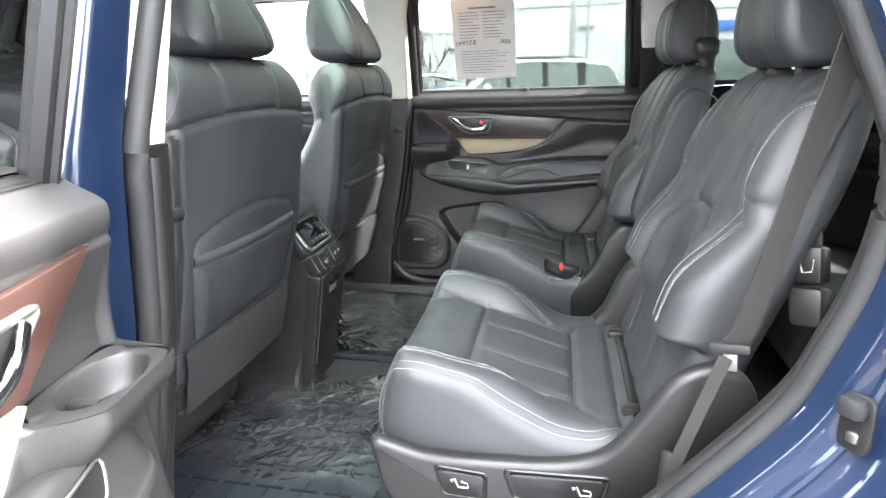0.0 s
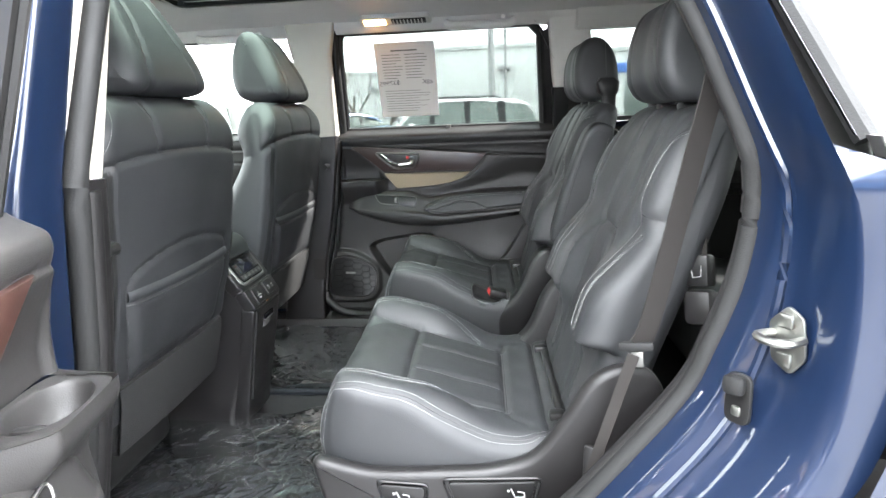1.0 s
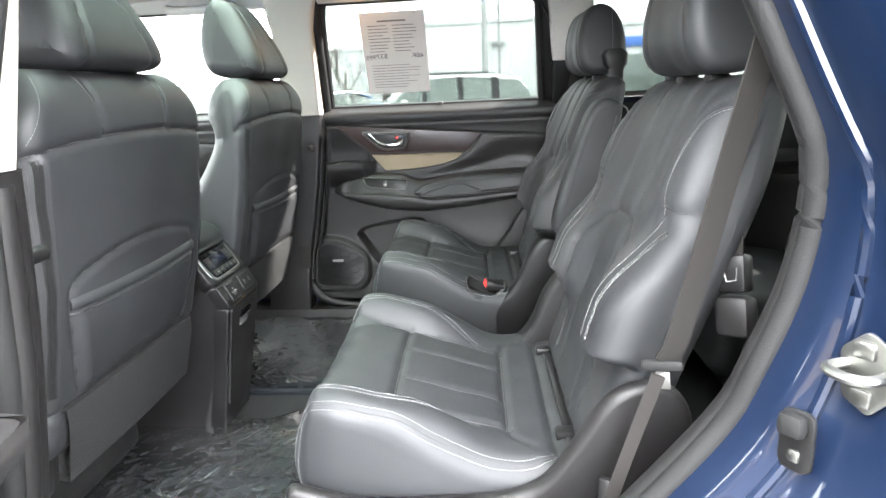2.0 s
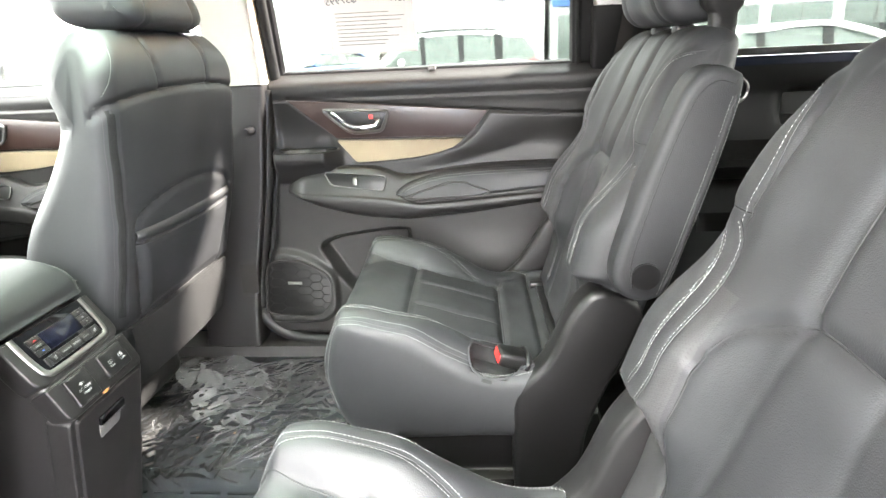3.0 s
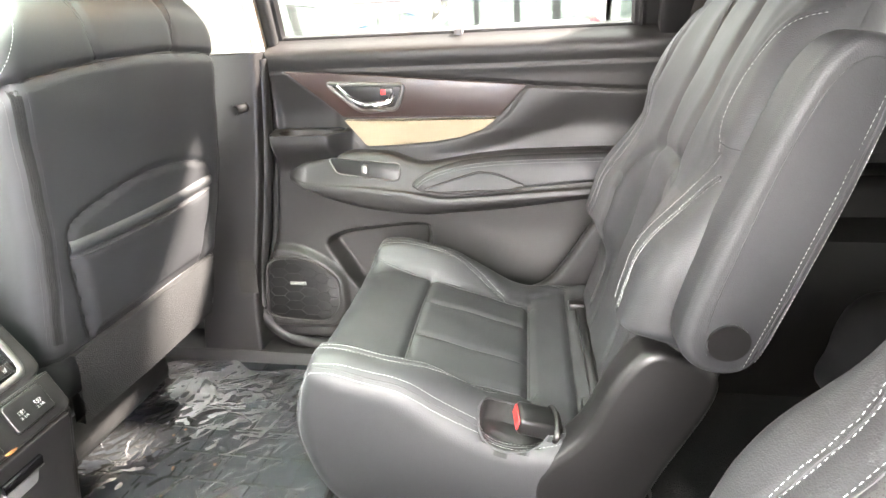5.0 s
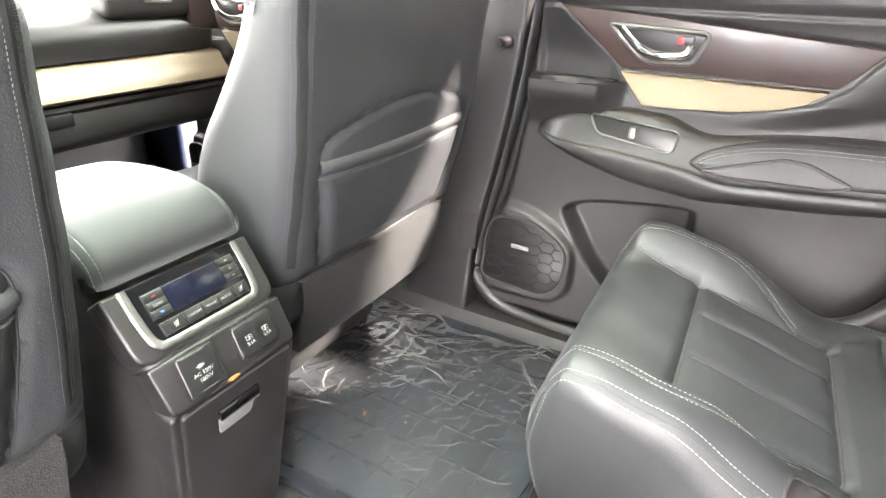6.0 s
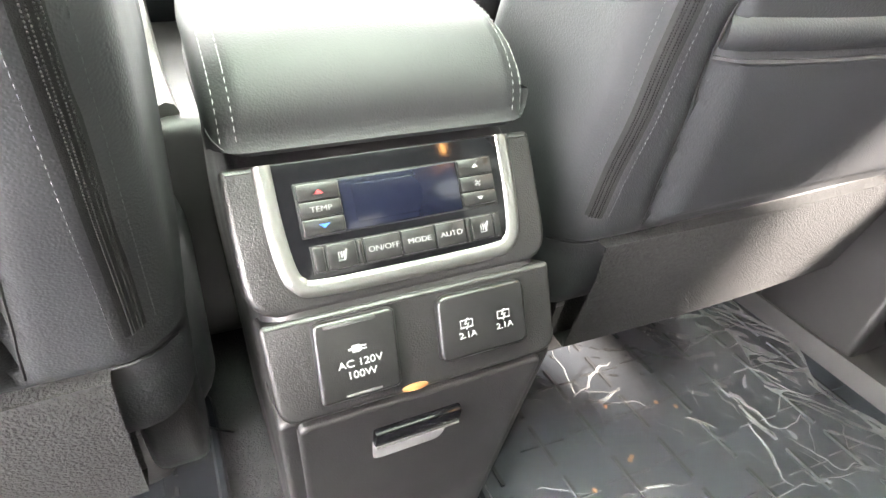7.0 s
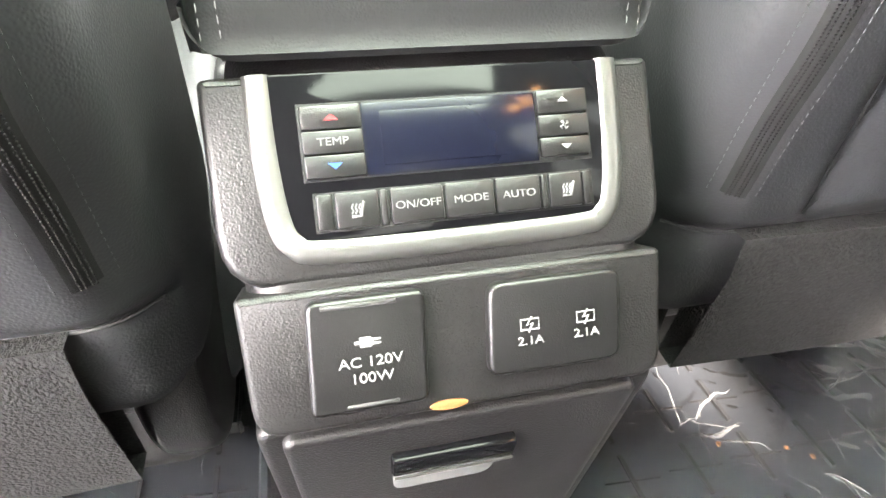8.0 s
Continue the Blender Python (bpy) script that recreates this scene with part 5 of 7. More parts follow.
pl = [(-0.0035, -0.002), (0.0005, -0.002), (0.0015, -0.0012), (0.0045, -0.0012), (0.0045, -0.0005), (0.0015, -0.0004), (0.0015, 0.0004), (0.0045, 0.0005), (0.0045, 0.0012), (0.0015, 0.0012), (0.0005, 0.002), (-0.0035, 0.002), (-0.0035, 0.0006), (-0.0055, 0.0006), (-0.0055, -0.0006), (-0.0035, -0.0006)]
part("plug_symbol", moved(prism(pl, 0, 0.0002, "z"), MID @ Matrix.Translation((-0.0395, -0.0205, 0.0077))), PRINT, ac, "white plug symbol")
usb = part("usb_cover", moved(prism(rounded([(0.0065, -0.0435), (0.0635, -0.0435), (0.0645, -0.0045), (0.0085, -0.0045)], 0.006), 0.0, 0.0075, "z", 0.002, 3), MID), SMOOTHP, mid, "black USB socket cover lettered 2.1A")
for u in (0.0245, 0.0485):
    lettering("word", "2.1A", MID @ Matrix.Translation((u, -0.0300, 0.0077)), 0.0052, PRINT, usb, "white lettering 2.1A")
    o = [(-0.004, -0.0022), (0.0036, -0.0022), (0.0036, 0.0022), (-0.004, 0.0022)]
    pipe("symbol", [MID @ Vector((u + a, -0.0230 + b, 0.0078)) for a, b in o], 0.0004, PRINT, usb, "white battery symbol", 5, True)
    pipe("symbol", [MID @ Vector((u + a, -0.0230 + b, 0.0079)) for a, b in ((0.0008, 0.0032), (-0.0014, -0.0002), (0.001, 0.0004), (-0.0008, -0.0034))], 0.00045, PRINT, usb, "", 5)
part("sticker", moved(prism([(-0.010 + 0.008 * math.cos(t), -0.0535 + 0.0022 * math.sin(t)) for t in np.linspace(0, 2 * math.pi, 20, endpoint=False)], 0.0015, 0.0026, "z", 0.0003), MID), ORANGE, mid, "small orange mark")
# drop-down storage door below
LOW = frame_of((0.064, 0, 0.7675), (0, 1, 0), (0.18, 0, 0.98))
lid = part("storage_door", moved(prism(rounded([(-0.066, -0.26), (0.066, -0.26), (0.077, 0.0), (-0.077, 0.0)], 0.006), -0.03, 0.002, "z", 0.003, 3), LOW), PLASTIC, con, "black storage compartment door")
part("latch_recess", moved(prism(rounded([(-0.032, -0.062), (0.014, -0.062), (0.022, -0.026), (-0.034, -0.026)], 0.006), 0.001, 0.0026, "z", 0.0006), LOW), SOFTPRINT, lid, "grey finger recess")
part("latch", moved(rbox((-0.034, -0.037, 0.001), (0.0225, -0.0225, 0.0075), 0.002), LOW), GLOSS, lid, "glossy black latch")
V, F = tube([LOW @ Vector((a, -0.037, 0.0078)) for a in np.linspace(-0.033, 0.0215, 6)], 0.0008, 6)
link("latch_line", V, F, SATIN, lid, "thin silver line")
part("lower_bezel", moved(prism(rounded([(-0.074, -0.33), (0.074, -0.33), (0.087, 0.002), (-0.087, 0.002)], 0.008), -0.04, -0.003, "z", 0.004, 3), LOW), PLASTIC, con, "grained lower surround")
# armrest
ap = smooth_line([(-0.020, 0.900), (-0.012, 0.912), (-0.018, 0.932), (-0.045, 0.950), (-0.10, 0.962), (-0.19, 0.960), (-0.26, 0.946), (-0.288, 0.918), (-0.278, 0.898), (-0.15, 0.897)], 6, True)
V, F, _ = pillow([(a, b - 0.005) for a, b in ap], 0.093, 0.02, 0.005, lambda x, y, z: (x, y * (1 - 0.08 * ss(-0.10, -0.28, x)), z + 0.006 * np.cos(y * 14) * ss(0.92, 0.95, z)),
                 lambda x, y, z, n: 0.0022 * np.exp(-((np.abs(y) - 0.083) / 0.003) ** 2) * ss(0.90, 0.915, z))
arm = link("armrest", V, F, VINYL, con, "padded black leather armrest lid")
bvh = tree_of(V, F)
for sg in (1, -1):
    sew("stitching", bvh, [[(x, sg * q, 1.2) for x in np.linspace(-0.265, -0.03, 50)] for q in (0.079, 0.0865)], (0, 0, -1), PALETHREAD, arm, "grey topstitching", pitch=0.005)
    sew("stitching", bvh, [[(0.3, sg * q, z) for z in np.linspace(0.945, 0.902, 12)] for q in (0.079, 0.0865)], (-1, 0, 0), PALETHREAD, arm, pitch=0.005)
# shifter deck in front
deck = part("shifter_deck", rbox((-0.80, -0.13, 0.50), (-0.33, 0.13, 0.795), 0.02, 3), PLASTIC, con)
part("wood_inlay", rbox((-0.72, 0.07, 0.792), (-0.42, 0.105, 0.801), 0.004), WOOD, deck, "reddish wood inlay")
part("grille", rbox((-0.64, 0.0, 0.792), (-0.54, 0.065, 0.800), 0.003), SMOOTHP, deck)
for k in range(5):
    part("grille_bar", rbox((-0.635 + 0.02 * k, 0.003, 0.800), (-0.625 + 0.02 * k, 0.062, 0.803), 0.001), SATIN, deck)
pipe("shift_lever", smooth_line([(-0.68, -0.05, 0.79), (-0.68, -0.05, 0.85), (-0.675, -0.05, 0.89)], 5), [0.012] * 10 + [0.022], LEATHER, con, "leather gear lever", 14)
settle(con, (-0.2, 0, 0.42))
con.location += Vector((-0.012, 0, -0.007))
con.scale.y = 1.03


# ---- doors ----
def make_door(name, s, dx=0.0, length=0.94, rear=True):
    """A side door, built closed; s: 1 right, -1 left. dx shifts it along the car."""
    e = empty(name)
    fl = (lambda V: np.array(V, float) * (1, s, 1) + (dx, 0, 0))

    def ad(nm, V, F, mat, lab="", parent=None, angle=38):
        F2 = F if s > 0 else [f[::-1] for f in F]
        return link(nm, fl(V), F2, mat, parent or e, lab, angle)

    def bmd(nm, bm, mat, lab="", parent=None):
        for v in bm.verts:
            v.co = Vector((v.co.x + dx, v.co.y * s, v.co.z))
        return part(nm, bm, mat, parent or e, lab)

    def pp(nm, pts, r, mat, lab="", parent=None, n=8, closed=False, flat=1.0, up=(0, 1, 0)):
        V, F = tube(pts, r, n, closed, flat, up)
        return ad(nm, V, F, mat, lab, parent)

    # trim panel as one relief
    xs, zs = np.arange(0.062, length, 0.0038), np.arange(0.47, 1.192, 0.0035)
    X, Z = np.meshgrid(xs, zs, indexing="ij")
    p = 0.010 + 0.016 * np.exp(-((Z - 1.155) / 0.03) ** 2) - 0.03 * ss(1.165, 1.195, Z)
    p += 0.006 * (1 - ss(1.125, 1.132, Z))
    band = [(0.118, 1.135), (0.645, 1.093), (0.60, 1.03), (0.56, 1.0), (0.44, 0.972), (0.28, 0.964), (0.235, 1.03)]
    p -= 0.004 * ss(-0.004, 0.004, sdist(X, Z, band))
    # sweep under the wood, from the pocket back
    p -= 0.020 * np.exp(-((Z - 1.0) / 0.055) ** 2) * ss(0.0, 0.16, X - np.interp(Z, [0.95, 0.975, 1.0, 1.06, 1.1], [0.42, 0.50, 0.57, 0.63, 0.66]))
    p -= 0.005 * np.exp(-(line_dist(X, Z, [(0.64, 1.088), (0.80, 1.076), (1.0, 1.066)]) / 0.004) ** 2)
    # front storage cup: the trim swells under its shelf and falls back above it
    wx = ss(0.066, 0.095, X) * (1 - ss(0.215, 0.262, X))
    below = Z < 1.0025
    p += np.where(below, 0.056 * wx * ss(0.905, 0.99, Z), -0.026 * wx * (1 - ss(1.03, 1.13, Z)))
    # lower field, speaker pod and map pocket
    p += 0.016 * (1 - ss(0.60, 0.80, Z))
    pocket = [tuple(q) for q in smooth_line([(0.165, 0.735), (0.20, 0.765), (0.30, 0.782), (0.40, 0.79), (0.425, 0.77), (0.42, 0.70), (0.40, 0.60), (0.30, 0.58), (0.24, 0.62), (0.19, 0.69)], 5, True)]
    p -= 0.045 * ss(0.0, 0.02, sdist(X, Z, pocket)) * ss(0.35, 0.30, np.abs(X - 0.25))
    pod = [tuple(q) for q in rounded([(0.062, 0.515), (0.062, 0.735), (0.12, 0.735), (0.215, 0.66), (0.215, 0.56), (0.17, 0.515)], 0.03)]
    p += 0.016 * ss(-0.002, 0.014, sdist(X, Z, pod))
    hole = [tuple(q) for q in rounded([(0.072, 0.545), (0.072, 0.705), (0.125, 0.71), (0.195, 0.655), (0.195, 0.58), (0.155, 0.535)], 0.025)]
    p -= 0.006 * ss(0.0, 0.004, sdist(X, Z, hole))
    p -= 0.03 * ss(0.085, 0.062, X) * ss(0.0, 1.0, 1) + 0.05 * ss(0.49, 0.47, Z)
    Y = 0.785 - p
    din = sdist(X, Z, hole)
    Y = np.where(din > 0, 0.744 + 0.0 * Y, Y)
    Y = np.maximum(Y, 0.69)
    front = np.interp(Z, [0.42, 0.55, 0.65, 0.75, 0.95, 1.14, 1.2], [-0.02, -0.012, 0.0, 0.025, 0.058, 0.062, 0.062]) - 0.062
    X2 = X + front * (1 - ss(0.062, 0.17, X)) if rear else X
    V = np.stack([X2, Y, Z], -1).reshape(-1, 3)
    kz = int(np.searchsorted(zs, 1.0025)) - 1
    F = [f for j, f in enumerate(grid_faces(len(xs), len(zs))) if not (j % (len(zs) - 1) == kz and 0.088 < xs[j // (len(zs) - 1)] < 0.24)]
    warp = lambda q: [(a + (float(np.interp(b, [0.42, 0.55, 0.65, 0.75, 0.95, 1.14], [-0.082, -0.074, -0.062, -0.037, -0.004, 0.0])) * (1 - float(ss(0.062, 0.17, a))) if rear else 0.0), b) for a, b in q]
    trim = ad("trim_panel", V, F, SOFT, "soft black door trim with a moulded armrest", angle=60)
    bvh = tree_of(V, F)
    yat = lambda x, z: float(Y[min(np.searchsorted(xs, x), len(xs) - 1), min(np.searchsorted(zs, z), len(zs) - 1)])
    # cup holder let into the shelf: shelf, rim, hollow with a small divider
    CV, nt = [], 48
    yf = lambda x: float(np.interp(x, xs, Y[:, kz]))
    yb_ = lambda x: float(np.interp(x, xs, Y[:, kz + 1]))
    xc, ex = 0.157, 0.060
    ym = 0.5 * (yf(xc) + yb_(xc))
    for q, z in ((None, 1.0005), (1.06, 1.0025), (1.0, 1.0015), (0.965, 0.997), (0.90, 0.985), (0.80, 0.972), (0.70, 0.966)):
        for t in np.linspace(0, 2 * math.pi, nt, endpoint=False):
            c, sn = math.cos(t), math.sin(t)
            if q is None:
                x = xc + 0.084 * math.copysign(abs(c) ** 0.6, c)
                fm, bm_ = yf(x), yb_(x)
                CV.append((x, 0.5 * (fm + bm_) + 0.5 * (bm_ - fm) * math.copysign(abs(sn) ** 0.6, sn), z if sn < 0.3 else z + 0.004))
            else:
                CV.append((xc + ex * q * c, ym + 0.036 * q * sn, z))
    CF = [f for f in grid_faces(7, nt, wrap_n=True)] + [tuple(range(nt * 6, nt * 7))]
    ad("cup_holder", CV, CF, SOFT, "moulded cup holder let into the door trim", angle=50)
    bmd("cup_divider", rbox((xc + 0.012, ym - 0.004, 0.966), (xc + 0.026, ym + 0.028, 0.988), 0.004), SOFT)
    # shell
    if rear:
        sk = smooth_line([(-0.06, 0.43), (-0.045, 0.65), (0.02, 0.85), (0.055, 1.0), (0.06, 1.19), (length - 0.0, 1.19), (length + 0.015, 1.05), (length - 0.04, 0.85), (length - 0.14, 0.70), (length - 0.22, 0.43)], 1, True)
    else:
        sk = [(0.055, 0.43), (0.055, 1.19), (length, 1.19), (length, 0.43)]
    bmd("outer_skin", prism([tuple(q) for q in sk], 0.836, 0.915, "y", 0.01, 2), PAINT, "blue painted outer door skin")
    # window frame and pane
    win = [(0.098, 1.185), (0.112, 1.40), (0.122, 1.515), (0.14, 1.535), (length - 0.14, 1.535), (length - 0.105, 1.50), (length - 0.085, 1.185)]
    wy = lambda z: 0.822 - 0.13 * max(0, z - 1.18) / 0.36
    ring = resample(win, 0.012, True)
    pp("window_frame", [(a, wy(b), b) for a, b in ring], 0.016, SMOOTHP, "black window frame", n=8, closed=True)
    pp("window_seal", [(a, wy(b) - 0.016, b) for a, b in ring], 0.006, SEALR, "", n=6, closed=True)
    wv = [(a, wy(b), b) for a, b in win] + [(a, wy(b) + 0.004, b) for a, b in win]
    k = len(win)
    ad("pane", wv, [tuple(range(k)), tuple(range(k, 2 * k))[::-1]] + [(i, (i + 1) % k, (i + 1) % k + k, i + k) for i in range(k)], TINTPANE if rear else PANE, "tinted window pane" if rear else "clear window pane", angle=20).visible_shadow = not rear
    fr = [(length - 0.085, 1.187), (length - 0.105, 1.50), (length - 0.078, 1.515), (length - 0.058, 1.47), (length - 0.03, 1.187)]
    V2 = [(a, wy(b) - 0.012, b) for a, b in fr] + [(a, wy(b) + 0.02, b) for a, b in fr]
    ad("rear_sail", V2, [(4, 3, 2, 1, 0), (5, 6, 7, 8, 9)] + [(i, (i + 1) % 5, (i + 1) % 5 + 5, i + 5) for i in range(5)], SMOOTHP, "black rear window corner panel", angle=20)
    fr = [(0.082, 1.187), (0.092, 1.45), (0.10, 1.545), (0.135, 1.535), (0.112, 1.40), (0.098, 1.187)]
    V2 = [(a, wy(b) - 0.010, b) for a, b in fr] + [(a, wy(b) + 0.02, b) for a, b in fr]
    ad("front_sash", V2, [(5, 4, 3, 2, 1, 0), (6, 7, 8, 9, 10, 11)] + [(i, (i + 1) % 6, (i + 1) % 6 + 6, i + 6) for i in range(6)], SMOOTHP, "black front window sash", angle=20)
    pp("belt_strip", [(a, 0.812, 1.19) for a in np.linspace(0.09, length - 0.07, 20)], 0.006, SEALR, "black rubber belt strip", n=6)
    bmd("window_clip", rbox((0.488, 0.795, 1.186), (0.506, 0.812, 1.2), 0.003), GREYPRINT, "small grey plastic clip")
    # wood and cream inlays
    woodp = [(0.123, 1.131), (0.30, 1.119), (0.637, 1.090), (0.61, 1.058), (0.582, 1.029), (0.246, 1.032), (0.19, 1.078)]
    w = bmd("wood_trim", prism(woodp, 0.760, 0.785, "y", 0.003, 2), WOOD, "dark reddish-brown wood trim")
    crp = [tuple(q) for q in rounded([(0.244, 1.026), (0.577, 1.024), (0.545, 1.0), (0.50, 0.985), (0.44, 0.976), (0.36, 0.970), (0.292, 0.968)], 0.006)]
    bmd("cream_inlay", prism(crp, 0.7615, 0.785, "y", 0.003, 2), CREAM, "cream leatherette inlay")
    # handle
    hz = rounded([(0.215, 1.104), (0.385, 1.097), (0.366, 1.048), (0.30, 1.044), (0.278, 1.05)], 0.012)
    bez = bmd("handle_recess", prism(hz, 0.7565, 0.764, "y", 0.001), SMOOTHP, "black handle recess")
    pp("handle_bezel", [(a, 0.7565, b) for a, b in resample(hz, 0.004, True)], 0.0045, SATIN, "silver handle surround", parent=bez, n=8, closed=True)
    pp("handle", smooth_line([(0.240, 0.752, 1.096), (0.268, 0.742, 1.075), (0.296, 0.739, 1.062), (0.325, 0.740, 1.060), (0.352, 0.746, 1.064), (0.36, 0.752, 1.078)], 6), 0.0068, CHROME, "chrome pull handle", parent=bez, n=10, flat=0.6)
    bmd("lock_button", rbox((0.335, 0.748, 1.077), (0.362, 0.757, 1.092), 0.002), SMOOTHP, "", bez)
    bmd("lock_mark", rbox((0.336, 0.7465, 1.079), (0.347, 0.7490, 1.090), 0.001), REDP, "red lock mark", bez)
    # armrest: a moulded ledge with a rounded lip, falling back above it
    ax = np.concatenate([np.linspace(0.094, 0.20, 28), np.linspace(0.206, length, 110)])
    lipz = lambda x: np.interp(x, [0.094, 0.14, 0.266, 0.377, 0.461, 0.572, 0.783, 1.0], [0.900, 0.895, 0.891, 0.880, 0.864, 0.873, 0.890, 0.90])
    topz = lambda x: np.interp(x, [0.094, 0.12, 0.15, 0.20, 0.27, 0.345, 0.385, 0.41, 0.45, 0.52, 0.62, 0.78, 1.0], [0.906, 0.925, 0.940, 0.957, 0.962, 0.958, 0.942, 0.932, 0.936, 0.947, 0.956, 0.960, 0.96])
    lowz = lambda x: np.interp(x, [0.094, 0.13, 0.20, 0.30, 0.42, 0.60, 0.80, 1.0], [0.893, 0.880, 0.856, 0.832, 0.820, 0.836, 0.864, 0.88])
    soft_ = lambda f, x: np.mean([f(np.clip(x + o_, 0.094, 1.0)) for o_ in np.linspace(-0.018, 0.018, 7)], axis=0)
    face = lambda x: 0.772 - 0.062 * np.sqrt(ss(-0.06, 0.13, x - 0.094) * ss(-0.0005, 0.06, x - 0.094))
    AV = []
    for x in ax:
        f0, lz, tz, bz = float(face(x)), float(soft_(lipz, x)), float(soft_(topz, x)), float(soft_(lowz, x))
        k = (0.774 - f0) / 0.062
        row = [(0.778, bz - 0.004), (f0 + 0.024 * k, bz), (f0 + 0.007 * k, bz + 0.010 * k), (f0 + 0.001 * k, bz + 0.5 * (lz - bz)), (f0, lz - 0.010 * k), (f0 + 0.003 * k, lz - 0.002 * k),
               (f0 + 0.009 * k, lz + 0.003 * k), (f0 + 0.018 * k, lz + 0.4 * (tz - lz)), (f0 + 0.028 * k, lz + 0.8 * (tz - lz)), (f0 + 0.040 * k, tz - 0.002), (0.778, tz)]
        AV += [(x, a, b) for a, b in smooth_line(row, 4)]
    na_ = len(AV) // len(ax)
    ad("armrest", AV, grid_faces(len(ax), na_), SOFT, "moulded black armrest ledge", angle=60)
    lay_on = lambda x, z: float(np.interp(z, [b for _, a, b in AV[int(np.argmin(np.abs(ax - x))) * na_:][4 * 6:na_]], [a for _, a, b in AV[int(np.argmin(np.abs(ax - x))) * na_:][4 * 6:na_]]))

    def leaned(bm, proud, thick=0.02):
        """Moves a slab built between y 0 and thick onto the armrest's sloping face."""
        for v in bm.verts:
            v.co.y += lay_on(v.co.x, v.co.z) - proud
        return bm

    # switch panel
    swp = rounded([(0.208, 0.950), (0.372, 0.936), (0.366, 0.900), (0.228, 0.917)], 0.012)
    swt = bmd("switch_panel", leaned(prism(swp, 0, 0.02, "y", 0.001), 0.003), SMOOTHP, "window switch panel")
    pp("switch_ring", [(a, lay_on(a, b) - 0.0038, b) for a, b in resample(swp, 0.004, True)], 0.0018, SATIN, "silver ring", parent=swt, n=8, closed=True)
    bmd("window_switch", leaned(rbox((0.286, 0, 0.917), (0.299, 0.012, 0.936), 0.003), 0.012), SATIN, "silver window switch", swt)
    # padded rest with stitching, pull cup
    padp = resample([tuple(q) for q in smooth_line([(0.396, 0.890), (0.42, 0.912), (0.46, 0.928), (0.52, 0.942), (0.62, 0.950), (0.78, 0.954), (0.93, 0.954), (0.936, 0.92), (0.93, 0.906), (0.78, 0.900), (0.66, 0.889), (0.58, 0.883), (0.50, 0.876), (0.44, 0.875)], 5, True)], 0.008, True)
    PV, rings = [], ((0.0, 0.004), (0.0, -0.004), (0.003, -0.0075), (0.008, -0.009))
    pc_ = np.array(padp)
    pn_ = np.roll(pc_, -1, 0) - np.roll(pc_, 1, 0)
    pn_ = np.stack([pn_[:, 1], -pn_[:, 0]], 1) / np.linalg.norm(pn_, axis=1)[:, None]
    if np.sum(pn_ * (pc_ - pc_.mean(0))) > 0:
        pn_ = -pn_
    for inset, up_ in rings:
        PV += [(a, lay_on(a, b) + up_, b) for a, b in pc_ + inset * pn_]
    kp = len(padp)
    PF = grid_faces(len(rings), kp, wrap_n=True)
    inner = [PV[-kp + i_] for i_ in range(kp)]
    # the pad's face is filled in columns between its upper and lower outline
    cols = np.linspace(min(a for a, _, _ in inner) + 0.001, max(a for a, _, _ in inner) - 0.001, 60)
    half_ = np.argmin([a for a, _, _ in inner]), np.argmax([a for a, _, _ in inner])
    loop_ = inner[half_[0]:] + inner[:half_[0]]
    cut_ = (half_[1] - half_[0]) % kp
    one, two = sorted(loop_[:cut_ + 1]), sorted(loop_[cut_:] + loop_[:1])
    zi = lambda L_, x: float(np.interp(x, [q_[0] for q_ in L_], [q_[2] for q_ in L_]))
    base_n = len(PV)
    for x in cols:
        z0, z1 = sorted((zi(one, x), zi(two, x)))
        PV += [(x, lay_on(x, z_) - 0.009 - 0.002 * math.sin(math.pi * u_), z_) for u_, z_ in zip(np.linspace(0, 1, 9), np.linspace(z0, z1, 9))]
    PF += [tuple(base_n + i_ for i_ in f_) for f_ in grid_faces(len(cols), 9)]
    pad = ad("armrest_pad", PV, PF, LEATHER, "padded black leather elbow rest", angle=60)
    q = smooth_line([(0.404, 0, 0.890), (0.424, 0, 0.906), (0.462, 0, 0.921), (0.52, 0, 0.934), (0.62, 0, 0.942), (0.78, 0, 0.946), (0.92, 0, 0.946)], 8)
    V3, F3 = [], []
    for off in (0, -0.006):
        v, f = stitches([(Vector((a, lay_on(a, c + off) - 0.0118, c + off)), Vector((0, -1, 0.4))) for a, b, c in q])
        F3 += [tuple(i + len(V3) for i in g) for g in f]
        V3 += list(v)
    tagged(ad("stitching", V3, F3, THREAD, "white topstitching", pad), kind="stuff")
    tri = rounded([(0.416, 0.882), (0.536, 0.919), (0.573, 0.917), (0.638, 0.893), (0.608, 0.884), (0.451, 0.877)], 0.008)
    pc = bmd("pull_cup", leaned(prism(resample(tri, 0.01, True), 0, 0.02, "y", 0.0), 0.0115), DARKSEAM, "black pull cup", pad)
    pp("cup_rim", [(a, lay_on(a, b) - 0.0125, b) for a, b in resample(tri, 0.005, True)], 0.0028, SOFT, "", parent=pc, n=6, closed=True)
    # speaker with its honeycomb grille
    spk = bmd("speaker", prism(warp(hole), 0.741, 0.77, "y", 0.002), SMOOTHP, "black speaker cover with honeycomb ribs")
    HV, HF = [], []
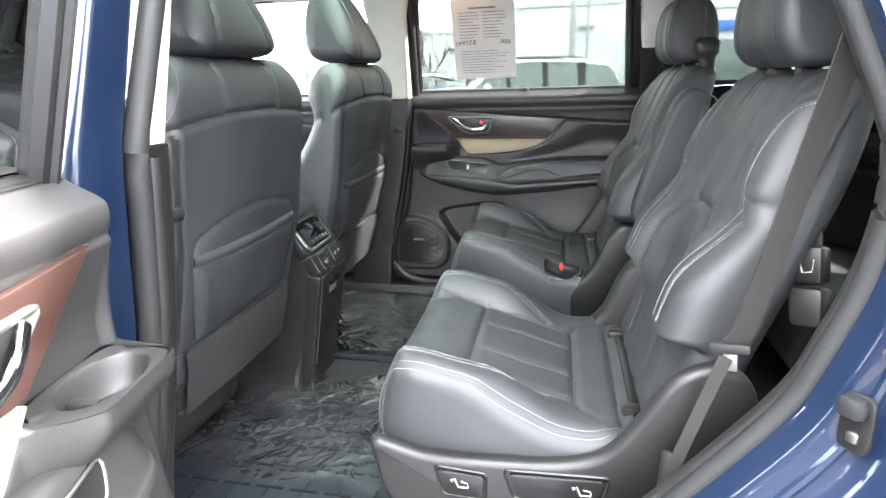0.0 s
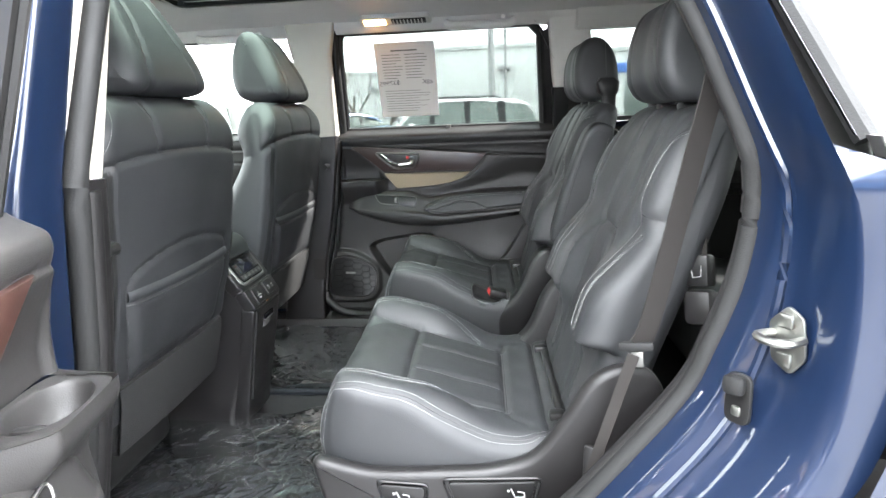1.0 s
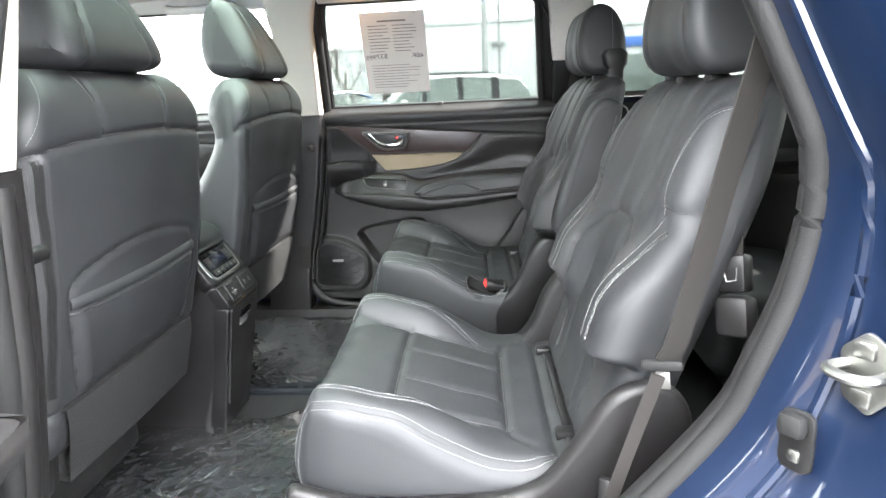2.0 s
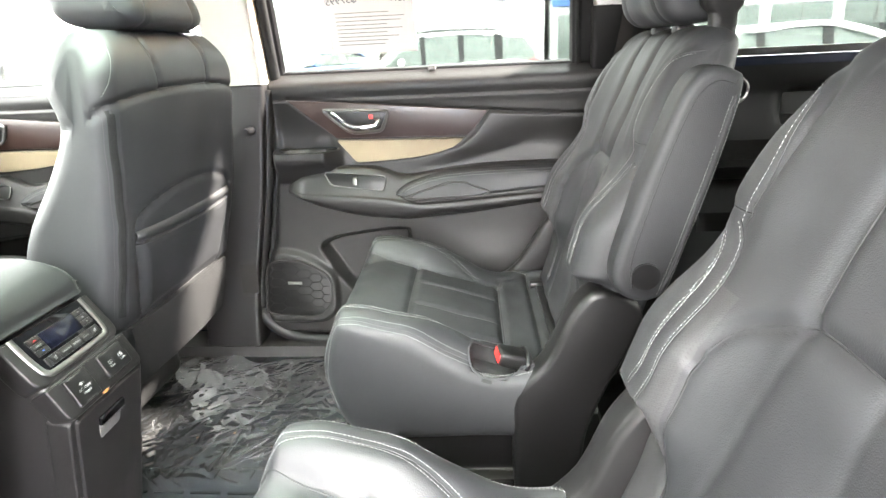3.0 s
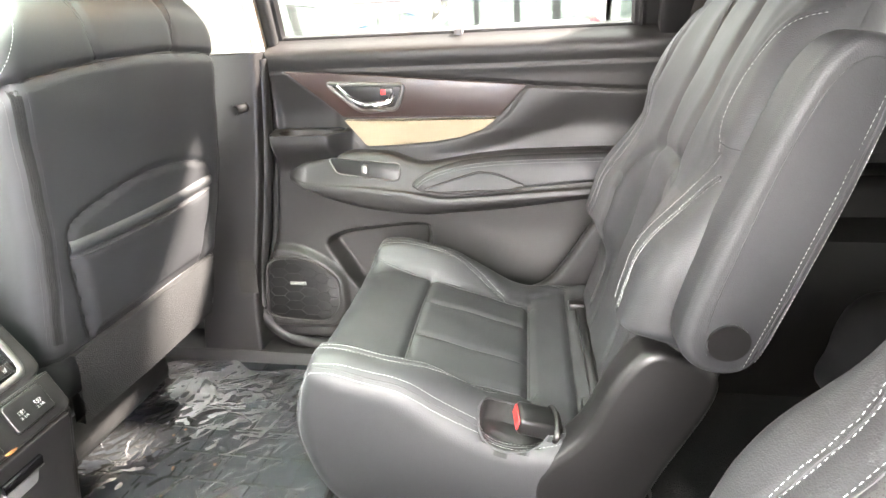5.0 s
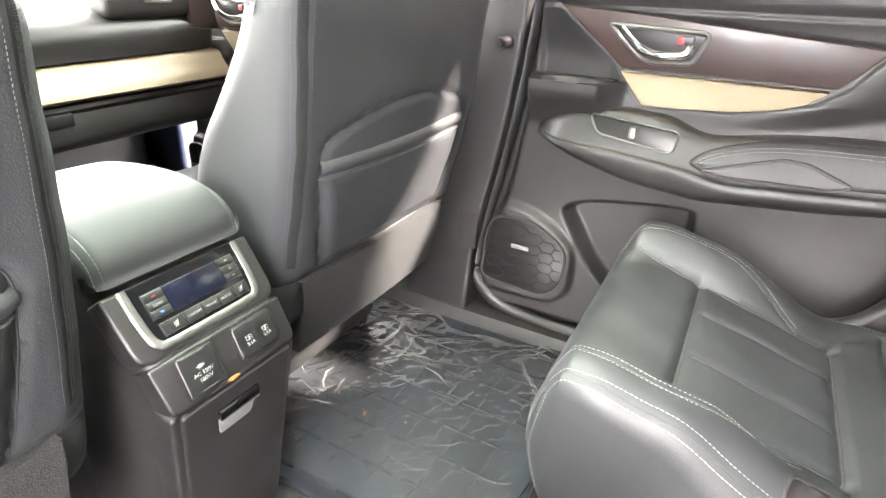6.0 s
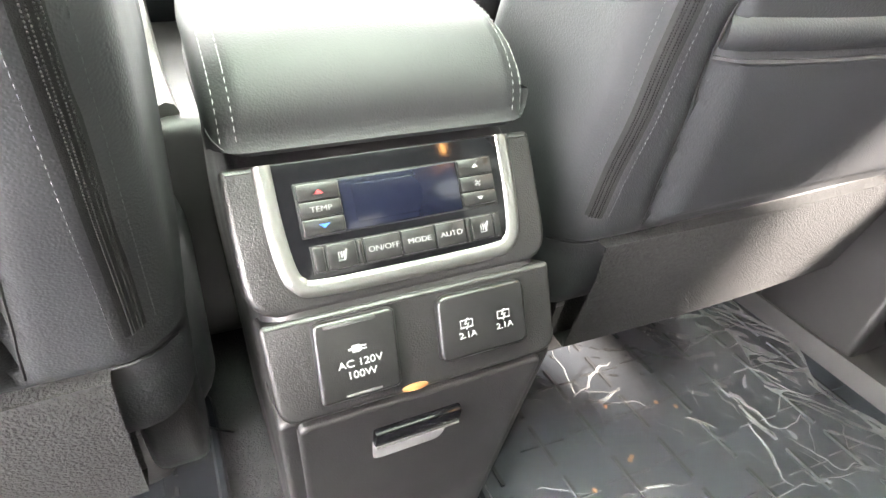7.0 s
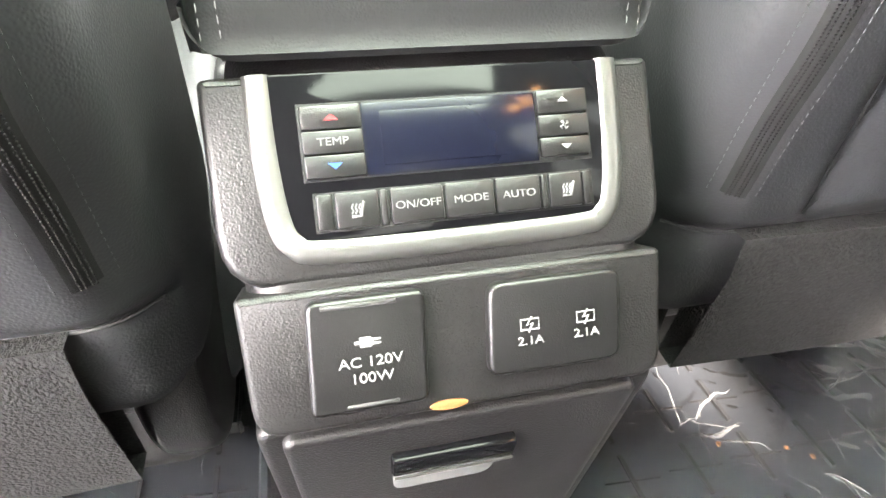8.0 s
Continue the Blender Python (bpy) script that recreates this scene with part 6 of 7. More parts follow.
    for i in range(-1, 8):
        for j in range(-1, 9):
            cx, cz = 0.07 + i * 0.0215, 0.53 + j * 0.0248 + (0.0124 if i % 2 else 0)
            hexa = [(cx + 0.0138 * math.cos(k * math.pi / 3), cz + 0.0138 * math.sin(k * math.pi / 3)) for k in range(6)]
            hexa2 = warp(hexa)
            for a, b, a2, b2 in zip(hexa, hexa[1:] + hexa[:1], hexa2, hexa2[1:] + hexa2[:1]):
                mx, mz = (a[0] + b[0]) / 2, (a[1] + b[1]) / 2
                if sdist(np.array(mx), np.array(mz), hole) > 0.008 and b[0] >= a[0] - 1e-6:
                    v, f = tube([(a2[0], 0.7402, a2[1]), (b2[0], 0.7402, b2[1])], 0.0011, 4)
                    HF += [tuple(t + len(HV) for t in g) for g in f]
                    HV += list(v)
    tagged(ad("grille_ribs", HV, HF, SEALR, "", spk), kind="stuff")
    bmd("badge", rbox((0.072, 0.7365, 0.637), (0.112, 0.7405, 0.6455), 0.001), PRINT, "small white badge bar", spk)
    pp("speaker_rim", [(a, 0.740, b) for a, b in warp(resample(hole, 0.006, True))], 0.004, SOFT, "", parent=spk, n=6, closed=True)
    return e


door_far = tagged(make_door("door_2", 1), "closed black rear door trim with dark wood and cream inlays", "car door", kind="structure")
door_far.location.y = -0.008
door_near = tagged(make_door("door_1", -1), "wide open rear door with wood trim and cup holder", "car door", kind="structure")
door_near.matrix_world = Matrix.Translation((0.066, -0.893, -0.036)) @ pose(0, 0, 0, 0, 0, -78.9) @ Matrix.Translation((-0.06, 0.89, 0))
door_ff = tagged(make_door("door_3", 1, -1.04, 0.98, rear=False), "closed front passenger door with wood and cream inlays", "car door", kind="structure")
door_fl = tagged(make_door("door_4", -1, -1.04, 0.98, rear=False), "closed driver's door with wood and cream inlays", "car door", kind="structure")

# outside mirror on the far front door
mi = tagged(empty("side_mirror", (-0.79, 0.95, 1.19)), "blue side mirror standing outside the front passenger window", "mirror")
sq = rounded([(-0.02, -0.065), (0.17, -0.06), (0.185, 0.06), (0.02, 0.075)], 0.03)
part("housing", prism(sq, -0.09, -0.012, "x", 0.02, 3), PAINT, mi)
part("rim", prism(sq, -0.014, -0.002, "x", 0.004, 2), SMOOTHP, mi, "black mirror rim")
c_ = np.mean(np.array(sq), 0)
part("mirror_glass", prism([(c_[0] + (a - c_[0]) * 0.9, c_[1] + (b - c_[1]) * 0.88) for a, b in sq], -0.003, 0.001, "x", 0.0005), CHROME, mi, "mirror glass")
part("foot", rbox((-0.07, -0.09, -0.05), (-0.02, 0.0, -0.01), 0.012), SMOOTHP, mi)

# price sheet taped inside the far window
sh = tagged(empty("price_sheet"), "white printed price sheet taped inside the window glass", "paper sheet")
lean_up = Vector((0, -0.13, 0.36)).normalized()
SH = frame_of((0.356, 0.7435, 1.365), (1, 0, 0), lean_up)
xs, zs = np.linspace(-0.108, 0.108, 24), np.linspace(-0.136, 0.136, 30)
X, Zs = np.meshgrid(xs, zs, indexing="ij")
W = 0.0015 * np.sin(X * 40 + 1) * np.sin(Zs * 31) + 0.002
V = [SH @ Vector((a, b, c)) for a, b, c in zip(X.ravel(), Zs.ravel(), W.ravel())]
V += [SH @ Vector((a, b, c - 0.0006)) for a, b, c in zip(X.ravel(), Zs.ravel(), W.ravel())]
F = grid_faces(24, 30) + [tuple(i + 720 for i in f[::-1]) for f in grid_faces(24, 30)]
sheet = link("sheet", V, F, PAPER, sh)
random.seed(5)
LV, LF = [], []


def bar(x0, x1, z0, z1, h=0.0042):
    b = len(LV)
    LV.extend([SH @ Vector(p) for p in ((x0, z0, h), (x1, z0, h), (x1, z1, h), (x0, z1, h), (x0, z0, h - 0.0003), (x1, z0, h - 0.0003), (x1, z1, h - 0.0003), (x0, z1, h - 0.0003))])
    LF.extend([(b, b + 1, b + 2, b + 3), (b + 7, b + 6, b + 5, b + 4), (b, b + 4, b + 5, b + 1), (b + 1, b + 5, b + 6, b + 2), (b + 2, b + 6, b + 7, b + 3), (b + 3, b + 7, b + 4, b)])


bar(-0.05, 0.045, 0.106, 0.111)
for k in range(9):
    z = 0.093 - 0.0105 * k
    bar(-0.085, -0.085 + random.uniform(0.05, 0.075), z, z + 0.0022)
    bar(-0.002, -0.002 + random.uniform(0.05, 0.082), z, z + 0.0022)
for k in range(9):
    z = -0.038 - 0.0095 * k
    bar(-0.085, random.uniform(0.03, 0.088), z, z + 0.0016)
tagged(link("print", LV, LF, GREYPRINT, sh, "grey unreadable printed lines"), kind="stuff")
flip = SH @ Matrix.Diagonal((-1, 1, 1, 1))
lettering("handwriting", "$37995", flip @ Matrix.Translation((0.065, -0.008, 0.0045)) @ pose(0, 0, 0, 0, 0, -4), 0.022, INK, sh, "black handwriting seen from behind")
lettering("handwriting", "48K", flip @ Matrix.Translation((-0.075, -0.008, 0.0045)) @ pose(0, 0, 0, 0, 0, 6), 0.022, INK, sh, "black handwriting seen from behind")
for a in (-0.085, 0.085):
    part("tape", moved(rbox((a - 0.012, 0.126, 0.0024), (a + 0.012, 0.15, 0.003), 0.0002), SH), WRAP, sh)

# ---- mats and plastic wrap on the floor ----


def floor_mat(s):
    e = tagged(empty("floor_mat", (0.02, s * 0.42, 0.42)), "black rubber floor mat with a ribbed pattern on the carpet", "floor mat", "rubber mats")
    out = rounded([(-0.36, -0.29), (0.31, -0.30), (0.33, 0.24), (0.25, 0.29), (-0.36, 0.29)], 0.05)
    part("mat", prism([(a, b) for a, b in out], 0.001, 0.010, "z", 0.003), RUBBER, e)
    V, F = [], []
    random.seed(3)
    for k in range(9):
        x = -0.33 + 0.076 * k
        for j in range(8):
            y = -0.265 + 0.072 * j
            for dx, dy, w in ((0.03, 0.0, 1), (0.0, 0.03, 0)):
                a = (x - dx, y - dy), (x + dx, y + dy)
                if not all(sdist(np.array(p[0]), np.array(p[1]), out) > 0.012 for p in a):
                    continue
                t = 0.0022
                b = len(V)
                q = [(a[0][0] - (0 if w else t), a[0][1] - (t if w else 0)), (a[1][0] + (0 if w else t), a[1][1] - (t if w else 0)),
                     (a[1][0] + (0 if w else t), a[1][1] + (t if w else 0)), (a[0][0] - (0 if w else t), a[0][1] + (t if w else 0))]
                V += [(u, v, 0.0098) for u, v in q] + [(u, v, 0.0135) for u, v in q]
                F += [(b + 4, b + 5, b + 6, b + 7)] + [(b + i, b + (i + 1) % 4, b + (i + 1) % 4 + 4, b + i + 4) for i in range(4)]
    link("ribs", V, F, GROOVE, e, "thin black pattern lines")["kind"] = "stuff"
    pipe("raised_edge", [(a * 0.985, b * 0.985, 0.012) for a, b in resample(out, 0.02, True)], 0.006, RUBBER, e, "", 6, True)
    return e


floor_mat(1)
floor_mat(-1)


def plastic_wrap(x0, x1, y0, y1, seed, z=0.437):
    """A crumpled sheet of clear film lying on a mat."""
    nx, ny = int((x1 - x0) / 0.0035), int((y1 - y0) / 0.0035)
    xs, ys = np.linspace(x0, x1, nx), np.linspace(y0, y1, ny)
    X, Y = np.meshgrid(xs, ys, indexing="ij")
    rng = np.random.RandomState(seed)
    H = np.zeros_like(X)
    for k in range(110):  # creases: sharp folds along short and a few long lines
        cx, cy = rng.uniform(x0, x1), rng.uniform(y0, y1)
        a, ln = rng.normal(0.9, 0.7), rng.uniform(0.015, 0.09) if k % 6 else rng.uniform(0.1, 0.2)
        pts = [(cx - ln * math.cos(a), cy - ln * math.sin(a)), (cx + rng.uniform(-0.02, 0.02), cy + rng.uniform(-0.02, 0.02)), (cx + ln * math.cos(a), cy + ln * math.sin(a))]
        d = line_dist(X, Y, pts)
        H += rng.uniform(0.0004, 0.0024) * np.exp(-d / rng.uniform(0.0018, 0.004))
    wx_, wy_ = X + 0.012 * np.sin(Y * 37 + seed), Y + 0.012 * np.sin(X * 41 + 2 * seed)
    for k in range(20):  # crumpled facets meeting in sharp ridges
        t, f = rng.uniform(0, math.pi), rng.uniform(22, 150)
        H += 0.046 / f * (1 - np.abs(np.sin((wx_ * math.cos(t) + wy_ * math.sin(t)) * f + rng.uniform(0, 6)))) * rng.uniform(0.3, 1.0)
    edge = np.minimum.reduce([X - x0, x1 - X, Y - y0, y1 - Y])
    H = H * ss(-0.02, 0.015, edge) + 0.006
    wob = 0.02 * np.sin(Y * 23 + seed) + 0.012 * np.sin(Y * 51)
    wob2 = 0.02 * np.sin(X * 19 + seed) + 0.01 * np.sin(X * 43)
    V = np.stack([X + wob * ss(0.2, 0, edge), Y + wob2 * ss(0.2, 0, edge), z + np.maximum(H, 0.002)], -1).reshape(-1, 3)
    e = empty("plastic_wrap", ((x0 + x1) / 2, (y0 + y1) / 2, z))
    link("sheet", V - np.array(e.location), grid_faces(nx, ny), WRAP, e, angle=180)
    # pinched folds, milky where the film lies double and to imitate streaks of reflection
    G = V.reshape(nx, ny, 3)
    FV, FF = [], []
    for k in range(64):
        i, j = rng.randint(8, nx - 8), rng.randint(8, ny - 8)
        if rng.rand() < 0.5:  # folds gather in a few places
            i, j = int(nx * (0.35 + 0.3 * (k % 3) / 2) + rng.normal(0, nx * 0.09)), int(ny * (0.3 + 0.4 * (k % 2)) + rng.normal(0, ny * 0.1))
        a, n, pts = rng.normal(0.9, 0.8), rng.randint(4, 12), []
        for q in range(n):
            ii, jj = int(i + 3 * q * math.cos(a)), int(j + 3 * q * math.sin(a))
            if not (2 < ii < nx - 2 and 2 < jj < ny - 2):
                break
            pts.append(G[ii, jj] + (0, 0, 0.0012 + rng.uniform(0, 0.0004)))
            a += rng.normal(0, 0.06)
        if len(pts) < 3:
            continue
        w = (rng.uniform(0.0005, 0.0013) if k % 5 else rng.uniform(0.0018, 0.0036)) * np.sin(np.linspace(0.15, math.pi - 0.15, len(pts)))
        v, f = tube(smooth_line(pts, 3), np.interp(np.linspace(0, 1, 3 * len(pts) - 2), np.linspace(0, 1, len(pts)), w), 5, flat=0.3)
        FF += [tuple(u + len(FV) for u in g) for g in f]
        FV += list(v - np.array(e.location))
    tagged(link("folds", FV, FF, FOLD, e, "pinched folds, milky to stand in for bright reflection streaks"), kind="stuff")
    return tagged(e, "crumpled clear plastic film lying over the rubber mat", "plastic film", "protective films")


plastic_wrap(-0.30, 0.30, 0.16, 0.66, 11)
plastic_wrap(-0.26, 0.30, -0.46, -0.02, 4)
# a few dry leaf crumbs on the far mat
random.seed(9)
for k in range(7):
    x, y = random.uniform(-0.12, 0.1), random.uniform(0.24, 0.42)
    t = random.uniform(0, 3)
    poly = [(x + 0.0035 * math.cos(t + q) * random.uniform(0.6, 1.2), y + 0.003 * math.sin(t + q) * random.uniform(0.6, 1.2)) for q in np.linspace(0, 5.4, 7)]
    tagged(part("leaf_crumb", prism(poly, 0.4425, 0.4445, "z", 0.0004), ORANGE), "dry orange-brown leaf crumb on the mat", "leaf", "leaf crumbs")


# ---- belts ----
def strap(name, pts, width, across, mat=WEBBING, parent=None, thick=0.0014):
    """A flat woven strap along points; across: its width direction."""
    P = resample(smooth_line(pts, 10), 0.012)
    A = Vector(across).normalized()
    T = np.gradient(P, axis=0)
    V, F = [], []
    for p, t in zip(P, T):
        t = Vector(t).normalized()
        w = (A - t * A.dot(t)).normalized() * width / 2
        n = t.cross(w).normalized() * thick
        p = Vector(p)
        V += [p - w - n, p + w - n, p + w + n, p - w + n]
    k = len(P)
    F = grid_faces(k, 4, wrap_n=True) + [(3, 2, 1, 0), (4 * k - 4, 4 * k - 3, 4 * k - 2, 4 * k - 1)]
    return link(name, V, F, mat, parent)


def belt(s):
    e = tagged(empty("seat_belt"), "black webbing seat belt hanging beside the rear seat", "seat belt", "second-row belts")
    strap("webbing", [(0.955, s * 0.70, 1.40), (0.952, s * 0.69, 1.29), (0.93, s * 0.685, 1.17), (0.885, s * 0.685, 0.955), (0.868, s * 0.685, 0.915)], 0.030, (0.94, s * -0.26, 0), parent=e)
    strap("webbing", [(0.862, s * 0.688, 0.90), (0.84, s * 0.69, 0.83), (0.81, s * 0.70, 0.74), (0.78, s * 0.70, 0.62)], 0.016, (0.9, s * 0.4, 0), parent=e)
    m = frame_of((0.866, s * 0.686, 0.912), (0.92, s * 0.35, 0.12), (0.1, 0, 1))
    t = part("tongue_plate", moved(rbox((-0.024, -0.006, -0.005), (0.024, 0.007, 0.005), 0.004), m), SEALR, e, "black belt tongue")
    part("tongue", moved(rbox((-0.008, -0.03, -0.0012), (0.008, -0.008, 0.0012), 0.001), m), SATIN, t)
    part("anchor_sleeve", moved(rbox((-0.009, -0.10, -0.005), (0.009, 0.10, 0.005), 0.004), frame_of((0.80, s * 0.70, 0.66), (0.9, s * 0.4, 0), (0.32, 0, 1))), SMOOTHP, e, "black anchor sleeve")
    part("upper_guide", rbox((0.925, min(s * 0.69, s * 0.75), 1.39), (0.985, max(s * 0.69, s * 0.75), 1.45), 0.012), SMOOTHP, e)
    return e


belt(-1)
belt(1)


def front_belt(s):
    e = tagged(empty("front_seat_belt"), "front seat belt running down the pillar trim", "seat belt", "front belts")
    strap("webbing", [(0.0, s * 0.698, 1.37), (-0.005, s * 0.715, 1.28), (-0.01, s * 0.728, 1.17), (-0.02, s * 0.72, 0.9), (-0.03, s * 0.715, 0.62)], 0.046, (1, 0, 0), parent=e)
    m = frame_of((0.0, s * 0.685, 1.41), (1, 0, 0), (0, -s * 0.2, 1))
    g = part("height_adjuster", moved(rbox((-0.017, -0.03, -0.012), (0.017, 0.075, 0.008), 0.008, 3), m), PILLAR, e, "ivory belt height adjuster")
    part("guide_loop", moved(rbox((-0.034, -0.052, -0.006), (0.034, -0.028, 0.014), 0.008, 3), m), PILLAR, e, "ivory belt guide")
    kx = 0.04 if s > 0 else 0.11
    pipe("stop_knob", [(kx, s * 0.668, 1.064), (kx, s * 0.72, 1.064)], [0.010, 0.010], SMOOTHP, e, "black knob", 14)
    return e


front_belt(1)
front_belt(-1)

# buckle stalk standing between the rear chairs
bs = tagged(empty("buckle_stalk"), "black seat belt buckle stalk between the chairs", "buckle")
m = frame_of((0.66, -0.085, 0.56), (0.2, 0.9, 0.2), (0.5, -0.1, 0.85))
part("buckle", moved(rbox((-0.015, -0.05, -0.02), (0.015, 0.04, 0.02), 0.006), m), SMOOTHP, bs)
part("button", moved(rbox((-0.011, 0.038, -0.014), (0.011, 0.0435, 0.014), 0.002), m), STEEL, bs)
strap("stalk", [m @ Vector((0, -0.04, 0)), m @ Vector((0, -0.10, 0.0)), Vector((0.70, -0.1, 0.425))], 0.03, m.to_3x3() @ Vector((0, 0, 1)), WEBBING, bs, 0.003)


# ---- third row ----
def third_seat(cy):
    e = empty("third_row_seat", (0, cy, 0))
    cp = smooth_line([(1.25, 0.50), (1.22, 0.60), (1.25, 0.70), (1.34, 0.72), (1.6, 0.68), (1.7, 0.66), (1.7, 0.5)], 6, True)
    V, F, _ = pillow(cp, 0.30, 0.04, 0.012)
    link("cushion", V, F, LEATHER, e)
    bp = smooth_line([(1.62, 0.68), (1.68, 0.85), (1.74, 1.02), (1.78, 1.10), (1.84, 1.10), (1.83, 1.0), (1.76, 0.8), (1.72, 0.66)], 6, True)
    V, F, _ = pillow(bp, 0.29, 0.04, 0.012)
    link("backrest", V, F, LEATHER, e)
    hp = smooth_line([(1.76, 1.11), (1.75, 1.20), (1.79, 1.24), (1.84, 1.22), (1.85, 1.12)], 6, True)
    V, F, _ = pillow(hp, 0.12, 0.03, 0.01)
    link("headrest", V, F, LEATHER, e)
    part("base", rbox((1.28, -0.26, 0.42), (1.68, 0.26, 0.55), 0.02), PLASTIC, e)
    settle(e, (1.5, cy, 0.42))
    return tagged(e, "black leather third-row seat in the shade", "car seat", "third-row seats")


third_seat(0.34)
third_seat(-0.34)
# chrome pull loop on the far chair's rear corner
lp = tagged(empty("grab_loop"), "chrome ring handle behind the chair", "handle")
pipe("ring", [(0.982 + 0.017 * math.cos(t), 0.13, 1.165 + 0.017 * math.sin(t)) for t in np.linspace(0, 2 * math.pi, 30, endpoint=False)], 0.0022, SATIN, lp, "", 8, True)
# belt-side retractor with label on the entry side
rt = tagged(empty("belt_buckle"), "grey belt buckle with a white seat symbol hanging behind the chair", "buckle")
m = frame_of((0.975, -0.60, 0.99), (0.6, -0.75, 0.2), (0.1, 0.1, 1))
part("body", moved(rbox((-0.018, -0.018, -0.012), (0.02, 0.03, 0.012), 0.006), m), SMOOTHP, rt)
strap("webbing", [m @ Vector((0, 0.02, 0)), m @ Vector((0.004, 0.08, 0)), m @ Vector((0.01, 0.2, -0.02))], 0.025, m.to_3x3() @ Vector((1, 0, 0)), WEBBING, rt)
pipe("symbol", [m @ Vector(p) for p in ((-0.008, 0.016, 0.013), (-0.003, -0.004, 0.013), (0.010, -0.002, 0.013), (0.011, 0.014, 0.013))], 0.0011, PRINT, rt, "white seat symbol", 6)
part("lower_block", moved(rbox((-0.022, -0.075, -0.016), (0.024, -0.022, 0.016), 0.01), m), PLASTIC, rt)

# ---- roof fittings ----
lamp = tagged(empty("roof_lamp"), "lit warm courtesy lamp with a small air vent in the headliner", "ceiling lamp")
m = frame_of((0.345, 0.60, 1.5585), (1, 0, 0.0), (0, -0.9, 0.28))
m = frame_of((0.345, 0.605, 1.560), (1, 0, 0), (0, 0.94, -0.34))
hous = part("housing", moved(prism(rounded([(-0.115, -0.026), (0.115, -0.026), (0.125, 0.026), (-0.125, 0.026)], 0.015), -0.012, 0.01, "z", 0.004), m), HEADLINER, lamp, "grey lamp housing")
part("lens", moved(rbox((-0.105, -0.016, -0.016), (-0.032, 0.016, -0.008), 0.003), m), LAMP, lamp, "lit warm lens")
vent = part("vent", moved(rbox((-0.012, -0.017, -0.0145), (0.105, 0.017, -0.008), 0.003), m), SMOOTHP, lamp, "grey louvred vent")
for k in range(9):
    part("louvre", moved(rbox((-0.006 + 0.012 * k, -0.015, -0.018), (-0.002 + 0.012 * k, 0.015, -0.0145), 0.0008), m), HEADLINER, vent)
for px, py, pz, nm in ((-0.26, 0.665, 1.545, 1), (0.63, 0.655, 1.548, 1)):
    g = tagged(empty("roof_grab_bar"), "pale grey folding grab handle above the window", "grab handle", "grab handles")
    h = smooth_line([(px - 0.115, py, pz), (px - 0.105, py - 0.028, pz - 0.018), (px - 0.06, py - 0.034, pz - 0.022), (px, py - 0.036, pz - 0.022), (px + 0.06, py - 0.034, pz - 0.022), (px + 0.105, py - 0.028, pz - 0.018), (px + 0.115, py, pz)], 6)
    pipe("grip", h, 0.011, HEADLINER, g, "", 10, flat=1.3)
    for a in (-0.112, 0.112):
        part("mount", rbox((px + a - 0.018, py - 0.012, pz - 0.012), (px + a + 0.018, py + 0.016, pz + 0.016), 0.008), HEADLINER, g)
part_hook = tagged(part("coat_hook", rbox((0.70, 0.625, 1.535), (0.716, 0.64, 1.555), 0.004), HEADLINER), "small grey coat hook", "hook")


# ---- car body outside, front end and wheels ----
hd = tagged(empty("car_front"), "blue bonnet and front end of the car", "car body", kind="structure")
V, F, _ = pillow(smooth_line([(-1.28, 1.06), (-1.6, 1.07), (-2.1, 0.98), (-2.3, 0.85), (-2.36, 0.6), (-2.32, 0.25), (-2.2, 0.2), (-1.3, 0.25), (-1.26, 0.6)], 6, True), 0.86, 0.12, 0.05)
link("bonnet", V, F, PAINT, hd)
fw = tagged(part("wall_front", rbox((-1.3, -0.78, 0.36), (-1.24, 0.78, 1.0), 0.01), CARPET), "dark carpeted bulkhead behind the dashboard", "bulkhead", kind="structure")


def wheel(parent, x, y, z, r, mat=RIM):
    sg = 1 if y > 0 else -1
    t = pipe("tyre", [(x, y - sg * 0.11, z), (x, y - sg * 0.10, z), (x, y - sg * 0.02, z), (x, y, z)], [r * 0.9, r, r, r * 0.9], TYRE, parent, "", 36)
    pipe("rim", [(x, y - sg * 0.01, z), (x, y + sg * 0.004, z)], [r * 0.68, r * 0.66], mat, t, "", 30)
    return t


wh = tagged(empty("car_wheels"), "alloy wheels with black tyres under the blue car", "wheels", kind="structure")
for x in (-1.45, 1.45):
    for y in (-0.90, 0.90):
        wheel(wh, x, y, GROUND + 0.36, 0.36)


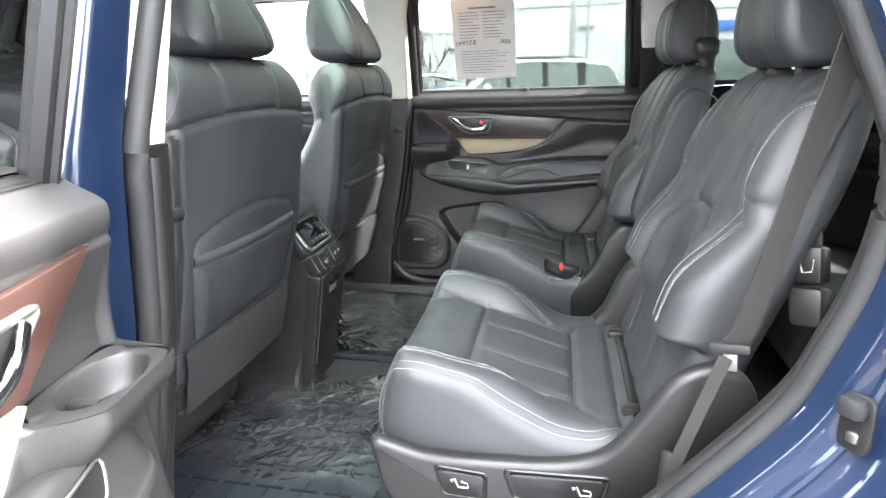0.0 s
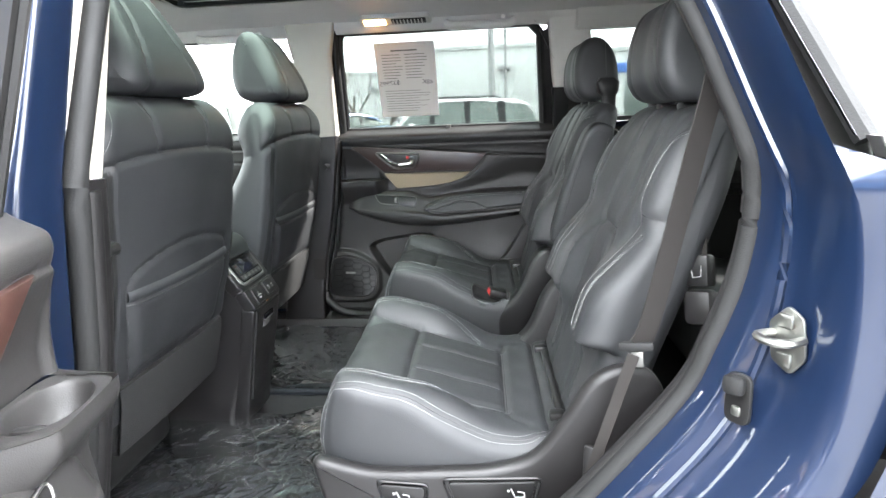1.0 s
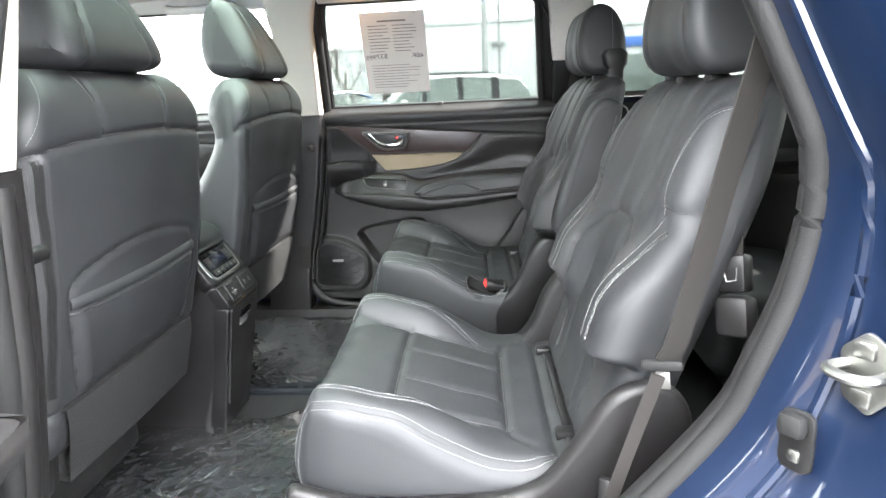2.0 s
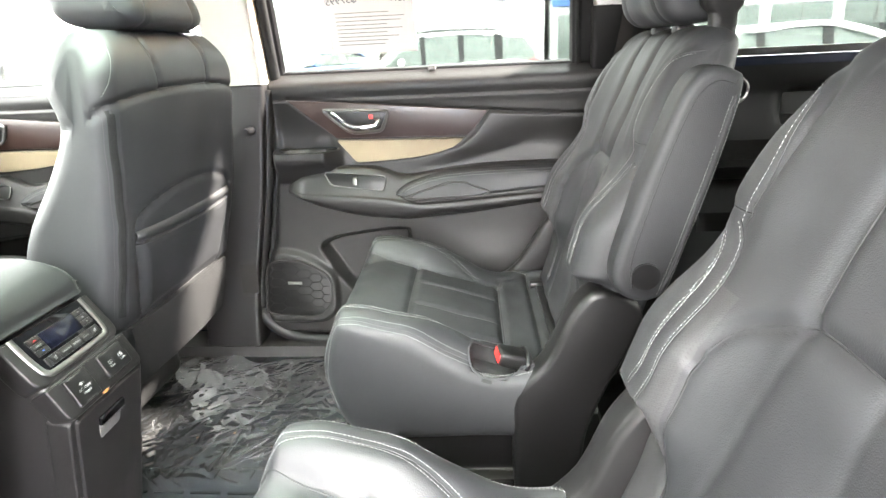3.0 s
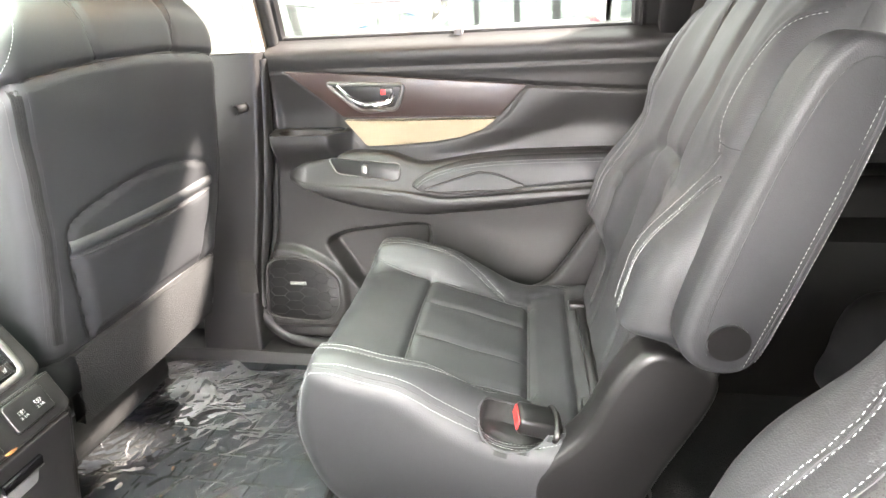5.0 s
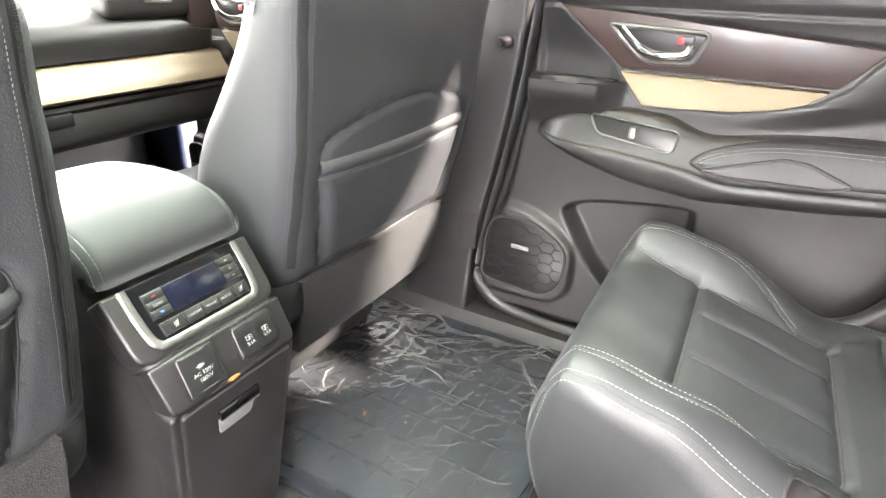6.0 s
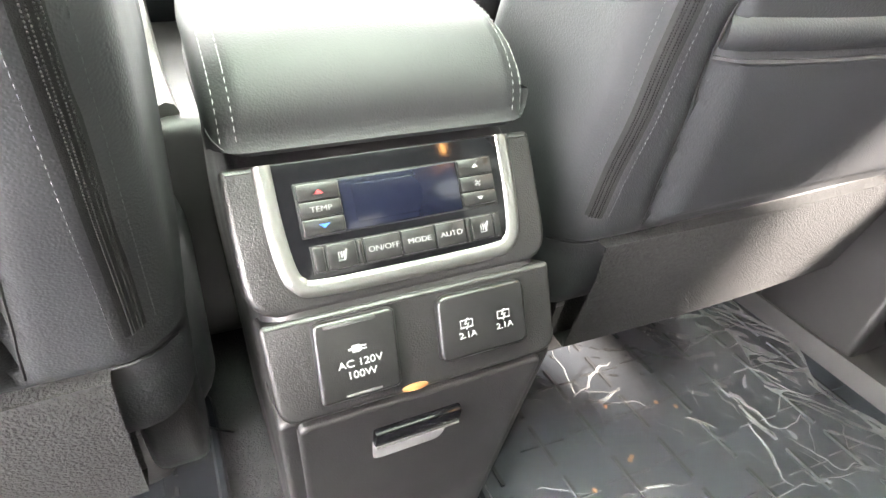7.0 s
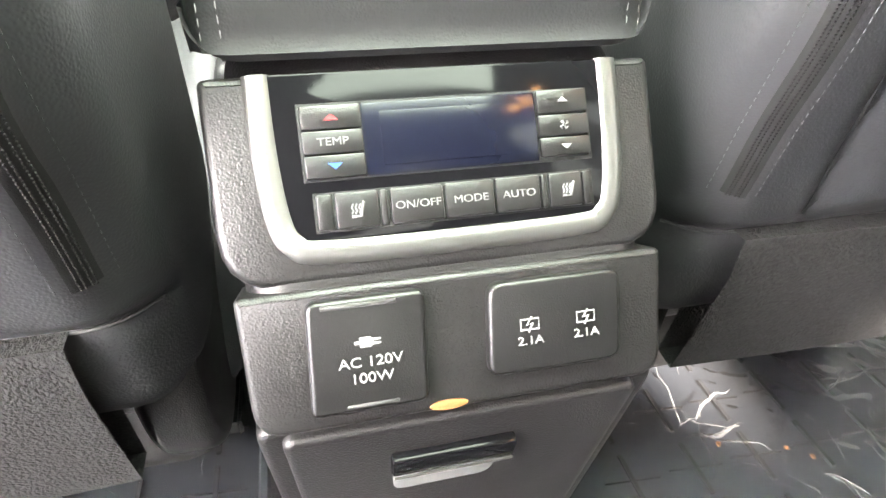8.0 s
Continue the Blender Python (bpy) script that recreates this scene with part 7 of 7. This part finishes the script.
# ---- parked cars ----
def parked_car(x, y, turn, paint, kind="suv", lab=""):
    """A parked car about 4.7 m long, nose to -x before turning."""
    e = empty("parked_car")
    H = 1.68 if kind == "suv" else 1.46
    bp = smooth_line([(-2.30, 0.40), (-2.36, 0.62), (-2.28, 0.82), (-1.9, 0.95), (-1.2, 1.04), (0.0, 1.05), (1.5, 1.08), (2.2, 1.06), (2.32, 0.9), (2.34, 0.6), (2.25, 0.38), (1.0, 0.30), (-1.0, 0.30)], 5, True)

    def cut(x, y, z):
        y = y * (1 - 0.10 * ss(1.6, 2.4, np.abs(x)) - 0.04 * ss(0.9, 1.1, z))
        for c in (-1.4, 1.42):
            d = np.hypot(x - c, (z - 0.33))
            z = np.where((d < 0.40) & (z < 0.75), np.maximum(z, 0.33 + np.sqrt(np.maximum(0.16 - (x - c) ** 2, 0))), z)
        return x, y, z

    V, F, _ = pillow(bp, 0.92, 0.10, 0.05, cut)
    bd = link("body", V, F, paint, e)
    top = [(-1.25, 1.03), (-0.55, H - 0.06), (-0.2, H), (1.3, H - 0.02), (1.95, H - 0.12), (2.22, 1.06)] if kind == "suv" else [(-1.15, 1.02), (-0.45, H - 0.05), (0.0, H), (0.7, H - 0.02), (1.35, 1.2), (1.75, 1.08)]
    gp = smooth_line(top + [(1.5, 1.0), (-1.0, 1.0)], 5, True)
    lean = lambda x, y, z: (x, y * (1 - 0.22 * ss(1.02, H, z)), z)
    V, F, _ = pillow(gp, 0.86, 0.06, 0.05, lean)
    link("cabin_glass", V, F, DARKWIN, e, "dark tinted windows")
    rp = smooth_line([(a, b + 0.004) for a, b in top[1:-1]] + [(top[-2][0] - 0.05, top[-2][1] - 0.06), (0.5, H - 0.06), (top[1][0] + 0.06, top[1][1] - 0.06)], 5, True)
    V, F, _ = pillow(rp, 0.80, 0.06, 0.05, lambda x, y, z: (x, y * (1 - 0.14 * ss(1.3, H, z)), z))
    link("roof", V, F, paint, e)
    pil = [(-0.42, 0.05), (0.45, 0.06), (1.32, 0.09)] if kind == "suv" else [(-0.35, 0.05), (0.45, 0.06), (1.15, 0.1)]
    for sg in (1, -1):
        for px, w in pil:
            V2 = [(px - w, sg * 0.868, 1.03), (px + w, sg * 0.868, 1.03), (px + w + 0.04, sg * 0.69, H - 0.05), (px - w + 0.04, sg * 0.69, H - 0.05)]
            V2 += [(a, b - sg * 0.03, c) for a, b, c in V2]
            link("pillar", V2, [(0, 1, 2, 3), (7, 6, 5, 4), (0, 4, 5, 1), (1, 5, 6, 2), (2, 6, 7, 3), (3, 7, 4, 0)], SMOOTHP, e)
        pipe("mirror", [(-0.95, sg * 0.90, 1.08), (-0.95, sg * 1.08, 1.1)], [0.05, 0.08], paint, e, "", 12)
        for px in (-0.15, 0.75):
            pipe("door_handle", [(px, sg * 0.925, 0.95), (px + 0.18, sg * 0.925, 0.955)], 0.014, paint, e, "", 8)
        if kind == "suv":
            pipe("roof_rail", smooth_line([(-0.3, sg * 0.60, H - 0.02), (-0.15, sg * 0.60, H + 0.05), (1.2, sg * 0.60, H + 0.04), (1.4, sg * 0.60, H - 0.04)], 5), 0.016, SMOOTHP, e, "", 8)
        part("tail_lamp", rbox((2.05, min(sg * 0.66, sg * 0.86), 0.92), (2.30, max(sg * 0.66, sg * 0.86), 1.06), 0.03), REDLAMP, e, "red tail lamp")
        part("headlamp", rbox((-2.30, min(sg * 0.52, sg * 0.84), 0.70), (-2.02, max(sg * 0.52, sg * 0.84), 0.86), 0.04), HEADLAMP, e, "clear headlamp")
        part("arch_trim", prism([(-1.4 + q * 0.0 + 0.42 * math.cos(t), 0.33 + 0.42 * math.sin(t)) for q, t in zip([0] * 13, np.linspace(0, math.pi, 13))] + [(-1.4 + 0.37 * math.cos(t), 0.33 + 0.37 * math.sin(t)) for t in np.linspace(math.pi, 0, 13)], min(sg * 0.88, sg * 0.925), max(sg * 0.88, sg * 0.925), "y"), SMOOTHP, e)
        for wx in (-1.4, 1.42):
            wheel(e, wx, sg * 0.90, 0.35, 0.35)
    part("grille", rbox((-2.385, -0.42, 0.55), (-2.30, 0.42, 0.80), 0.03), SMOOTHP, e, "black front grille")
    part("number_plate", rbox((2.32, -0.2, 0.78), (2.36, 0.2, 0.9), 0.005), PRINT, e, "plain number plate")
    e.matrix_world = pose(x, y, GROUND, 0, 0, turn)
    return tagged(e, lab or "parked car on the dealer's lot", "car", "parked cars")


parked_car(-0.7, 13.6, 18, CARWHITE, "suv", "white sport utility car parked across the lot")
parked_car(-4.4, 17.0, 55, CARBLUE, "sedan", "slate blue car parked beyond the white one")
parked_car(4.3, 8.0, 0, CARWHITE, "sedan", "white low car parked in the nearer row")
parked_car(-5.2, 9.5, 60, CARGREY, "suv", "grey car parked in a row of cars")
parked_car(-8.2, 8.0, 60, CARWHITE, "sedan", "white car parked in the far row")
parked_car(-11.2, 6.5, 60, CARGREY, "sedan", "grey car parked in the far row")
parked_car(-14.5, 4.5, 60, CARWHITE, "suv", "white car parked in the far row")
parked_car(-17, 9.5, 60, CARBLUE, "suv", "blue car parked in the far row")
parked_car(-1.2, -6.2, 90, CARGREY, "suv", "grey car parked in the row behind")
parked_car(1.9, -6.4, 90, CARBLUE, "sedan", "slate blue car parked in the row behind")
parked_car(5.0, -6.3, 90, CARGREY, "suv", "grey car parked in the row behind")
parked_car(9.2, 10.0, 0, CARWHITE, "suv", "white car parked behind")


# ---- dealer building, poles, trees ----
def building(x0, x1, y0, y1, h, band):
    e = empty("dealer_building", ((x0 + x1) / 2, (y0 + y1) / 2, GROUND))
    cx, cy = (x0 + x1) / 2, (y0 + y1) / 2
    part("wall", rbox((x0 - cx, y0 - cy, 0), (x1 - cx, y1 - cy, h), 0.05), STUCCO, e)
    part("parapet", rbox((x0 - cx - 0.1, y0 - cy - 0.1, h), (x1 - cx + 0.1, y1 - cy + 0.1, h + 0.25), 0.03), STUCCO, e)
    if band:
        part("fascia", rbox((x0 - cx - 0.05, y0 - cy - 0.2, h - 1.1), (x1 - cx + 0.05, y0 - cy - 0.05, h - 0.6), 0.02), BLUEBAND, e, "blue fascia band")
        for k in range(5):
            w = (x1 - x0) / 5
            wn_ = part("window", rbox((x0 - cx + k * w + 0.3, y0 - cy - 0.08, 0.6), (x0 - cx + (k + 1) * w - 0.3, y0 - cy - 0.01, h - 1.5), 0.02), DARKWIN, e, "dark shop window")
            part("window_frame", rbox((x0 - cx + (k + 0.5) * w - 0.04, y0 - cy - 0.12, 0.6), (x0 - cx + (k + 0.5) * w + 0.04, y0 - cy - 0.081, h - 1.5), 0.01), SATIN, wn_)
    else:
        part("wall_light", rbox((0.5, y0 - cy - 0.5, h - 1.2), (1.3, y0 - cy - 0.01, h - 1.0), 0.03), GALV, e, "flat wall light")
    return tagged(e, "white flat-roofed dealer building" + (" with a blue fascia and dark windows" if band else ""), "building")


building(-3.0, 3.6, 34, 50, 4.9, False)
building(3.9, 22.0, 33, 47, 4.3, True)
building(-16, -3.2, 46, 58, 4.6, False)


def pole(x, y, h, r):
    e = tagged(empty("light_pole", (x, y, GROUND)), "grey steel light pole standing on the lot", "pole", "light poles")
    pipe("shaft", [(0, 0, 0.5), (0, 0, h)], [r, r * 0.7], GALV, e, "", 14)
    pipe("foot", [(0, 0, 0), (0, 0, 0.6)], r * 1.8, STUCCO, e, "", 14)
    part("lamp_head", rbox((-0.5, -0.15, h), (0.5, 0.15, h + 0.12), 0.03), GALV, e)


pole(0.55, 19.0, 9, 0.12)
pole(1.05, 21.0, 9, 0.06)


def bare_tree(x, y, h, seed):
    e = tagged(empty("bare_tree", (x, y, GROUND)), "leafless tree with fine grey branches", "tree", "bare trees")
    rng = random.Random(seed)
    V, F = [], []

    def limb(p, d, ln, r, depth):
        n = 5
        pts, q, w = [p], Vector(p), Vector(d)
        for k in range(n):
            w = (w + Vector((rng.uniform(-1, 1), rng.uniform(-1, 1), rng.uniform(-0.4, 0.8))) * 0.16).normalized()
            q = q + w * ln / n
            pts.append(q.copy())
        v, f = tube([tuple(a) for a in pts], np.linspace(r, r * 0.55, n + 1), 5)
        F.extend([tuple(i + len(V) for i in g) for g in f])
        V.extend(list(v))
        if depth:
            for k in range(rng.randint(3, 4)):
                a = pts[rng.randint(2, n)]
                dd = (w + Vector((rng.uniform(-1, 1), rng.uniform(-1, 1), rng.uniform(-0.2, 0.7))) * 0.9).normalized()
                limb(a, dd, ln * rng.uniform(0.55, 0.75), r * 0.5, depth - 1)

    limb(Vector((0, 0, 0)), Vector((0, 0, 1)), h * 0.42, h * 0.018, 4)
    link("branches", V, F, BARK, e, "grey trunk and branches")


bare_tree(-2.6, 16.5, 4.4, 2)
bare_tree(5.5, -9.5, 6.5, 7)
bare_tree(-7.0, 30, 6.0, 5)
bare_tree(6.6, -5.4, 6.5, 21)
